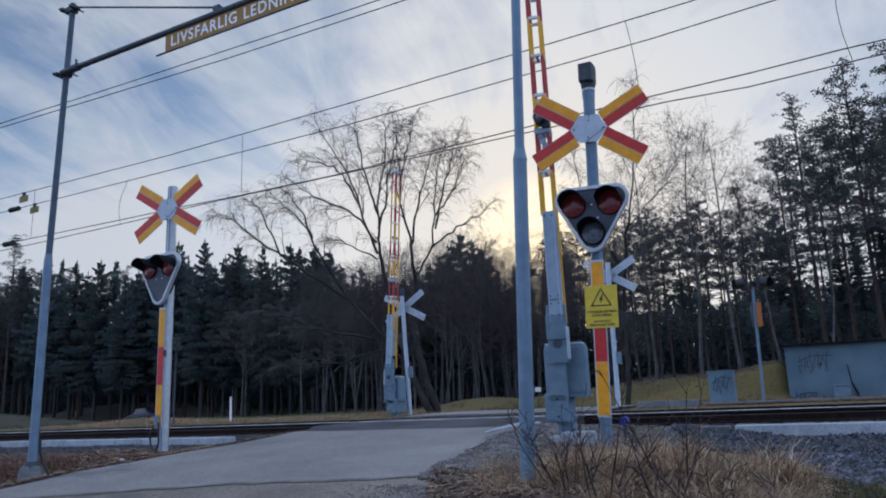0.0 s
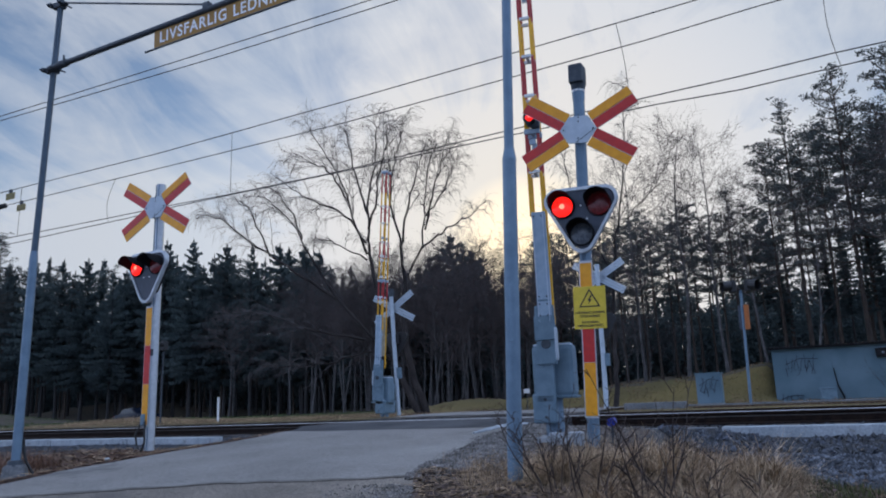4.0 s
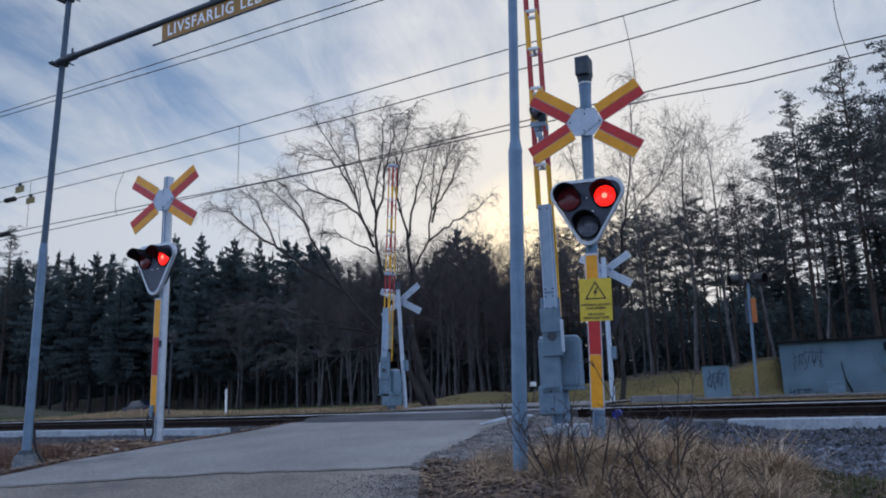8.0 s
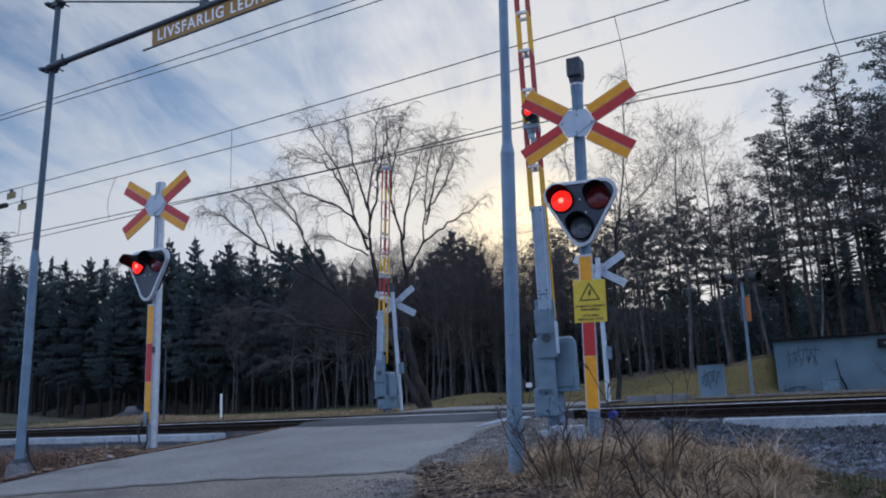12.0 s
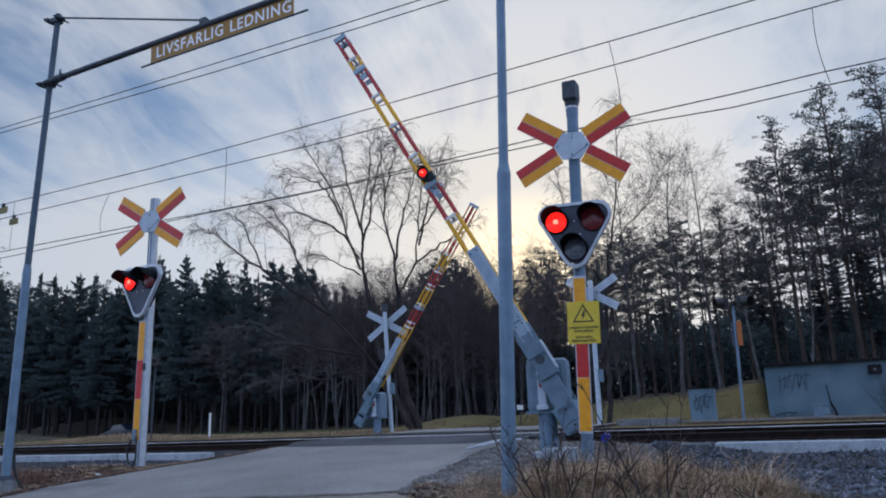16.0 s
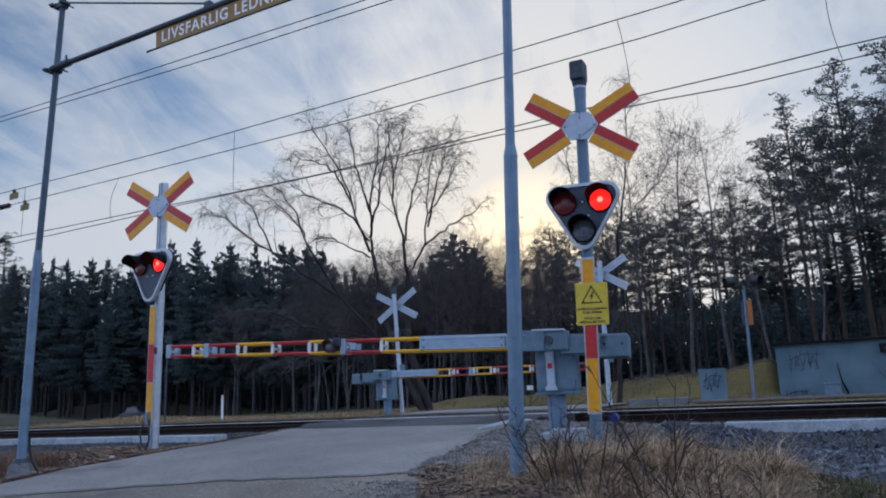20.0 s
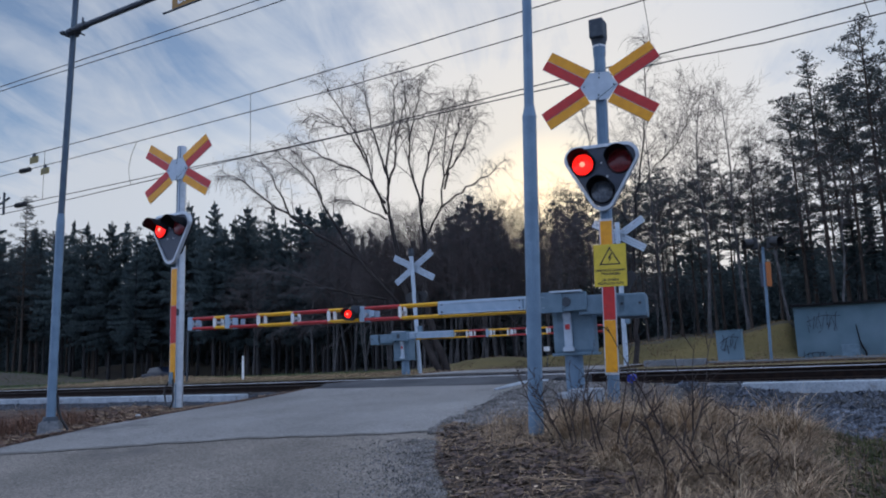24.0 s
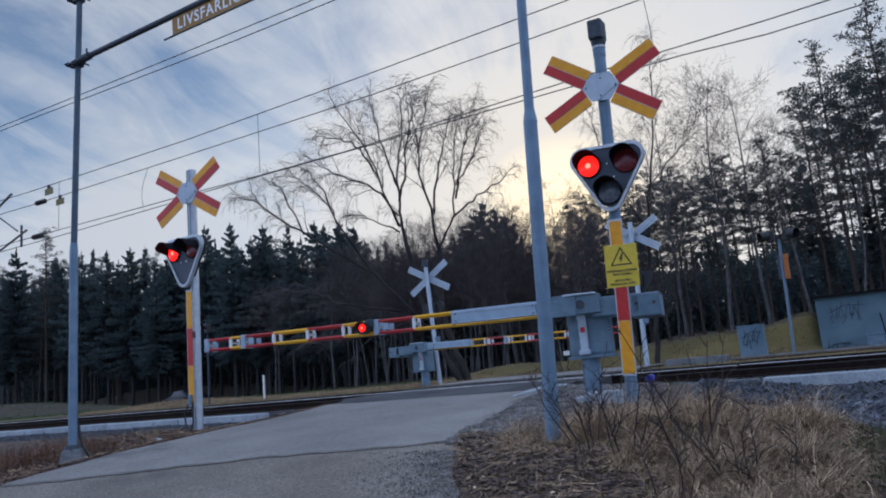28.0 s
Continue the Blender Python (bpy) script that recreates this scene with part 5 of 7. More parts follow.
# ---- trees ----
def spruce_crown(rnd, h, r, low, point):
    """Tiers of boughs under a pointed leader, each bough a flat hanging spray of small needle tufts."""
    v, f = [], []
    z = low * h
    lobe = [rnd.uniform(0.8, 1.12) for k in range(7)]
    while z < h * 0.975:
        t = (z - low * h) / (h * (1 - low))
        reach = r * (1 - t) ** point * min(1, 0.62 + 1.5 * t) * rnd.uniform(0.82, 1.15) + 0.07
        count = max(5, int(10 - 5 * t))
        a0 = rnd.uniform(0, 6.283)
        for k in range(count):
            if rnd.random() < 0.06 + 0.16 * t:
                continue
            a = a0 + 6.283 * k / count + rnd.uniform(-0.4, 0.4)
            ln = reach * rnd.uniform(0.45, 1.25) * lobe[int(a * 7 / 6.2832) % 7]
            ca, sa = math.cos(a), math.sin(a)
            n = max(4, int(ln / 0.062))
            z0 = z + rnd.uniform(-0.15, 0.15)
            slope = -0.42 + 0.80 * t
            for i in range(n):
                u = ((i + rnd.random()) / n) ** 0.8
                px, pz = ln * u, z0 + slope * ln * u + 0.16 * ln * u * u + rnd.uniform(-0.04, 0.04)
                w = (0.14 * (1 - u) + 0.070) * rnd.uniform(0.7, 1.4)
                side = rnd.uniform(-1, 1) * (0.05 + 0.55 * ln * u * (1.1 - u))
                b = len(v)
                x0, y0 = px * ca - side * sa, px * sa + side * ca
                for dx, dy, dz in ((-0.5 * w, -0.2 * w, rnd.uniform(-0.02, 0.05)), (0.2 * w, -0.6 * w, rnd.uniform(-0.36, -0.06)), (1.0 * w, 0.1 * w, rnd.uniform(-0.08, 0.09)), (0.1 * w, 0.65 * w, rnd.uniform(-0.36, -0.06))):
                    v.append((x0 + dx * ca - dy * sa, y0 + dx * sa + dy * ca, pz + dz))
                f.append((b, b + 1, b + 2))
                f.append((b, b + 2, b + 3))
        z += (0.50 - 0.17 * t) * rnd.uniform(0.7, 1.3)
    for k in range(3):
        b = len(v)
        a = k * 2.1
        v += [(0.07 * math.cos(a), 0.07 * math.sin(a), h * 0.955), (-0.07 * math.cos(a), -0.07 * math.sin(a), h * 0.955), (0, 0, h * 1.015)]
        f.append((b, b + 1, b + 2))
    return v, f


def limb_tree(rnd, start, direction, length, radius, depth, spread, droop, tubes, kids=3, rough=0.25, thin=0.004):
    """Grow branches: a list of (points, radii)."""
    n = 5 if depth > 1 else 3
    pts, rad = [Vector(start)], [radius]
    d = Vector(direction).normalized()
    for i in range(n):
        d = (d + Vector((rnd.uniform(-rough, rough), rnd.uniform(-rough, rough), rnd.uniform(-rough, rough) * 0.6)) * 0.5)
        d.z += droop * (i + 1) / n * 0.5
        d.normalize()
        pts.append(pts[-1] + d * length / n)
        rad.append(max(thin * 0.6, radius * (1 - 0.72 * (i + 1) / n)))
    tubes.append((pts, rad))
    if depth <= 0:
        return
    for k in range(kids):
        u = 0.25 + 0.75 * (k + rnd.random()) / kids
        i = min(n - 1, int(u * n))
        p = pts[i].lerp(pts[i + 1], u * n - i)
        dd = (pts[i + 1] - pts[i]).normalized()
        side = Vector((rnd.uniform(-1, 1), rnd.uniform(-1, 1), rnd.uniform(-0.4, 0.8)))
        side = (side - dd * side.dot(dd)).normalized()
        nd = dd * (1 - spread) + side * spread
        limb_tree(rnd, p, nd, length * rnd.uniform(0.48, 0.72), max(thin, rad[i] * 0.62), depth - 1, spread, droop * 1.25, tubes, kids, rough, thin)


def tube_mesh(tubes, thin_sides=3):
    v, f = [], []
    for pts, rad in tubes:
        seg = 8 if rad[0] > 0.07 else (5 if rad[0] > 0.025 else thin_sides)
        b = len(v)
        side = None
        for i, p in enumerate(pts):
            d = (pts[min(i + 1, len(pts) - 1)] - pts[max(i - 1, 0)]).normalized()
            side = d.orthogonal().normalized() if side is None else (side - d * side.dot(d)).normalized()
            up = d.cross(side)
            for k in range(seg):
                a = 2 * math.pi * k / seg
                v.append(tuple(p + (side * math.cos(a) + up * math.sin(a)) * rad[i]))
        for i in range(len(pts) - 1):
            for k in range(seg):
                f.append((b + i * seg + k, b + i * seg + (k + 1) % seg, b + (i + 1) * seg + (k + 1) % seg, b + (i + 1) * seg + k))
    return v, f


def trunk_mesh(h, r, bend):
    pts, rad = [], []
    for i in range(9):
        t = i / 8
        pts.append(Vector((bend * math.sin(t * 2.2), bend * 0.5 * math.sin(t * 3.1), -0.3 + (h + 0.3) * t)))
        rad.append(r * (1.0 - 0.86 * t) * (1.25 if i == 0 else 1))
    return tube_mesh([(pts, rad)])


def make_spruce(seed, h, r, low, point):
    rnd = random.Random(seed)
    t = empty("spruce", pose(0, 0, 0), "tall dark green spruce in the wood", "tree", "trees of the dark wood")
    v, f = trunk_mesh(h, h * 0.011, 0.1)
    raw("trunk", v, f, SPRUCE_BARK, t, True)
    v, f = spruce_crown(rnd, h, r, low, point)
    raw("crown", v, f, SPRUCE_NEEDLE, t)
    return t


def needle_clump(rnd, c, size, v, f, count):
    """A flattened cushion of needle tufts."""
    for k in range(count):
        d = Vector((rnd.gauss(0, 1), rnd.gauss(0, 1), rnd.gauss(0, 1))).normalized()
        p = c + Vector((d.x, d.y, 0.30 * d.z)) * size * rnd.uniform(0.2, 1.0)
        e = (d + Vector((rnd.uniform(-0.6, 0.6), rnd.uniform(-0.6, 0.6), rnd.uniform(0.0, 0.8)))).normalized() * size * rnd.uniform(0.24, 0.46)
        s = e.orthogonal().normalized() * size * rnd.uniform(0.07, 0.16)
        s = Matrix.Rotation(rnd.uniform(0, 6.28), 3, e.normalized()) @ s
        b = len(v)
        v += [tuple(p - s), tuple(p + s), tuple(p + e)]
        f.append((b, b + 1, b + 2))


def make_pine(seed, h, low, width, point):
    """A bare lower trunk, then whorls of level limbs that carry cushions of needles."""
    rnd = random.Random(seed)
    t = empty("pine", pose(0, 0, 0), "tall pine with a bare trunk and ragged dark crown", "tree", "pines behind the shed")
    bend = rnd.uniform(-0.3, 0.3)
    v, f = trunk_mesh(h, h * 0.0092, bend)
    raw("trunk", v, f, PINE_BARK, t, True)
    v, f, tubes = [], [], []
    z = low * h
    while z < h * 0.98:
        u = z / h
        k = (u - low) / (1 - low)
        reach = width * (1 - k) ** point * min(1, 0.40 + 1.9 * k) + 0.22
        x0, y0 = bend * math.sin(u * 2.2), bend * 0.5 * math.sin(u * 3.1)
        a0 = rnd.uniform(0, 6.283)
        count = 5 if k < 0.85 else 4
        for m in range(count):
            if rnd.random() < 0.20:
                continue
            a = a0 + 6.283 * m / count + rnd.uniform(-0.5, 0.5)
            ln = reach * rnd.uniform(0.35, 1.25)
            rise = rnd.uniform(-0.10, 0.10) + 0.06 + 0.55 * k
            p0 = Vector((x0, y0, z + rnd.uniform(-0.15, 0.15)))
            p1 = p0 + Vector((math.cos(a) * ln, math.sin(a) * ln, ln * rise))
            tubes.append(([p0, p0.lerp(p1, 0.5) + Vector((0, 0, -0.07 * ln)), p1], [0.034, 0.022, 0.008]))
            n = max(2, int(ln / 0.25))
            for i in range(n):
                w = 0.32 + 0.72 * (i + rnd.random()) / n
                c = p0.lerp(p1, w) + Vector((rnd.uniform(-0.28, 0.28), rnd.uniform(-0.28, 0.28), rnd.uniform(-0.03, 0.16)))
                needle_clump(rnd, c, rnd.uniform(0.20, 0.38), v, f, 26)
        z += (0.92 - 0.55 * k) * rnd.uniform(0.75, 1.25)
    needle_clump(rnd, Vector((bend * math.sin(2.2), bend * 0.5 * math.sin(3.1), h)), 0.3, v, f, 30)
    raw("crown", v, f, PINE_NEEDLE, t)
    for i in range(12):
        u = rnd.uniform(0.22, low + 0.05)
        a = rnd.uniform(0, 6.283)
        ln = rnd.uniform(0.4, 1.3)
        p0 = Vector((bend * math.sin(u * 2.2), 0, h * u))
        tubes.append(([p0, p0 + Vector((math.cos(a) * ln, math.sin(a) * ln, -0.1 * ln))], [0.018, 0.005]))
    v, f = tube_mesh(tubes)
    tagged(raw("limb_growth", v, f, PINE_BARK, t), kind="stuff")
    return t


def make_bare(seed, h, depth, spread, droop, kids, limbs, label, group, bark, thick=0.0075, fork=0.35):
    rnd = random.Random(seed)
    t = empty("bare_tree", pose(0, 0, 0), label, "tree", group)
    main, tubes = [], []
    pts, rad = [Vector((0, 0, -0.3))], [h * thick * 1.15]
    d = Vector((0, 0, 1))
    n = 9
    for i in range(n):
        d = (d + Vector((rnd.uniform(-0.11, 0.11), rnd.uniform(-0.11, 0.11), 0.05))).normalized()
        pts.append(pts[-1] + d * h * 0.92 / n)
        rad.append(h * thick * (1 - 0.9 * (i + 1) / n))
    main.append((pts, rad))
    for k in range(limbs):
        u = fork + (0.96 - fork) * (k + rnd.random()) / limbs
        i = min(n - 1, int(u * n))
        p = pts[i].lerp(pts[i + 1], u * n - i)
        a = k * 2.4 + rnd.uniform(-0.5, 0.5)
        up = rnd.uniform(0.7, 1.5)
        limb_tree(rnd, p, (math.cos(a), math.sin(a), up), h * (0.42 * (1.15 - u)) * rnd.uniform(0.7, 1.2), max(0.014, rad[i] * 0.45), depth, spread, droop, tubes, kids, 0.25, 0.0050)
    v, f = tube_mesh(main)
    raw("trunk", v, f, bark, t, True)
    v, f = tube_mesh(tubes)
    tagged(raw("branch_growth", v, f, BARE_TWIG, t), kind="stuff")
    return t


rnd = random.Random(11)
SPRUCES = ((14.5, 2.7, 0.26, 0.85), (13.0, 2.6, 0.34, 0.75), (15.5, 2.2, 0.36, 0.95), (12.0, 2.9, 0.22, 0.70), (16.0, 2.5, 0.42, 0.80), (14.0, 1.7, 0.30, 0.85))
spruces = [make_spruce(20 + i, h, r, low, point) for i, (h, r, low, point) in enumerate(SPRUCES)]
PINES = ((14.0, 0.50, 2.3, 0.55), (15.0, 0.36, 2.6, 0.65), (13.0, 0.58, 2.1, 0.45), (12.0, 0.36, 2.3, 0.75), (15.0, 0.40, 2.0, 0.80), (13.5, 0.44, 2.6, 0.50))
pines = [make_pine(40 + i, *row) for i, row in enumerate(PINES)]
bares = [make_bare(60 + i, h, 3, 0.50, dr, 4, 14, "slender leafless birch among the conifers", "bare trees at the wood edge", BIRCH_BARK) for i, (h, dr) in enumerate(((11.0, -0.05), (12.5, -0.12), (9.0, 0.0)))]
used = {}


def plant(kinds, i, x, y, scale, turn):
    src = kinds[i % len(kinds)]
    m = Matrix.Translation((x, y, land(x, y) - 0.05)) @ Matrix.Rotation(turn, 4, "Z")
    if src.name not in used:
        used[src.name] = src
        t = src
        t.matrix_basis = m
    else:
        t = copy_thing(src, m)
    t.scale = (scale, scale, scale)
    return t


def stand(rows_, group):
    """Single trees that make the top line: kind, place and height of the tip above the datum."""
    for i, (kind, x, y, tip) in enumerate(rows_):
        kinds, tall = (spruces, SPRUCES) if kind[0] == "s" else (pines, PINES)
        k = int(kind[1])
        plant(kinds, k, x, y, (tip - land(x, y)) / tall[k][0], 1.9 * i)["group"] = group


stand((("s1", -78.4, 46, 18.1), ("p4", -71.4, 45, 18.9), ("s5", -71.7, 47, 15.3), ("s1", -64.2, 44, 15.3), ("s5", -65.2, 46, 15.9), ("s0", -61.7, 45, 15.1), ("s1", -62.7, 47, 14.4), ("s3", -58.4, 45, 14.8), ("s5", -57.5, 46, 14.8), ("s0", -53.6, 44, 12.8), ("s3", -54.5, 46, 13.4), ("s0", -53.8, 47, 14.5), ("s1", -48.4, 45, 15.2), ("s1", -49.3, 47, 14.2), ("s0", -44.4, 44, 14.6), ("s2", -45.1, 46, 12.8), ("s1", -43.0, 45, 13.3)), "trees of the dark wood")
stand((("s3", -41.7, 45, 14.0), ("s1", -42.2, 47, 11.9), ("s5", -38.1, 44, 13.3), ("s1", -38.5, 46, 12.6), ("s3", -36.2, 45, 13.3), ("s0", -36.8, 47, 13.5), ("s1", -32.9, 44, 12.7), ("s3", -33.5, 46, 12.0), ("s1", -31.4, 45, 11.1), ("s2", -31.6, 47, 10.7), ("s0", -28.5, 44, 9.7), ("s5", -28.8, 46, 10.2), ("s1", -27.0, 45, 9.5), ("s3", -27.1, 47, 9.8), ("s2", -24.8, 45, 9.6), ("s1", -24.4, 46, 10.4), ("s3", -22.9, 45, 10.8), ("s1", -22.5, 46, 11.7), ("s3", -20.7, 44, 11.8), ("s0", -20.8, 46, 11.7), ("s3", -19.7, 45, 10.9), ("s1", -20.0, 47, 10.5), ("s2", -18.5, 45, 9.2), ("s1", -17.7, 46, 9.3)), "trees of the dark wood")
stand((("s3", -34.8, 46, 12.9), ("s3", -32.4, 45, 12.3), ("s4", -30.2, 46, 10.9), ("s3", -28.9, 47, 10.5), ("s3", -26.0, 47, 10.3), ("s4", -24.0, 48, 10.6)), "trees of the dark wood")
stand((("p5", -15.7, 44, 9.4), ("p1", -14.4, 43, 10.2), ("p5", -14.3, 45, 11.2), ("p2", -12.7, 44, 10.9), ("p5", -10.9, 42, 10.6), ("p0", -10.5, 44, 11.3), ("p5", -9.0, 42, 11.2), ("p1", -8.2, 44, 11.6), ("p2", -6.9, 41, 10.1), ("p5", -6.4, 43, 11.1), ("p1", -5.1, 41, 10.7), ("p0", -4.3, 43, 10.4), ("p5", -3.3, 40, 9.8), ("p3", -2.3, 39, 11.0), ("p1", -1.9, 41, 10.4), ("p1", -0.6, 40, 13.1), ("p4", 0.6, 38, 14.6), ("p1", 1.2, 41, 13.8), ("p5", 1.8, 40, 13.9), ("p1", 2.9, 37, 15.2), ("p5", 3.6, 40, 13.7), ("p1", 4.5, 38, 13.6), ("p0", 5.7, 40, 13.4), ("p1", 6.6, 38, 13.8)), "pines behind the shed")
# the dark wood, row behind row, below that line
TOPS = [(-110, 19.0), (-77, 16.6), (-71, 16.5), (-65, 14.8), (-56, 13.8), (-48, 14.0), (-42, 13.0), (-36, 12.4), (-33, 11.8), (-31, 10.4), (-28, 9.6), (-25, 9.4), (-23, 10.0), (-21, 11.2), (-18.5, 9.2), (-15, 9.8), (-10, 11.2), (-4, 10.4), (0, 13.0), (3, 15.0), (10, 16)]
for row, (y, gap, x0, x1) in enumerate(((46, 2.6, -86, -15), (49, 2.3, -92, -8), (52.5, 2.4, -98, -5), (57, 2.6, -104, 6), (62, 3.0, -112, 10))):
    x = x0
    while x < x1:
        px, py = x + rnd.uniform(-1, 1), y + rnd.uniform(-1.4, 1.4) + 0.03 * max(0, -30 - x)
        top = curve(TOPS, px * 45 / py) * py / 45 * rnd.uniform(0.68, 0.97) - 0.9 * field_rise(px, py)
        k = rnd.randrange(12)
        if rnd.random() < (0.45 if px < -14 else 0.10):
            plant(spruces, k, px, py, top / SPRUCES[k % 6][0], rnd.uniform(0, 6.28))
        else:
            plant(pines, k, px, py, top / PINES[k % 6][0], rnd.uniform(0, 6.28))
        x += gap * rnd.uniform(0.7, 1.3)
# young spruces under the pines behind the shed
for i, (x, y, tip) in enumerate(((1.6, 41, 7.0), (3.6, 40, 7.6), (5.2, 42, 8.0), (7.4, 41, 7.4), (2.6, 45, 7.6), (6.2, 46, 8.6), (-0.6, 43, 6.2), (9.4, 44, 8.4), (4.4, 47, 8.0))):
    k = (2, 4, 5)[i % 3]
    plant(spruces, k, x, y, tip / SPRUCES[k][0], 1.3 * i)
# more pines behind the shed
for x, y, s, k in ((5.0, 36, 0.98, 1), (6.6, 39, 1.0, 5), (3.4, 43, 1.0, 5), (-5.4, 46, 0.76, 0), (9.0, 41, 1.05, 1), (-0.4, 46, 0.92, 1), (11, 38, 1.0, 1), (13, 42, 1.0, 0), (5.5, 48, 1.05, 5), (8.5, 47, 1.0, 1), (12.5, 48, 1.0, 5)):
    plant(pines, k, x, y, s, rnd.uniform(0, 6.28))
for x, y, s, k in ((-6.8, 36, 1.05, 1), (-4.3, 33, 1.12, 0), (-3.0, 35.5, 1.05, 1), (-9.5, 37, 1.0, 2), (-1.2, 34, 0.9, 0), (0.6, 34, 1.0, 2), (6.6, 34, 1.15, 1), (4.5, 33, 1.1, 0), (-12.5, 38, 0.8, 0), (-16, 40, 0.75, 2), (-20, 39, 0.7, 1), (-25, 40, 0.7, 0), (-36.5, 40, 0.72, 1), (-38, 42, 0.7, 1)):
    plant(bares, k, x, y, s, rnd.uniform(0, 6.28))
for x, y, s, k in ((-16.6, 41, 0.92, 0), (-15.4, 42, 1.0, 2), (-14.2, 40, 0.9, 1), (-17.6, 43, 0.86, 1), (-13.0, 42, 0.98, 0), (-24.0, 42, 0.80, 2), (-25.6, 41, 0.72, 0), (-27.4, 42, 0.76, 1), (-22.4, 41, 0.78, 1)):
    plant(bares, k, x, y, s, 2.3 * x)
# a screen of bare crowns round the birch and along the foot of the wood
for i in range(40):
    x = -29.5 + 0.44 * i + rnd.uniform(-0.4, 0.4)
    y = 37.5 + 4 * ((i * 7) % 5) / 5
    tip = (10.4 if x < -16.5 else 8.6) * rnd.uniform(0.85, 1.08)
    plant(bares, i, x, y, tip / (11.0, 12.5, 9.0)[i % 3], 1.7 * i)
for i in range(20):
    x = rnd.uniform(-25, -5)
    plant(bares, i, x, rnd.uniform(34, 42), rnd.uniform(0.32, 0.62), rnd.uniform(0, 6.28))
used.clear()
# the depth of the wood behind the first rows
r5 = random.Random(77)


def thicket(n, x0, x1, y0, y1, low, high, label, size=1.0, tufts=10):
    """Dense low growth: small ragged tufts, thinning upwards."""
    v, f = [], []
    for i in range(n):
        x = r5.uniform(x0, x1)
        y = r5.uniform(y0, y1) - 0.04 * x
        top = (low + (high - low) * min(1, max(0, (-12 - x) / 6))) * (0.8 + 0.35 * noise.noise((x * 0.35, 3, 0)))
        c = Vector((x, y, land(x, y) + top * r5.random() ** 1.25))
        for k in range(tufts):
            d = Vector((r5.gauss(0, 1), r5.gauss(0, 1), r5.gauss(0, 0.8))).normalized()
            p = c + d * r5.uniform(0.1, 1.1)
            e = Vector((r5.uniform(-1, 1), r5.uniform(-1, 1), r5.uniform(-0.9, 0.5))).normalized() * r5.uniform(0.3, 0.7) * size
            s = Matrix.Rotation(r5.uniform(0, 6.28), 3, e.normalized()) @ (e.orthogonal().normalized() * r5.uniform(0.12, 0.28) * size)
            b = len(v)
            v += [tuple(p - s), tuple(p + s), tuple(p + e)]
            f.append((b, b + 1, b + 2))
    tagged(raw("deep_wood", v, f, SPRUCE_NEEDLE), label=label, category="woodland", kind="stuff")


thicket(9500, -135, 24, 63, 72, 7.6, 9.5, "dense dark conifers deep in the wood")
thicket(6500, -90, 18, 50, 57, 4.9, 4.2, "dark young conifers between the trunks", 0.5, 20)


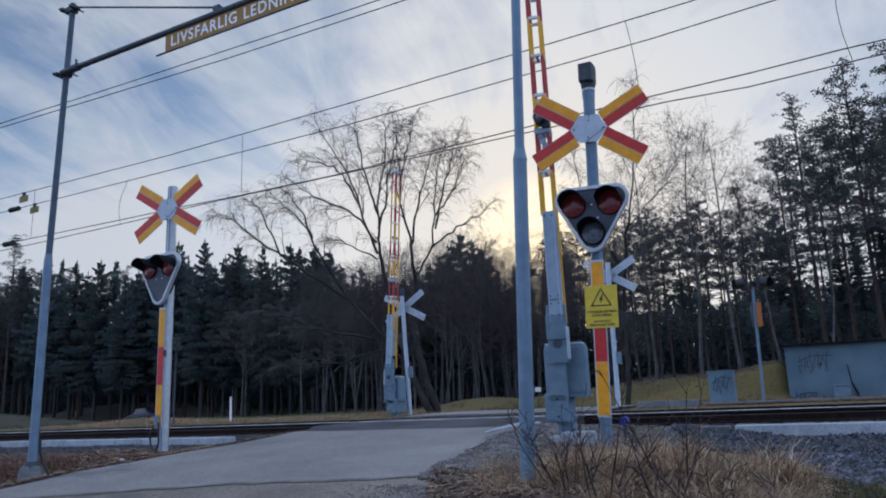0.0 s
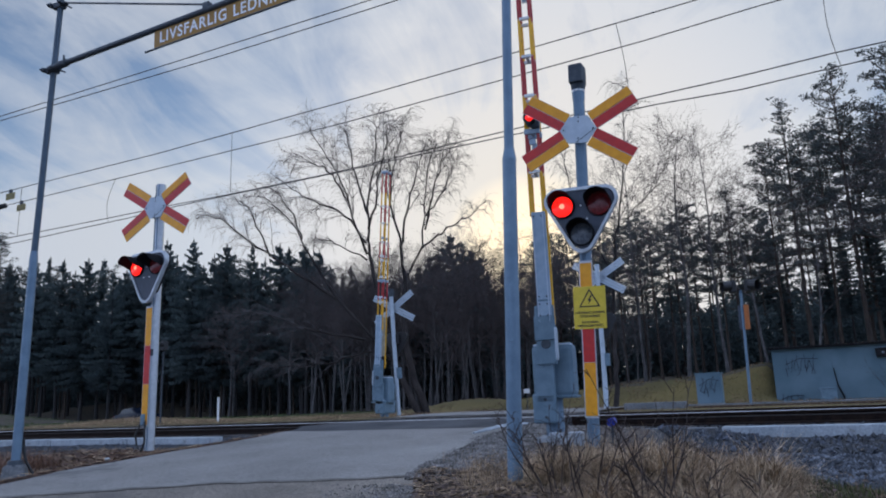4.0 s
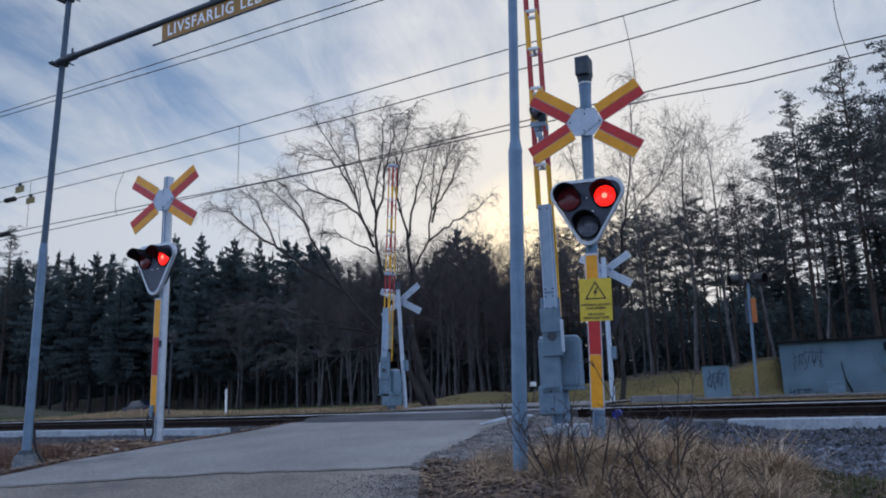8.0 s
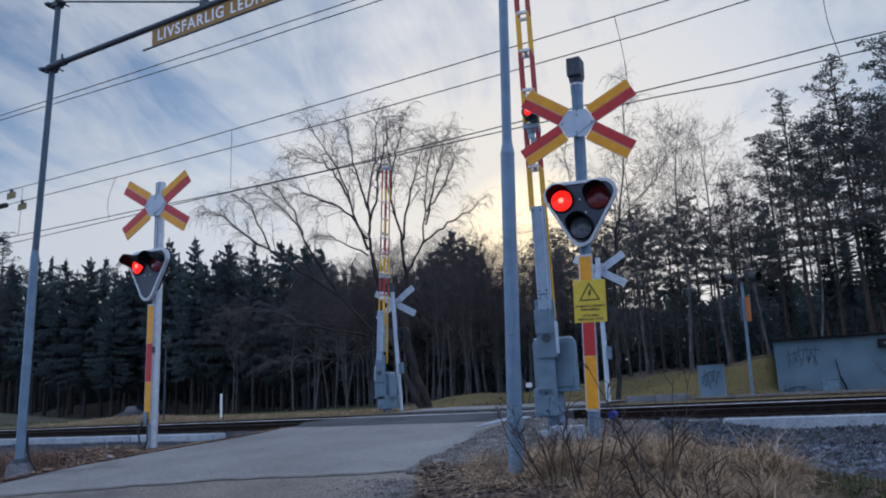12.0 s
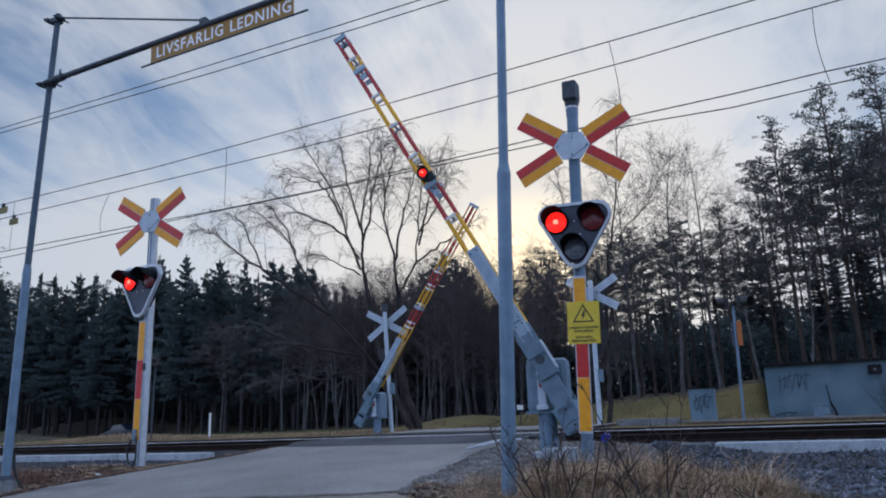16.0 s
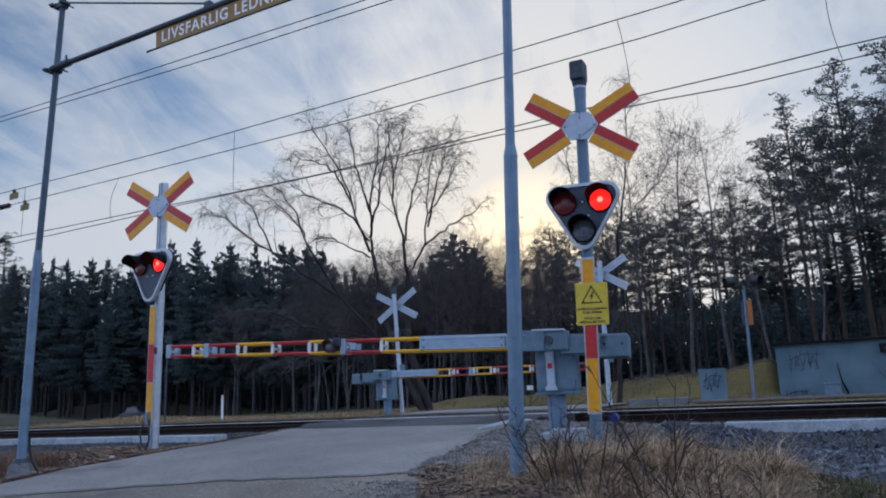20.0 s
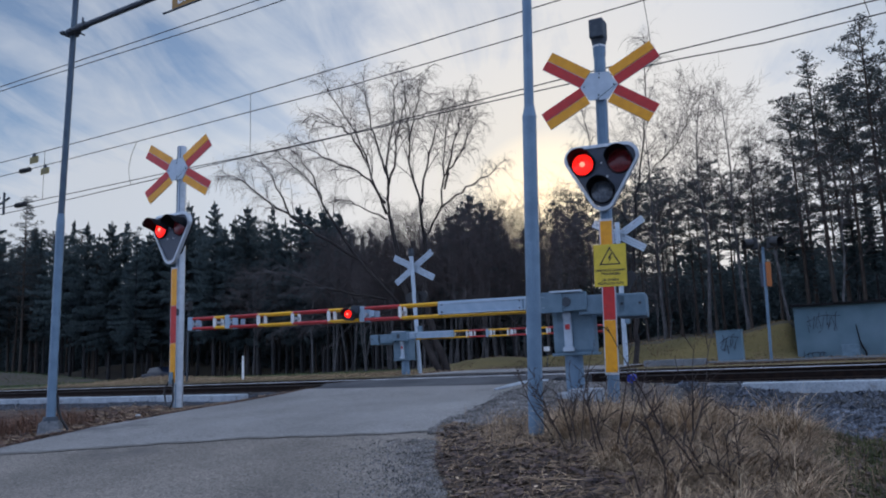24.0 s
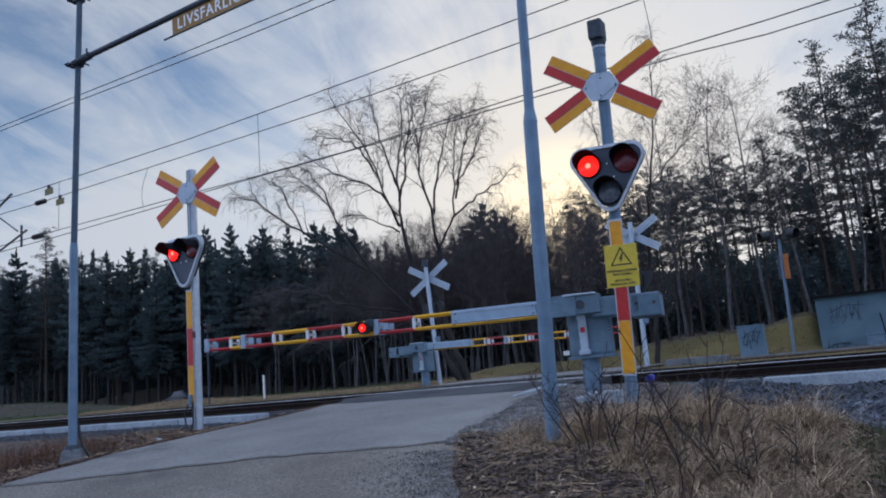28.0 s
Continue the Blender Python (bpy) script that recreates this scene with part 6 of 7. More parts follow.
# ---- the weeping birch ----
def weeping_birch(seed, base, stems, label):
    """Leaning stems; arching limbs carry fine hanging twigs."""
    r2 = random.Random(seed)
    t = empty("weeping_birch", pose(*base), label, "tree", "leafless birches beyond the crossing")
    tubes = []

    def grow(p, d, length, n, pull, wander):
        pts, d = [p.copy()], d.normalized()
        for j in range(n):
            d = (d + Vector((r2.uniform(-wander, wander), r2.uniform(-wander, wander), r2.uniform(-wander, wander) + pull * (j + 1) / n))).normalized()
            pts.append(pts[-1] + d * length / n)
        return pts

    def spot(pts, u):
        n = len(pts) - 1
        i = min(n - 1, int(u * n))
        return pts[i].lerp(pts[i + 1], u * n - i), (pts[i + 1] - pts[i]).normalized()

    def twigs(sub, count, lo, hi):
        for m in range(count):
            s2, d2 = spot(sub, r2.uniform(0.15, 1.0))
            twig = grow(s2, d2 * 0.7 + Vector((r2.uniform(-0.8, 0.8), r2.uniform(-0.8, 0.8), r2.uniform(-0.5, 0.4))), r2.uniform(lo, hi), 4, -0.52, 0.26)
            tubes.append((twig, [0.0032, 0.0030, 0.0028, 0.0026, 0.0024]))

    for points, r0, r1, first, limbs, reach in stems:
        ctrl = [Vector(p) for p in points]
        pts, rad, n = [], [], 14
        for i in range(n + 1):
            u = i / n * (len(ctrl) - 1)
            k = min(len(ctrl) - 2, int(u))
            w = u - k
            a, b = ctrl[max(0, k - 1)], ctrl[k]
            c, dd = ctrl[k + 1], ctrl[min(len(ctrl) - 1, k + 2)]
            q = 0.5 * (2 * b + (c - a) * w + (2 * a - 5 * b + 4 * c - dd) * w * w + (3 * b - a - 3 * c + dd) * w ** 3)
            if 0 < i < n:
                q += Vector((r2.uniform(-1, 1), r2.uniform(-1, 1), r2.uniform(-1, 1))) * 0.05
            pts.append(q)
            rad.append((0.72 if r0 > 0.1 else 0.92) * (r1 + (r0 - r1) * (1 - i / n) ** 0.9))
        v, f = tube_mesh([(pts, rad)])
        raw("trunk" if points[0][2] < 0 else "limb", v, f, BIRCH_TRUNK, t, True)
        limbs = int(limbs * 1.3)
        for k in range(limbs):
            u = first + (1.0 - first) * (k + r2.random()) / limbs
            p, along = spot(pts, u)
            a = k * 2.4 + r2.uniform(-0.7, 0.7)
            side = Vector((math.cos(a), 0.85 * math.sin(a), 0.25))
            length = reach * (1.25 - 0.85 * u) * r2.uniform(0.6, 1.2)
            limb = grow(p, along * 1.0 + side * r2.uniform(0.35, 0.85), length * 1.25, 8, -0.11, 0.20)
            rr = max(0.012, min(0.024, rad[min(n, int(u * n))] * 0.5))
            tubes.append((limb, [max(0.006, rr * (1 - 0.72 * j / 8)) for j in range(9)]))
            for j in range(6):
                s, dd = spot(limb, 0.12 + 0.88 * (j + r2.random()) / 6)
                sd = Vector((r2.uniform(-1, 1), r2.uniform(-1, 1), r2.uniform(-0.1, 0.7)))
                sub = grow(s, dd * 0.8 + sd * 0.8, length * r2.uniform(0.25, 0.6), 5, -0.26, 0.28)
                tubes.append((sub, [0.0062, 0.0055, 0.0048, 0.0042, 0.0036, 0.0030]))
                twigs(sub, 3, 0.20, 0.62)
            twigs(limb, 2, 0.20, 0.62)
    v, f = tube_mesh(tubes)
    tagged(raw("branch_growth", v, f, BIRCH_TWIG, t), kind="stuff")
    return t


# stems: way, radius at its foot and tip, where the limbs begin, how many and how long
BIRCH_TRUNKS = (
    (((-0.06, 0.2, -0.3), (-0.53, 0.1, 1.22), (-0.73, 0.0, 2.63), (-0.71, 0.0, 4.04), (-0.76, 0.0, 5.0)), 0.2, 0.055, 0.7, 3, 0.9),
    (((-0.13, 0.0, -0.3), (-0.97, 0.0, 1.44), (-1.5, 0.0, 2.79), (-1.7, 0.0, 4.16), (-1.98, 0.0, 5.18), (-2.08, 0.0, 5.89)), 0.17, 0.055, 0.7, 3, 0.9),
    (((-1.05, 0.0, 1.59), (-2.08, -0.3, 2.74), (-3.04, -0.5, 3.88), (-3.95, -0.6, 5.37), (-4.72, -0.7, 6.59), (-5.38, -0.8, 7.37), (-5.93, -0.9, 7.79)), 0.065, 0.009, 0.5, 11, 1.3))
BIRCH_UPPER = (
    (((-0.76, 0.0, 5.0), (-0.91, 0.0, 6.1), (-1.05, -0.2, 6.97), (-0.89, -0.4, 7.68), (-0.91, -0.5, 8.55), (-0.99, -0.5, 9.47)), 0.052, 0.009, 0.2, 12, 1.2),
    (((-0.91, -0.4, 7.73), (-1.03, 0.2, 8.77), (-0.87, 0.4, 9.51), (-0.78, 0.5, 10.14)), 0.04, 0.008, 0.1, 9, 1.0),
    (((-0.81, 0.0, 5.5), (-0.8, 0.4, 6.65), (-0.57, 0.6, 7.76), (-0.36, 0.7, 8.55), (-0.25, 0.8, 8.97)), 0.05, 0.008, 0.25, 10, 1.1),
    (((-2.08, 0.0, 5.89), (-2.07, 0.0, 6.99), (-2.1, 0.2, 7.86), (-1.88, 0.3, 8.77), (-1.93, 0.4, 9.86), (-2.02, 0.4, 10.41)), 0.052, 0.009, 0.3, 12, 1.2),
    (((-2.06, 0.0, 6.28), (-1.49, -0.4, 7.01), (-1.3, -0.6, 7.72), (-0.85, -0.8, 8.75), (-0.53, -0.9, 9.44)), 0.05, 0.008, 0.25, 11, 1.1),
    (((-2.06, 0.0, 6.79), (-2.75, 0.5, 7.94), (-3.13, 0.7, 8.92), (-3.35, 0.8, 9.97), (-3.59, 0.9, 10.61)), 0.05, 0.008, 0.2, 11, 1.2))
BIRCH_SIDE = (
    (((-2.13, 0.0, 5.4), (-2.33, -0.4, 6.26), (-2.82, -0.6, 6.84), (-3.67, -0.8, 7.31), (-4.43, -1.0, 7.82), (-4.93, -1.0, 8.2)), 0.055, 0.008, 0.25, 13, 1.2),
    (((-2.16, 0.0, 5.8), (-2.94, 0.4, 6.81), (-3.34, 0.5, 8.06), (-4.18, 0.6, 9.39), (-4.82, 0.7, 10.38), (-5.17, 0.7, 11.03)), 0.048, 0.009, 0.2, 15, 1.3),
    (((-3.13, 0.4, 7.47), (-3.33, -0.2, 8.31), (-3.78, -0.5, 8.75), (-4.4, -0.6, 9.0), (-4.84, -0.6, 8.94)), 0.04, 0.008, 0.15, 10, 1.1),
    (((-0.72, 0.0, 4.2), (-0.48, 0.1, 4.72), (-0.14, 0.2, 5.36), (0.05, 0.2, 6.46), (0.06, 0.3, 7.46), (0.29, 0.3, 8.31), (0.5, 0.4, 8.99)), 0.048, 0.009, 0.42, 13, 1.1),
    (((-0.14, 0.2, 5.36), (0.79, -0.3, 5.64), (1.59, -0.5, 5.9), (2.11, -0.6, 6.02), (2.48, -0.6, 6.35)), 0.042, 0.008, 0.3, 5, 0.7),
    (((0.07, 0.2, 6.46), (0.25, 0.8, 7.14), (0.64, 1.0, 7.92), (0.81, 1.1, 8.62)), 0.04, 0.008, 0.25, 10, 1.1),
    (((0.05, 0.2, 6.0), (0.66, -0.4, 7.05), (1.15, -0.6, 7.95), (1.42, -0.7, 8.6)), 0.04, 0.008, 0.2, 11, 1.2))
BIRCH_LOW = (
    (((-4.44, -0.6, 6.15), (-5.53, 0.2, 7.42), (-6.48, 0.5, 8.43), (-7.0, 0.6, 8.71)), 0.04, 0.008, 0.2, 9, 1.1),
    (((-3.04, -0.5, 3.88), (-4.03, -1.2, 4.71), (-5.19, -1.4, 5.48), (-6.28, -1.6, 6.34), (-7.19, -1.7, 7.02), (-7.8, -1.8, 7.26)), 0.06, 0.008, 0.35, 15, 1.3),
    (((-5.19, -1.4, 5.48), (-6.09, -1.0, 6.66), (-6.61, -0.9, 7.48), (-7.04, -0.9, 7.86)), 0.04, 0.008, 0.2, 9, 1.1),
    (((-2.14, 0.0, 5.2), (-3.4, 0.5, 5.86), (-4.27, 0.7, 6.32), (-4.96, 0.8, 6.4)), 0.035, 0.007, 0.3, 7, 0.9),
    (((-2.09, -0.3, 2.45), (-3.51, -1.2, 2.82), (-5.09, -1.6, 3.43), (-6.85, -1.9, 3.6)), 0.045, 0.007, 0.25, 10, 1.3),
    (((-2.08, 0.0, 2.08), (-3.33, -1.2, 1.68), (-5.14, -1.6, 1.71)), 0.04, 0.007, 0.25, 8, 1.3))
weeping_birch(5, (-10.5, 20.5, 0.2), BIRCH_TRUNKS + BIRCH_UPPER + BIRCH_SIDE + BIRCH_LOW, "large leafless weeping birch beyond the crossing")
weeping_birch(12, (-4.4, 20.3, 0.2), (
    (((0, 0, -0.3), (0.05, 0.05, 0.8), (0.1, 0.1, 2.4), (0.3, 0.1, 4.6)), 0.095, 0.034, 0.75, 3, 1.0),
    (((0.3, 0.1, 4.6), (0.8, 0.0, 6.8), (1.0, 0.0, 9.4)), 0.036, 0.007, 0.10, 12, 1.1),
    (((0.2, 0.1, 3.8), (-0.6, -0.3, 5.6), (-0.9, -0.4, 7.4)), 0.026, 0.007, 0.25, 8, 1.0),
    (((0.35, 0.1, 5.0), (1.5, 0.3, 6.2), (2.2, 0.4, 7.4)), 0.024, 0.007, 0.25, 8, 1.0)), "slender leafless birch beside the far sign")


# ---- grass, litter and stones ----
def blades(name, n, pick, lo, hi, mat, label, lean=0.5, width=0.004, seed=1, segs=4):
    """Arching blades: each bends over from its root by up to lean right angles."""
    r3 = random.Random(seed)
    v, f = [], []
    for made in range(n):
        got = pick(r3)
        if got is None:
            continue
        x, y = got
        z = land(x, y) - 0.008
        step = r3.uniform(lo, hi) / segs
        a = r3.uniform(0, 6.283)
        bend = lean * r3.uniform(-0.25, 1.4) * 1.57 / segs
        tilt = min(1.5, r3.uniform(0.0, 0.75) * lean)
        dx, dy = math.cos(a), math.sin(a)
        wx, wy = -dy * width, dx * width
        b = len(v)
        for s in range(segs):
            w = 1 - 0.7 * s / segs
            v += [(x - wx * w, y - wy * w, z), (x + wx * w, y + wy * w, z)]
            x, y, z = x + dx * step * math.sin(tilt), y + dy * step * math.sin(tilt), max(z + step * math.cos(tilt), z - 0.004)
            tilt = min(1.75, tilt + bend)
        v.append((x, y, z))
        for s in range(segs - 1):
            f.append((b + 2 * s, b + 2 * s + 1, b + 2 * s + 3, b + 2 * s + 2))
        f.append((b + 2 * segs - 2, b + 2 * segs - 1, b + 2 * segs))
    ob = raw(name, v, f, mat)
    return tagged(ob, label=label, category="grass", kind="stuff")


def litter(name, n, pick, lo, hi, mat, label, width, seed, lift=0.012):
    """Strips and leaves that lie on the ground, a little bent and tilted."""
    r3 = random.Random(seed)
    v, f = [], []
    for made in range(n):
        got = pick(r3)
        if got is None:
            continue
        x, y = got
        a = r3.uniform(0, 6.283)
        half = r3.uniform(lo, hi) / 2
        z = land(x, y) + lift * r3.random() + 0.002
        rise, bow, roll = half * r3.uniform(-0.25, 0.25), half * r3.uniform(-0.35, 0.35), r3.uniform(-0.6, 0.6)
        w = width * r3.uniform(0.6, 1.3)
        ca, sa = math.cos(a), math.sin(a)
        b = len(v)
        for t, k, ww in ((-1, 0.0, 0.35), (0, 1.0, 1.0), (1, 0.0, 0.3)):
            cx, cy = x + ca * half * t - sa * bow * k, y + sa * half * t + ca * bow * k
            cz = z + rise * t + 0.12 * half * (1 - abs(t))
            v += [(cx + sa * w * ww, cy - ca * w * ww, max(cz + roll * w * ww, land(cx, cy) + 0.001)), (cx - sa * w * ww, cy + ca * w * ww, max(cz - roll * w * ww, land(cx, cy) + 0.001))]
        f += [(b, b + 1, b + 3, b + 2), (b + 2, b + 3, b + 5, b + 4)]
    return tagged(raw(name, v, f, mat), label=label, category="litter", kind="stuff")


TUFTS = []
tuft_rnd = random.Random(3)
while len(TUFTS) < 125:
    tx, ty = tuft_rnd.uniform(-1.5, 1.1), tuft_rnd.uniform(1.7, 6.0)
    if curve([(1.7, 0.1), (2.6, -0.10), (3.4, -0.45), (4.2, -0.90), (4.7, -1.35), (6.0, -1.45)], ty) < tx < curve([(1.7, 0.75), (3.2, 0.65), (4.2, 0.58), (5.0, 0.42), (5.6, 0.0), (6.0, -0.35)], ty):
        TUFTS.append((tx, ty))


def flopped(name, n, lo, hi, mat, label, width, seed, flat, tufts=TUFTS):
    """Tufts whose blades rise from the middle and flop outwards over one another."""
    r3 = random.Random(seed)
    v, f, segs = [], [], 7
    for made in range(n):
        k = int(len(tufts) * r3.random() ** 1.25)     # some tufts are thick, some sparse
        cx, cy = tufts[k]
        a = r3.uniform(0, 6.283)
        rr = abs(r3.gauss(0, 0.055))
        x, y = cx + rr * math.cos(a), cy + rr * math.sin(a)
        z = land(x, y) - 0.005
        comb = -0.4 + 1.6 * noise.noise((cx * 1.3, cy * 1.3, 4))       # the wind has combed neighbours the same way
        if r3.random() < 0.6:
            a = comb + r3.gauss(0, 0.8)
        dx, dy = math.cos(a), math.sin(a)
        step = r3.uniform(lo, hi) * (0.75 + 0.5 * ((k * 37) % 10) / 10) / segs
        tilt = min(1.5, abs(r3.gauss(flat, 0.35)))
        bend = r3.uniform(0.08, 0.40)
        wob = r3.uniform(-0.35, 0.35)
        b = len(v)
        for s in range(segs):
            w = width * (1 - 0.6 * s / segs)
            v += [(x + dy * w, y - dx * w, z), (x - dy * w, y + dx * w, z)]
            x, y, z = x + dx * step * math.sin(tilt), y + dy * step * math.sin(tilt), max(z + step * math.cos(tilt), land(x, y) + 0.006 + 0.03 * r3.random())
            tilt = min(2.2, tilt + bend)
            a += wob
            dx, dy = math.cos(a), math.sin(a)
        v.append((x, y, z))
        for s in range(segs - 1):
            f.append((b + 2 * s, b + 2 * s + 1, b + 2 * s + 3, b + 2 * s + 2))
        f.append((b + 2 * segs - 2, b + 2 * segs - 1, b + 2 * segs))
    return tagged(raw(name, v, f, mat), label=label, category="grass", kind="stuff")


flopped("bleached_grass", 5200, 0.12, 0.30, STRAW_PALE, "bleached straws among the dry grass", 0.0016, 51, 1.0)
flopped("dry_grass", 14500, 0.13, 0.34, STRAW, "matted tufts of pale dry grass on the verge", 0.0017, 21, 0.95)
flopped("flattened_grass", 4000, 0.15, 0.34, STRAW, "pale dry grass pressed flat on the verge", 0.0026, 41, 1.35)
flopped("brown_grass", 15000, 0.12, 0.34, STRAW_DARK, "brown dead grass under the bush", 0.0020, 22, 0.9)
TALL_TUFTS = [(tuft_rnd.uniform(-1.05, -0.05), tuft_rnd.uniform(4.1, 5.1)) for i in range(22)] + [(tuft_rnd.uniform(0.25, 0.58), tuft_rnd.uniform(4.0, 4.6)) for i in range(6)]
flopped("standing_grass", 3600, 0.20, 0.38, STRAW, "taller tousled dry grass before the signal foot", 0.0019, 61, 0.55, TALL_TUFTS)
flopped("standing_pale_grass", 1200, 0.20, 0.40, STRAW_PALE, "taller bleached grass before the signal foot", 0.0018, 62, 0.5, TALL_TUFTS)


def verge(r3):
    x, y = r3.uniform(-2.6, 1.6), r3.uniform(0.6, 6.2)
    return (x, y) if curve(ROAD_R, y) + 0.05 < x < curve([(1.7, 1.2), (3.6, 0.5), (4.6, 0.1), (6.2, -0.7)], y) + 0.2 * r3.random() else None


blades("verge_grass", 3500, verge, 0.03, 0.13, STRAW_DARK, "thin dead grass and litter on the verge", 1.8, 0.0024, 23)
blades("verge_straw", 1100, verge, 0.05, 0.22, STRAW, "flattened pale straw on the verge", 1.9, 0.0022, 33)
def edge_strip(r3):
    y = r3.uniform(3.7, 5.3)
    return curve(ROAD_R, y) + 0.38 + abs(r3.gauss(0, 0.30)), y


blades("edge_straw", 2200, edge_strip, 0.06, 0.20, STRAW, "pale flattened straw strip near the road edge", 3.2, 0.0020, 43)


def bare_verge(r3):
    y = r3.uniform(0.9, 4.9)
    return curve(ROAD_R, y) + 1.5 * r3.random() - 0.02, y


def green_spot(r3):
    x, y = r3.uniform(0.45, 1.7), r3.uniform(2.2, 5.1)
    return (x, y) if curve([(2.2, 0.60), (3.4, 0.63), (4.2, 0.60), (5.0, 0.50)], y) < x < curve([(2.2, 1.7), (3.6, 1.35), (4.1, 1.12), (4.5, 0.70), (4.8, 0.55)], y) else None


def moss_spot(r3):
    x, y = bare_verge(r3)
    return (x, y) if noise.noise((x * 2.2, y * 2.2, 8)) > 0.12 else None


blades("moss", 22000, moss_spot, 0.008, 0.022, MOSS, "olive moss on the bare verge", 1.5, 0.004, 44, 3)
litter("leaf_litter", 9000, bare_verge, 0.02, 0.055, DEAD_LEAF, "dark purple-brown dead leaves on the bare verge", 0.010, 45)
litter("brown_leaf_litter", 3500, bare_verge, 0.02, 0.05, STRAW_DARK, "brown dead leaves on the bare verge", 0.008, 57)
litter("pale_leaf_litter", 200, bare_verge, 0.02, 0.05, STRAW_PALE, "a few bleached dead leaves on the bare verge", 0.010, 49)
litter("fallen_twigs", 420, bare_verge, 0.12, 0.40, STRAW_DARK, "thin fallen twigs on the bare verge", 0.003, 50, 0.02)
litter("broken_straw", 2600, bare_verge, 0.05, 0.20, STRAW, "broken pale straw on the bare verge", 0.0016, 48, 0.02)
litter("bank_leaves", 9000, green_spot, 0.02, 0.05, DEAD_LEAF, "dark dead leaves in the low grass", 0.009, 58)
blades("bank_dead_grass", 10000, green_spot, 0.03, 0.12, STRAW_DARK, "brown dead grass at the foot of the bank", 2.2, 0.0022, 59)
blades("green_verge_grass", 26000, green_spot, 0.02, 0.075, WET_GREEN, "low fresh green grass at the foot of the bank", 1.5, 0.0035, 24)


def left_verge(r3):
    y = r3.uniform(2.3, 8.2)
    x = curve(ROAD_L, y) - abs(r3.gauss(0, 1.8)) - 0.03
    return x, y


litter("roadside_leaves", 22000, left_verge, 0.015, 0.045, LITTER, "red-brown dead leaves along the road edge", 0.008, 25)
blades("roadside_straw", 8000, left_verge, 0.02, 0.08, STRAW_DARK, "brown straw along the road edge", 2.8, 0.003, 26)
blades("portal_straw", 1500, lambda r3: (-7.15 - abs(r3.gauss(0, 0.5)), r3.uniform(3.3, 5.2)), 0.10, 0.32, LITTER, "taller red-brown dead grass behind the portal foot", 0.8, 0.0024, 55)
litter("roadside_dead_leaves", 20000, left_verge, 0.015, 0.042, DEAD_LEAF, "dark dead leaves along the road edge", 0.008, 56)
litter("roadside_pale_straw", 3000, left_verge, 0.06, 0.20, STRAW, "pale straw along the road edge", 0.0026, 47, 0.03)
blades("field_grass", 16000, lambda r3: (r3.uniform(-21, 3), 13.4 + abs(r3.gauss(0, 4.0))), 0.02, 0.10, STRAW_DARK, "dry yellow grass beyond the track", 1.0, 0.005, 27, 3)
blades("field_straw", 9000, lambda r3: (r3.uniform(-21.5, -8), 13.6 + abs(r3.gauss(0, 4.0))), 0.03, 0.12, STRAW, "pale straw beyond the track", 0.9, 0.004, 37, 3)
blades("bank_straw", 5000, lambda r3: (r3.gauss(-18.4, 1.7), r3.gauss(16.0, 0.9)), 0.05, 0.16, STRAW, "pale straw on the low bank beyond the track", 1.6, 0.006, 63, 3)
blades("field_green_grass", 14000, lambda r3: (r3.uniform(-11, 4), r3.uniform(20, 33)), 0.03, 0.09, GREEN_BLADE, "short olive grass on the mound", 1.0, 0.010, 28, 3)


def mound_patch(r3):
    x, y = r3.uniform(-15, 4), r3.uniform(20, 33)
    return (x, y) if noise.noise((x * 0.9, y * 0.5, 12)) + 0.4 * noise.noise((x * 3, y * 3, 2)) > 0.05 else None


blades("mound_dead_grass", 24000, mound_patch, 0.05, 0.15, STRAW_DARK, "patches of brown dead grass on the mound", 1.6, 0.011, 53, 3)


def meadow(r3):
    x, y = r3.uniform(-62, -21), r3.uniform(14.4, 37)
    return (x, y) if noise.noise((x * 0.15, y * 0.15, 6)) > -0.15 else None


blades("meadow_grass", 24000, meadow, 0.05, 0.14, MEADOW, "dark green meadow grass before the wood", 1.0, 0.014, 54, 3)


def stones(name, n, pick, lo, hi, label, seed, sink=0.3, mat=None):
    r3 = random.Random(seed)
    base = [Vector(p) for p in ((1, 0, 0), (-1, 0, 0), (0, 1, 0), (0, -1, 0), (0, 0, 1), (0, 0, -1))]
    tri = [(0, 2, 4), (2, 1, 4), (1, 3, 4), (3, 0, 4), (2, 0, 5), (1, 2, 5), (3, 1, 5), (0, 3, 5)]
    v, f = [], []
    for i in range(n):
        x, y, z = pick(r3)
        s = r3.uniform(lo, hi)
        turn = Euler((r3.uniform(0, 6), r3.uniform(0, 6), r3.uniform(0, 6))).to_matrix()
        b = len(v)
        for p in base:
            q = turn @ Vector((p.x * r3.uniform(0.7, 1.3), p.y * r3.uniform(0.6, 1.1), p.z * r3.uniform(0.5, 0.9))) * s
            v.append((x + q.x, y + q.y, z + q.z - sink * s + s * 0.4))
        f += [(b + i0, b + i1, b + i2) for i0, i1, i2 in tri]
    return tagged(raw(name, v, f, mat or STONE), label=label, category="gravel", kind="stuff")


GRAVEL_EDGE = [(1.7, 1.8), (2.6, 1.6), (3.6, 1.30), (4.1, 1.10), (4.5, 0.74), (5.1, 0.58), (5.6, 0.3), (6.2, -0.1), (8.6, -1.0)]


def dark_bank(r3):
    x = -1.0 + 6.5 * r3.random() ** 1.2
    y = 8.6 - 2.5 * r3.random() - 0.3 * noise.noise((x * 0.8, 0, 3))
    x = max(x, curve(GRAVEL_EDGE, y))
    return x, y, land(x, y) + 0.025 * r3.random()


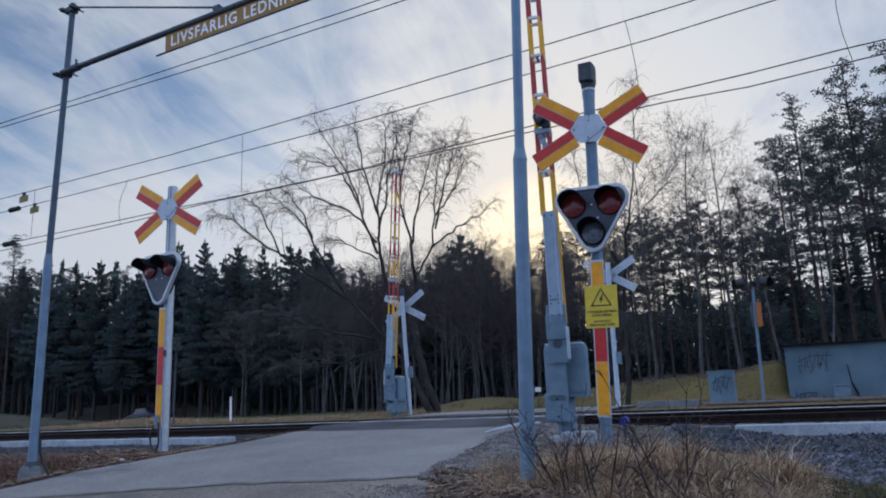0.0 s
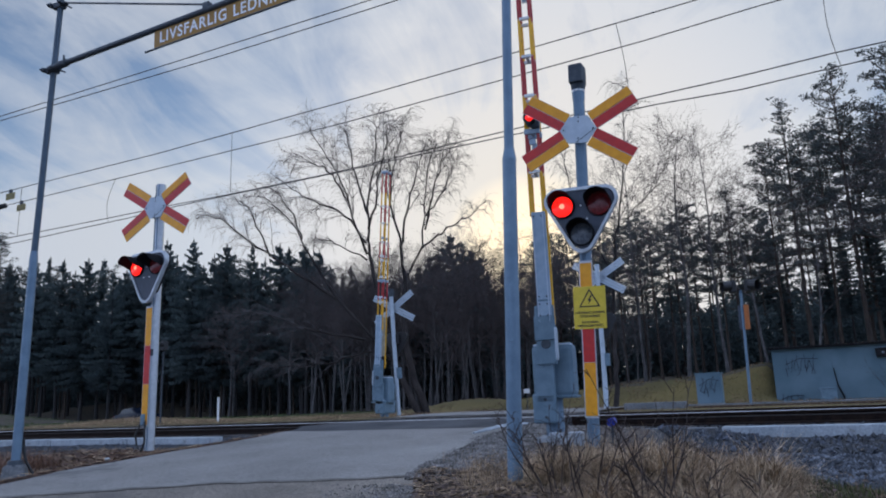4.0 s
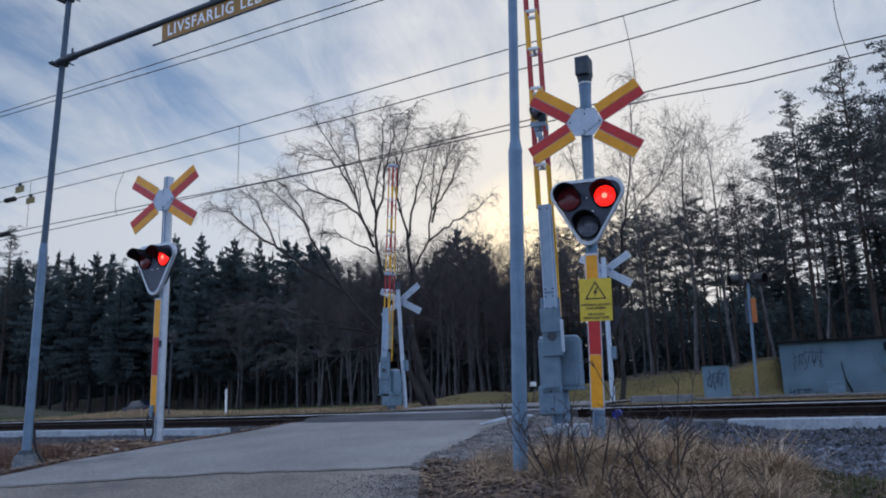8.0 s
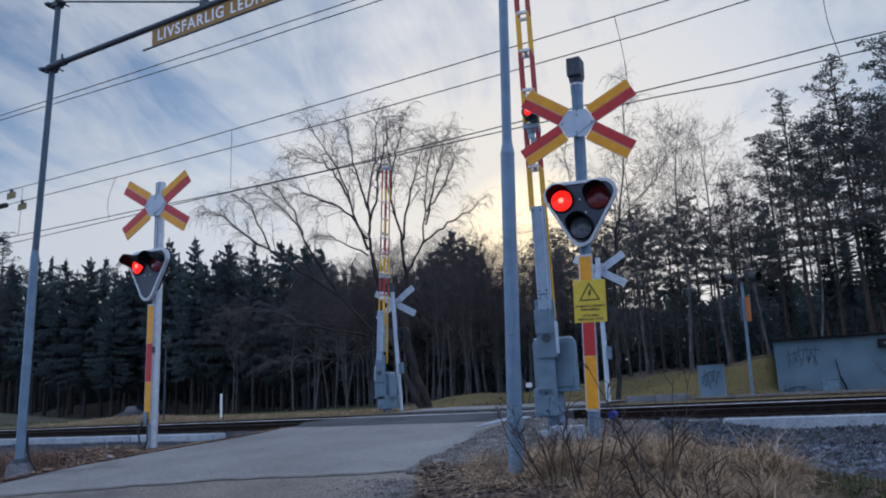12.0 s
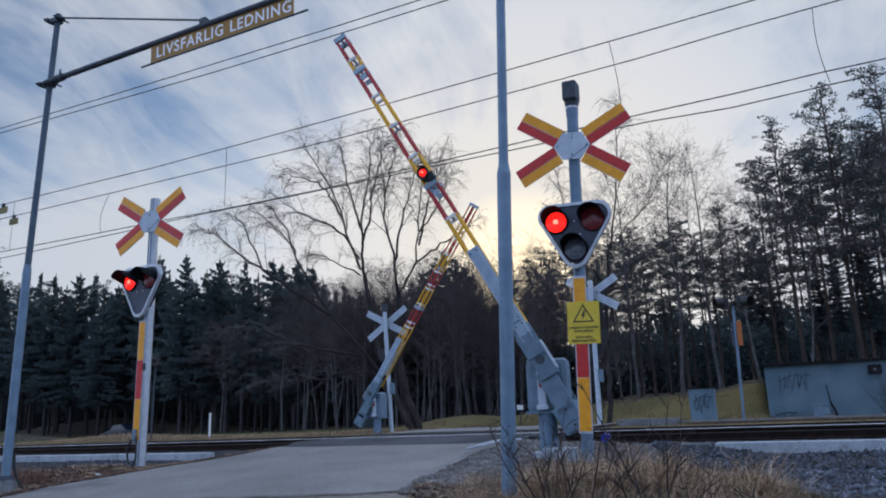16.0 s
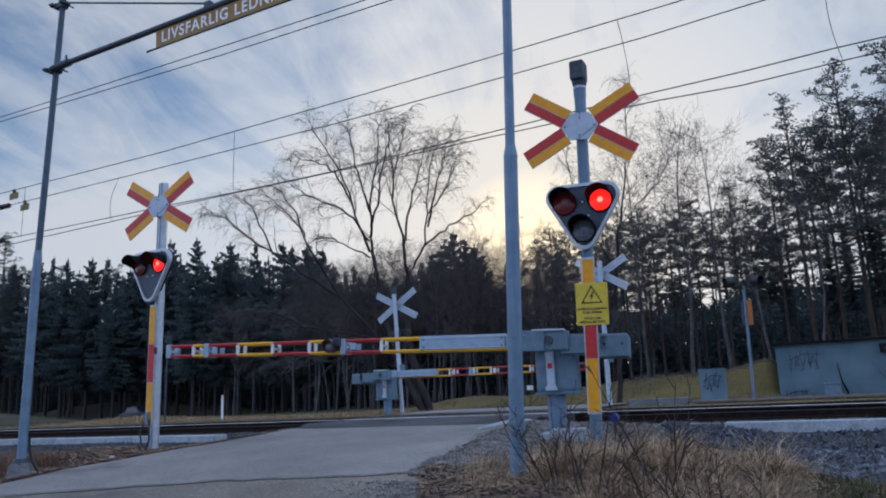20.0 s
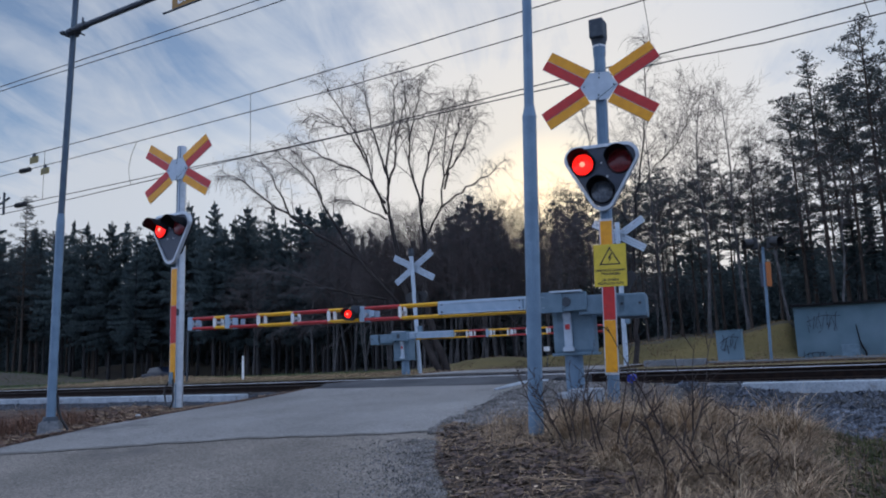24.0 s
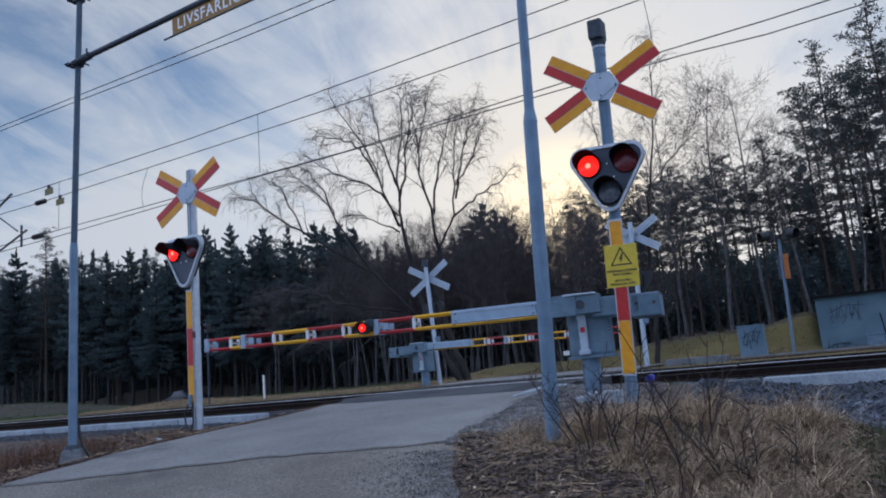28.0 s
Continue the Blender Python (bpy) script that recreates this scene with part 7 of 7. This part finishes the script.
def light_gravel(r3):
    y = r3.uniform(2.4, 6.5)
    x = curve(GRAVEL_EDGE, y) + 4.5 * r3.random() ** 1.3
    return x, y, land(x, y)


stones("ballast_stones", 8500, dark_bank, 0.024, 0.058, "loose dark crushed stone beside the track", 31, mat=STONE_DARK)
stones("bright_stones", 1100, dark_bank, 0.016, 0.036, "paler broken stones in the dark stone bank", 52)
stones("gravel_stones", 15000, light_gravel, 0.010, 0.028, "finer grey gravel below the dark stone bank", 38)


def left_gravel(r3):
    x, y = r3.uniform(-22, -6.9), 8.6 - abs(r3.gauss(0, 0.55))
    return x, y, land(x, y)


stones("ballast_stones_beside_road", 6000, left_gravel, 0.014, 0.036, "loose dark crushed stone below the edging", 32, mat=STONE_DARK)


def bed(r3):
    x, y = r3.uniform(-26, 6), r3.uniform(8.9, 13.0)
    if -7.1 < x < -2.5:
        x = -7.2 - r3.uniform(0, 5)
    return x, y, 0.06


stones("track_ballast", 9000, bed, 0.02, 0.045, "dark stones between the sleepers", 33, mat=STONE_DARK)
def grit(r3):
    y = r3.uniform(0.8, 4.2)
    x = curve(ROAD_R, y) - abs(r3.gauss(0, 0.45)) + 0.1
    return x, y, road_z(y) + 0.004


def shoulder(r3):
    y = r3.uniform(4.4, 8.5)
    x = curve(ROAD_R, y) - 0.10 + abs(r3.gauss(0, 0.38 + 0.14 * (y - 5.0)))
    return x, y, land(x, y)


stones("shoulder_gravel", 10000, shoulder, 0.005, 0.015, "grey-brown gravel on the road shoulder", 36, mat=SHOULDER_GRIT)
def clods(r3):
    x, y = bare_verge(r3)
    return x, y, land(x, y)


tagged(stones("soil_clods", 2200, clods, 0.005, 0.018, "dark crumbly soil on the bare verge", 46), category="soil").data.materials[0] = SOIL
stones("road_grit", 2500, grit, 0.002, 0.006, "fine loose grit at the road edge", 34)


def loose_edge(r3):
    y = r3.uniform(0.4, 4.2)
    x = curve(ROAD_R, y) - abs(r3.gauss(0, 0.28)) + 0.06
    return x, y, road_z(y) + 0.003


stones("edge_gravel", 7000, loose_edge, 0.003, 0.009, "grey loose gravel along the worn road edge", 35, mat=SHOULDER_GRIT)


# ---- bare bush on the verge ----
def bush(base, seed, count, tall, label, wide=0.85):
    """Stiff stems that fan out of one root, with short side shoots."""
    r4 = random.Random(seed)
    t = empty("bare_bush", pose(*base), label, "bush")
    for k in range(count):
        a = r4.uniform(0, 6.283)
        out = r4.uniform(0.05, wide)
        d = Vector((math.cos(a) * out, math.sin(a) * out * 0.7, 1.0)).normalized()
        length, n = tall * r4.uniform(0.6, 1.15), 7
        pts = [Vector((0.06 * math.cos(a), 0.06 * math.sin(a), -0.03))]
        for j in range(n):
            d = (d + Vector((r4.uniform(-0.14, 0.14), r4.uniform(-0.14, 0.14), r4.uniform(-0.05, 0.05)))).normalized()
            pts.append(pts[-1] + d * length / n)
        r0 = r4.uniform(0.0034, 0.0058) * (tall / 0.5) ** 0.5
        tubes = [(pts, [r0 * (1 - 0.7 * j / n) for j in range(n + 1)])]
        for m in range(r4.randint(5, 10)):
            u = r4.uniform(0.25, 0.98) * n
            i = min(n - 1, int(u))
            p = pts[i].lerp(pts[i + 1], u - i)
            s = (pts[i + 1] - pts[i]).normalized() * 0.5 + Vector((r4.uniform(-1, 1), r4.uniform(-1, 1), r4.uniform(-0.2, 0.5)))
            s = s.normalized() * tall * r4.uniform(0.07, 0.30)
            q = p + s * 0.5 + Vector((0, 0, 0.02 * tall))
            tubes.append(([p, q, p + s], [0.0028, 0.0022, 0.0013]))
            if r4.random() < 0.5:
                w = Vector((r4.uniform(-1, 1), r4.uniform(-1, 1), r4.uniform(-0.3, 0.8))).normalized() * tall * r4.uniform(0.05, 0.12)
                tubes.append(([q, q + w], [0.0018, 0.0011]))
        v, f = tube_mesh(tubes, 4)
        raw("stem", v, f, TWIG, t)
    return t


for bx, by, sd, ct, tl in ((-0.72, 3.75, 71, 7, 0.66), (-0.45, 3.45, 72, 6, 0.60), (-0.05, 3.2, 73, 5, 0.52), (-0.95, 4.2, 74, 5, 0.55), (0.25, 2.9, 75, 5, 0.48), (-0.10, 3.9, 76, 4, 0.84), (0.05, 2.45, 77, 4, 0.42), (0.42, 2.9, 79, 3, 0.42)):
    bush((bx, by, land(bx, by)), sd, ct, tl, "dark leafless thorny bush in the dry grass", 1.1)
bush((2.80, 26.5, land(2.80, 26.5)), 82, 24, 1.35, "dark leafless shrub before the shed")
bush((-6.9, 19.5, land(-6.9, 19.5)), 81, 8, 1.6, "pale leafless shrub beside the far road")


# ---- what moves ----
def blink_rows(at, spans):
    """The lamp insert turns its lit side out during the spans."""
    out = [(0.0, pose(*at))]
    for a, b in spans:
        for t, ang in ((a - 0.067, 0), (a - 0.033, 70), (a, 140), (a + 0.033, 180), (b - 0.067, 180), (b - 0.033, 250), (b, 320), (b + 0.033, 360)):
            out.append((round(t, 3), pose(*at, 0, 0, ang)))
    out.append((28.0, pose(*at, 0, 0, 180) if spans[-1][1] > 28 else pose(*at)))
    return [r for r in out if r[0] <= 28.0]


def motions():
    first, period, half = 1.45, 0.75, 0.375
    n = 36
    left = [(first + period * k, first + period * k + half + 0.02) for k in range(n)]
    right = [(a + half, a + period) for a, b in left]
    for lamps in (lamps_right, lamps_left):
        walk(lamps["left"], blink_rows(lamps["left"]["at"], left))
        walk(lamps["right"], blink_rows(lamps["right"]["at"], [s for s in right if s[0] < 27.9]))
        if "low" in lamps:
            walk(lamps["low"], blink_rows(lamps["low"]["at"], [(0.3, 0.95)]))
    walk(boom_lens_near, blink_rows(boom_lens_near["at"], left))
    swing = [(0, 89.8), (6, 89.8), (12.5, 89.8), (13.6, 89.3), (14.0, 87.2), (14.5, 82.1), (15, 76.0), (15.5, 69.1), (16, 61.3), (16.5, 53), (17, 44.5), (17.5, 36), (18, 27.6), (18.5, 19.9), (19, 12.7), (19.5, 6.2), (20, 2.0), (20.4, 0.5), (21, 0.35), (28, 0.35)]
    walk(boom_near, [(t, pose(*NEAR_PIVOT, 0, a, 0)) for t, a in swing])
    far_swing = [(0, 86.5), (6, 86.5), (12.5, 86.5), (13.5, 85.8), (14.0, 83.2), (14.5, 78.8), (15, 71.2), (15.5, 63.6), (16, 55.9), (16.5, 47.6), (17, 39.2), (17.5, 31), (18, 22.9), (18.5, 15.2), (19, 8), (19.5, 2), (20, -0.9), (20.5, -1.0), (28, -1.0)]
    walk(boom_far, [(t, pose(*NEAR_PIVOT, 0, a, 0)) for t, a in far_swing])


motions()
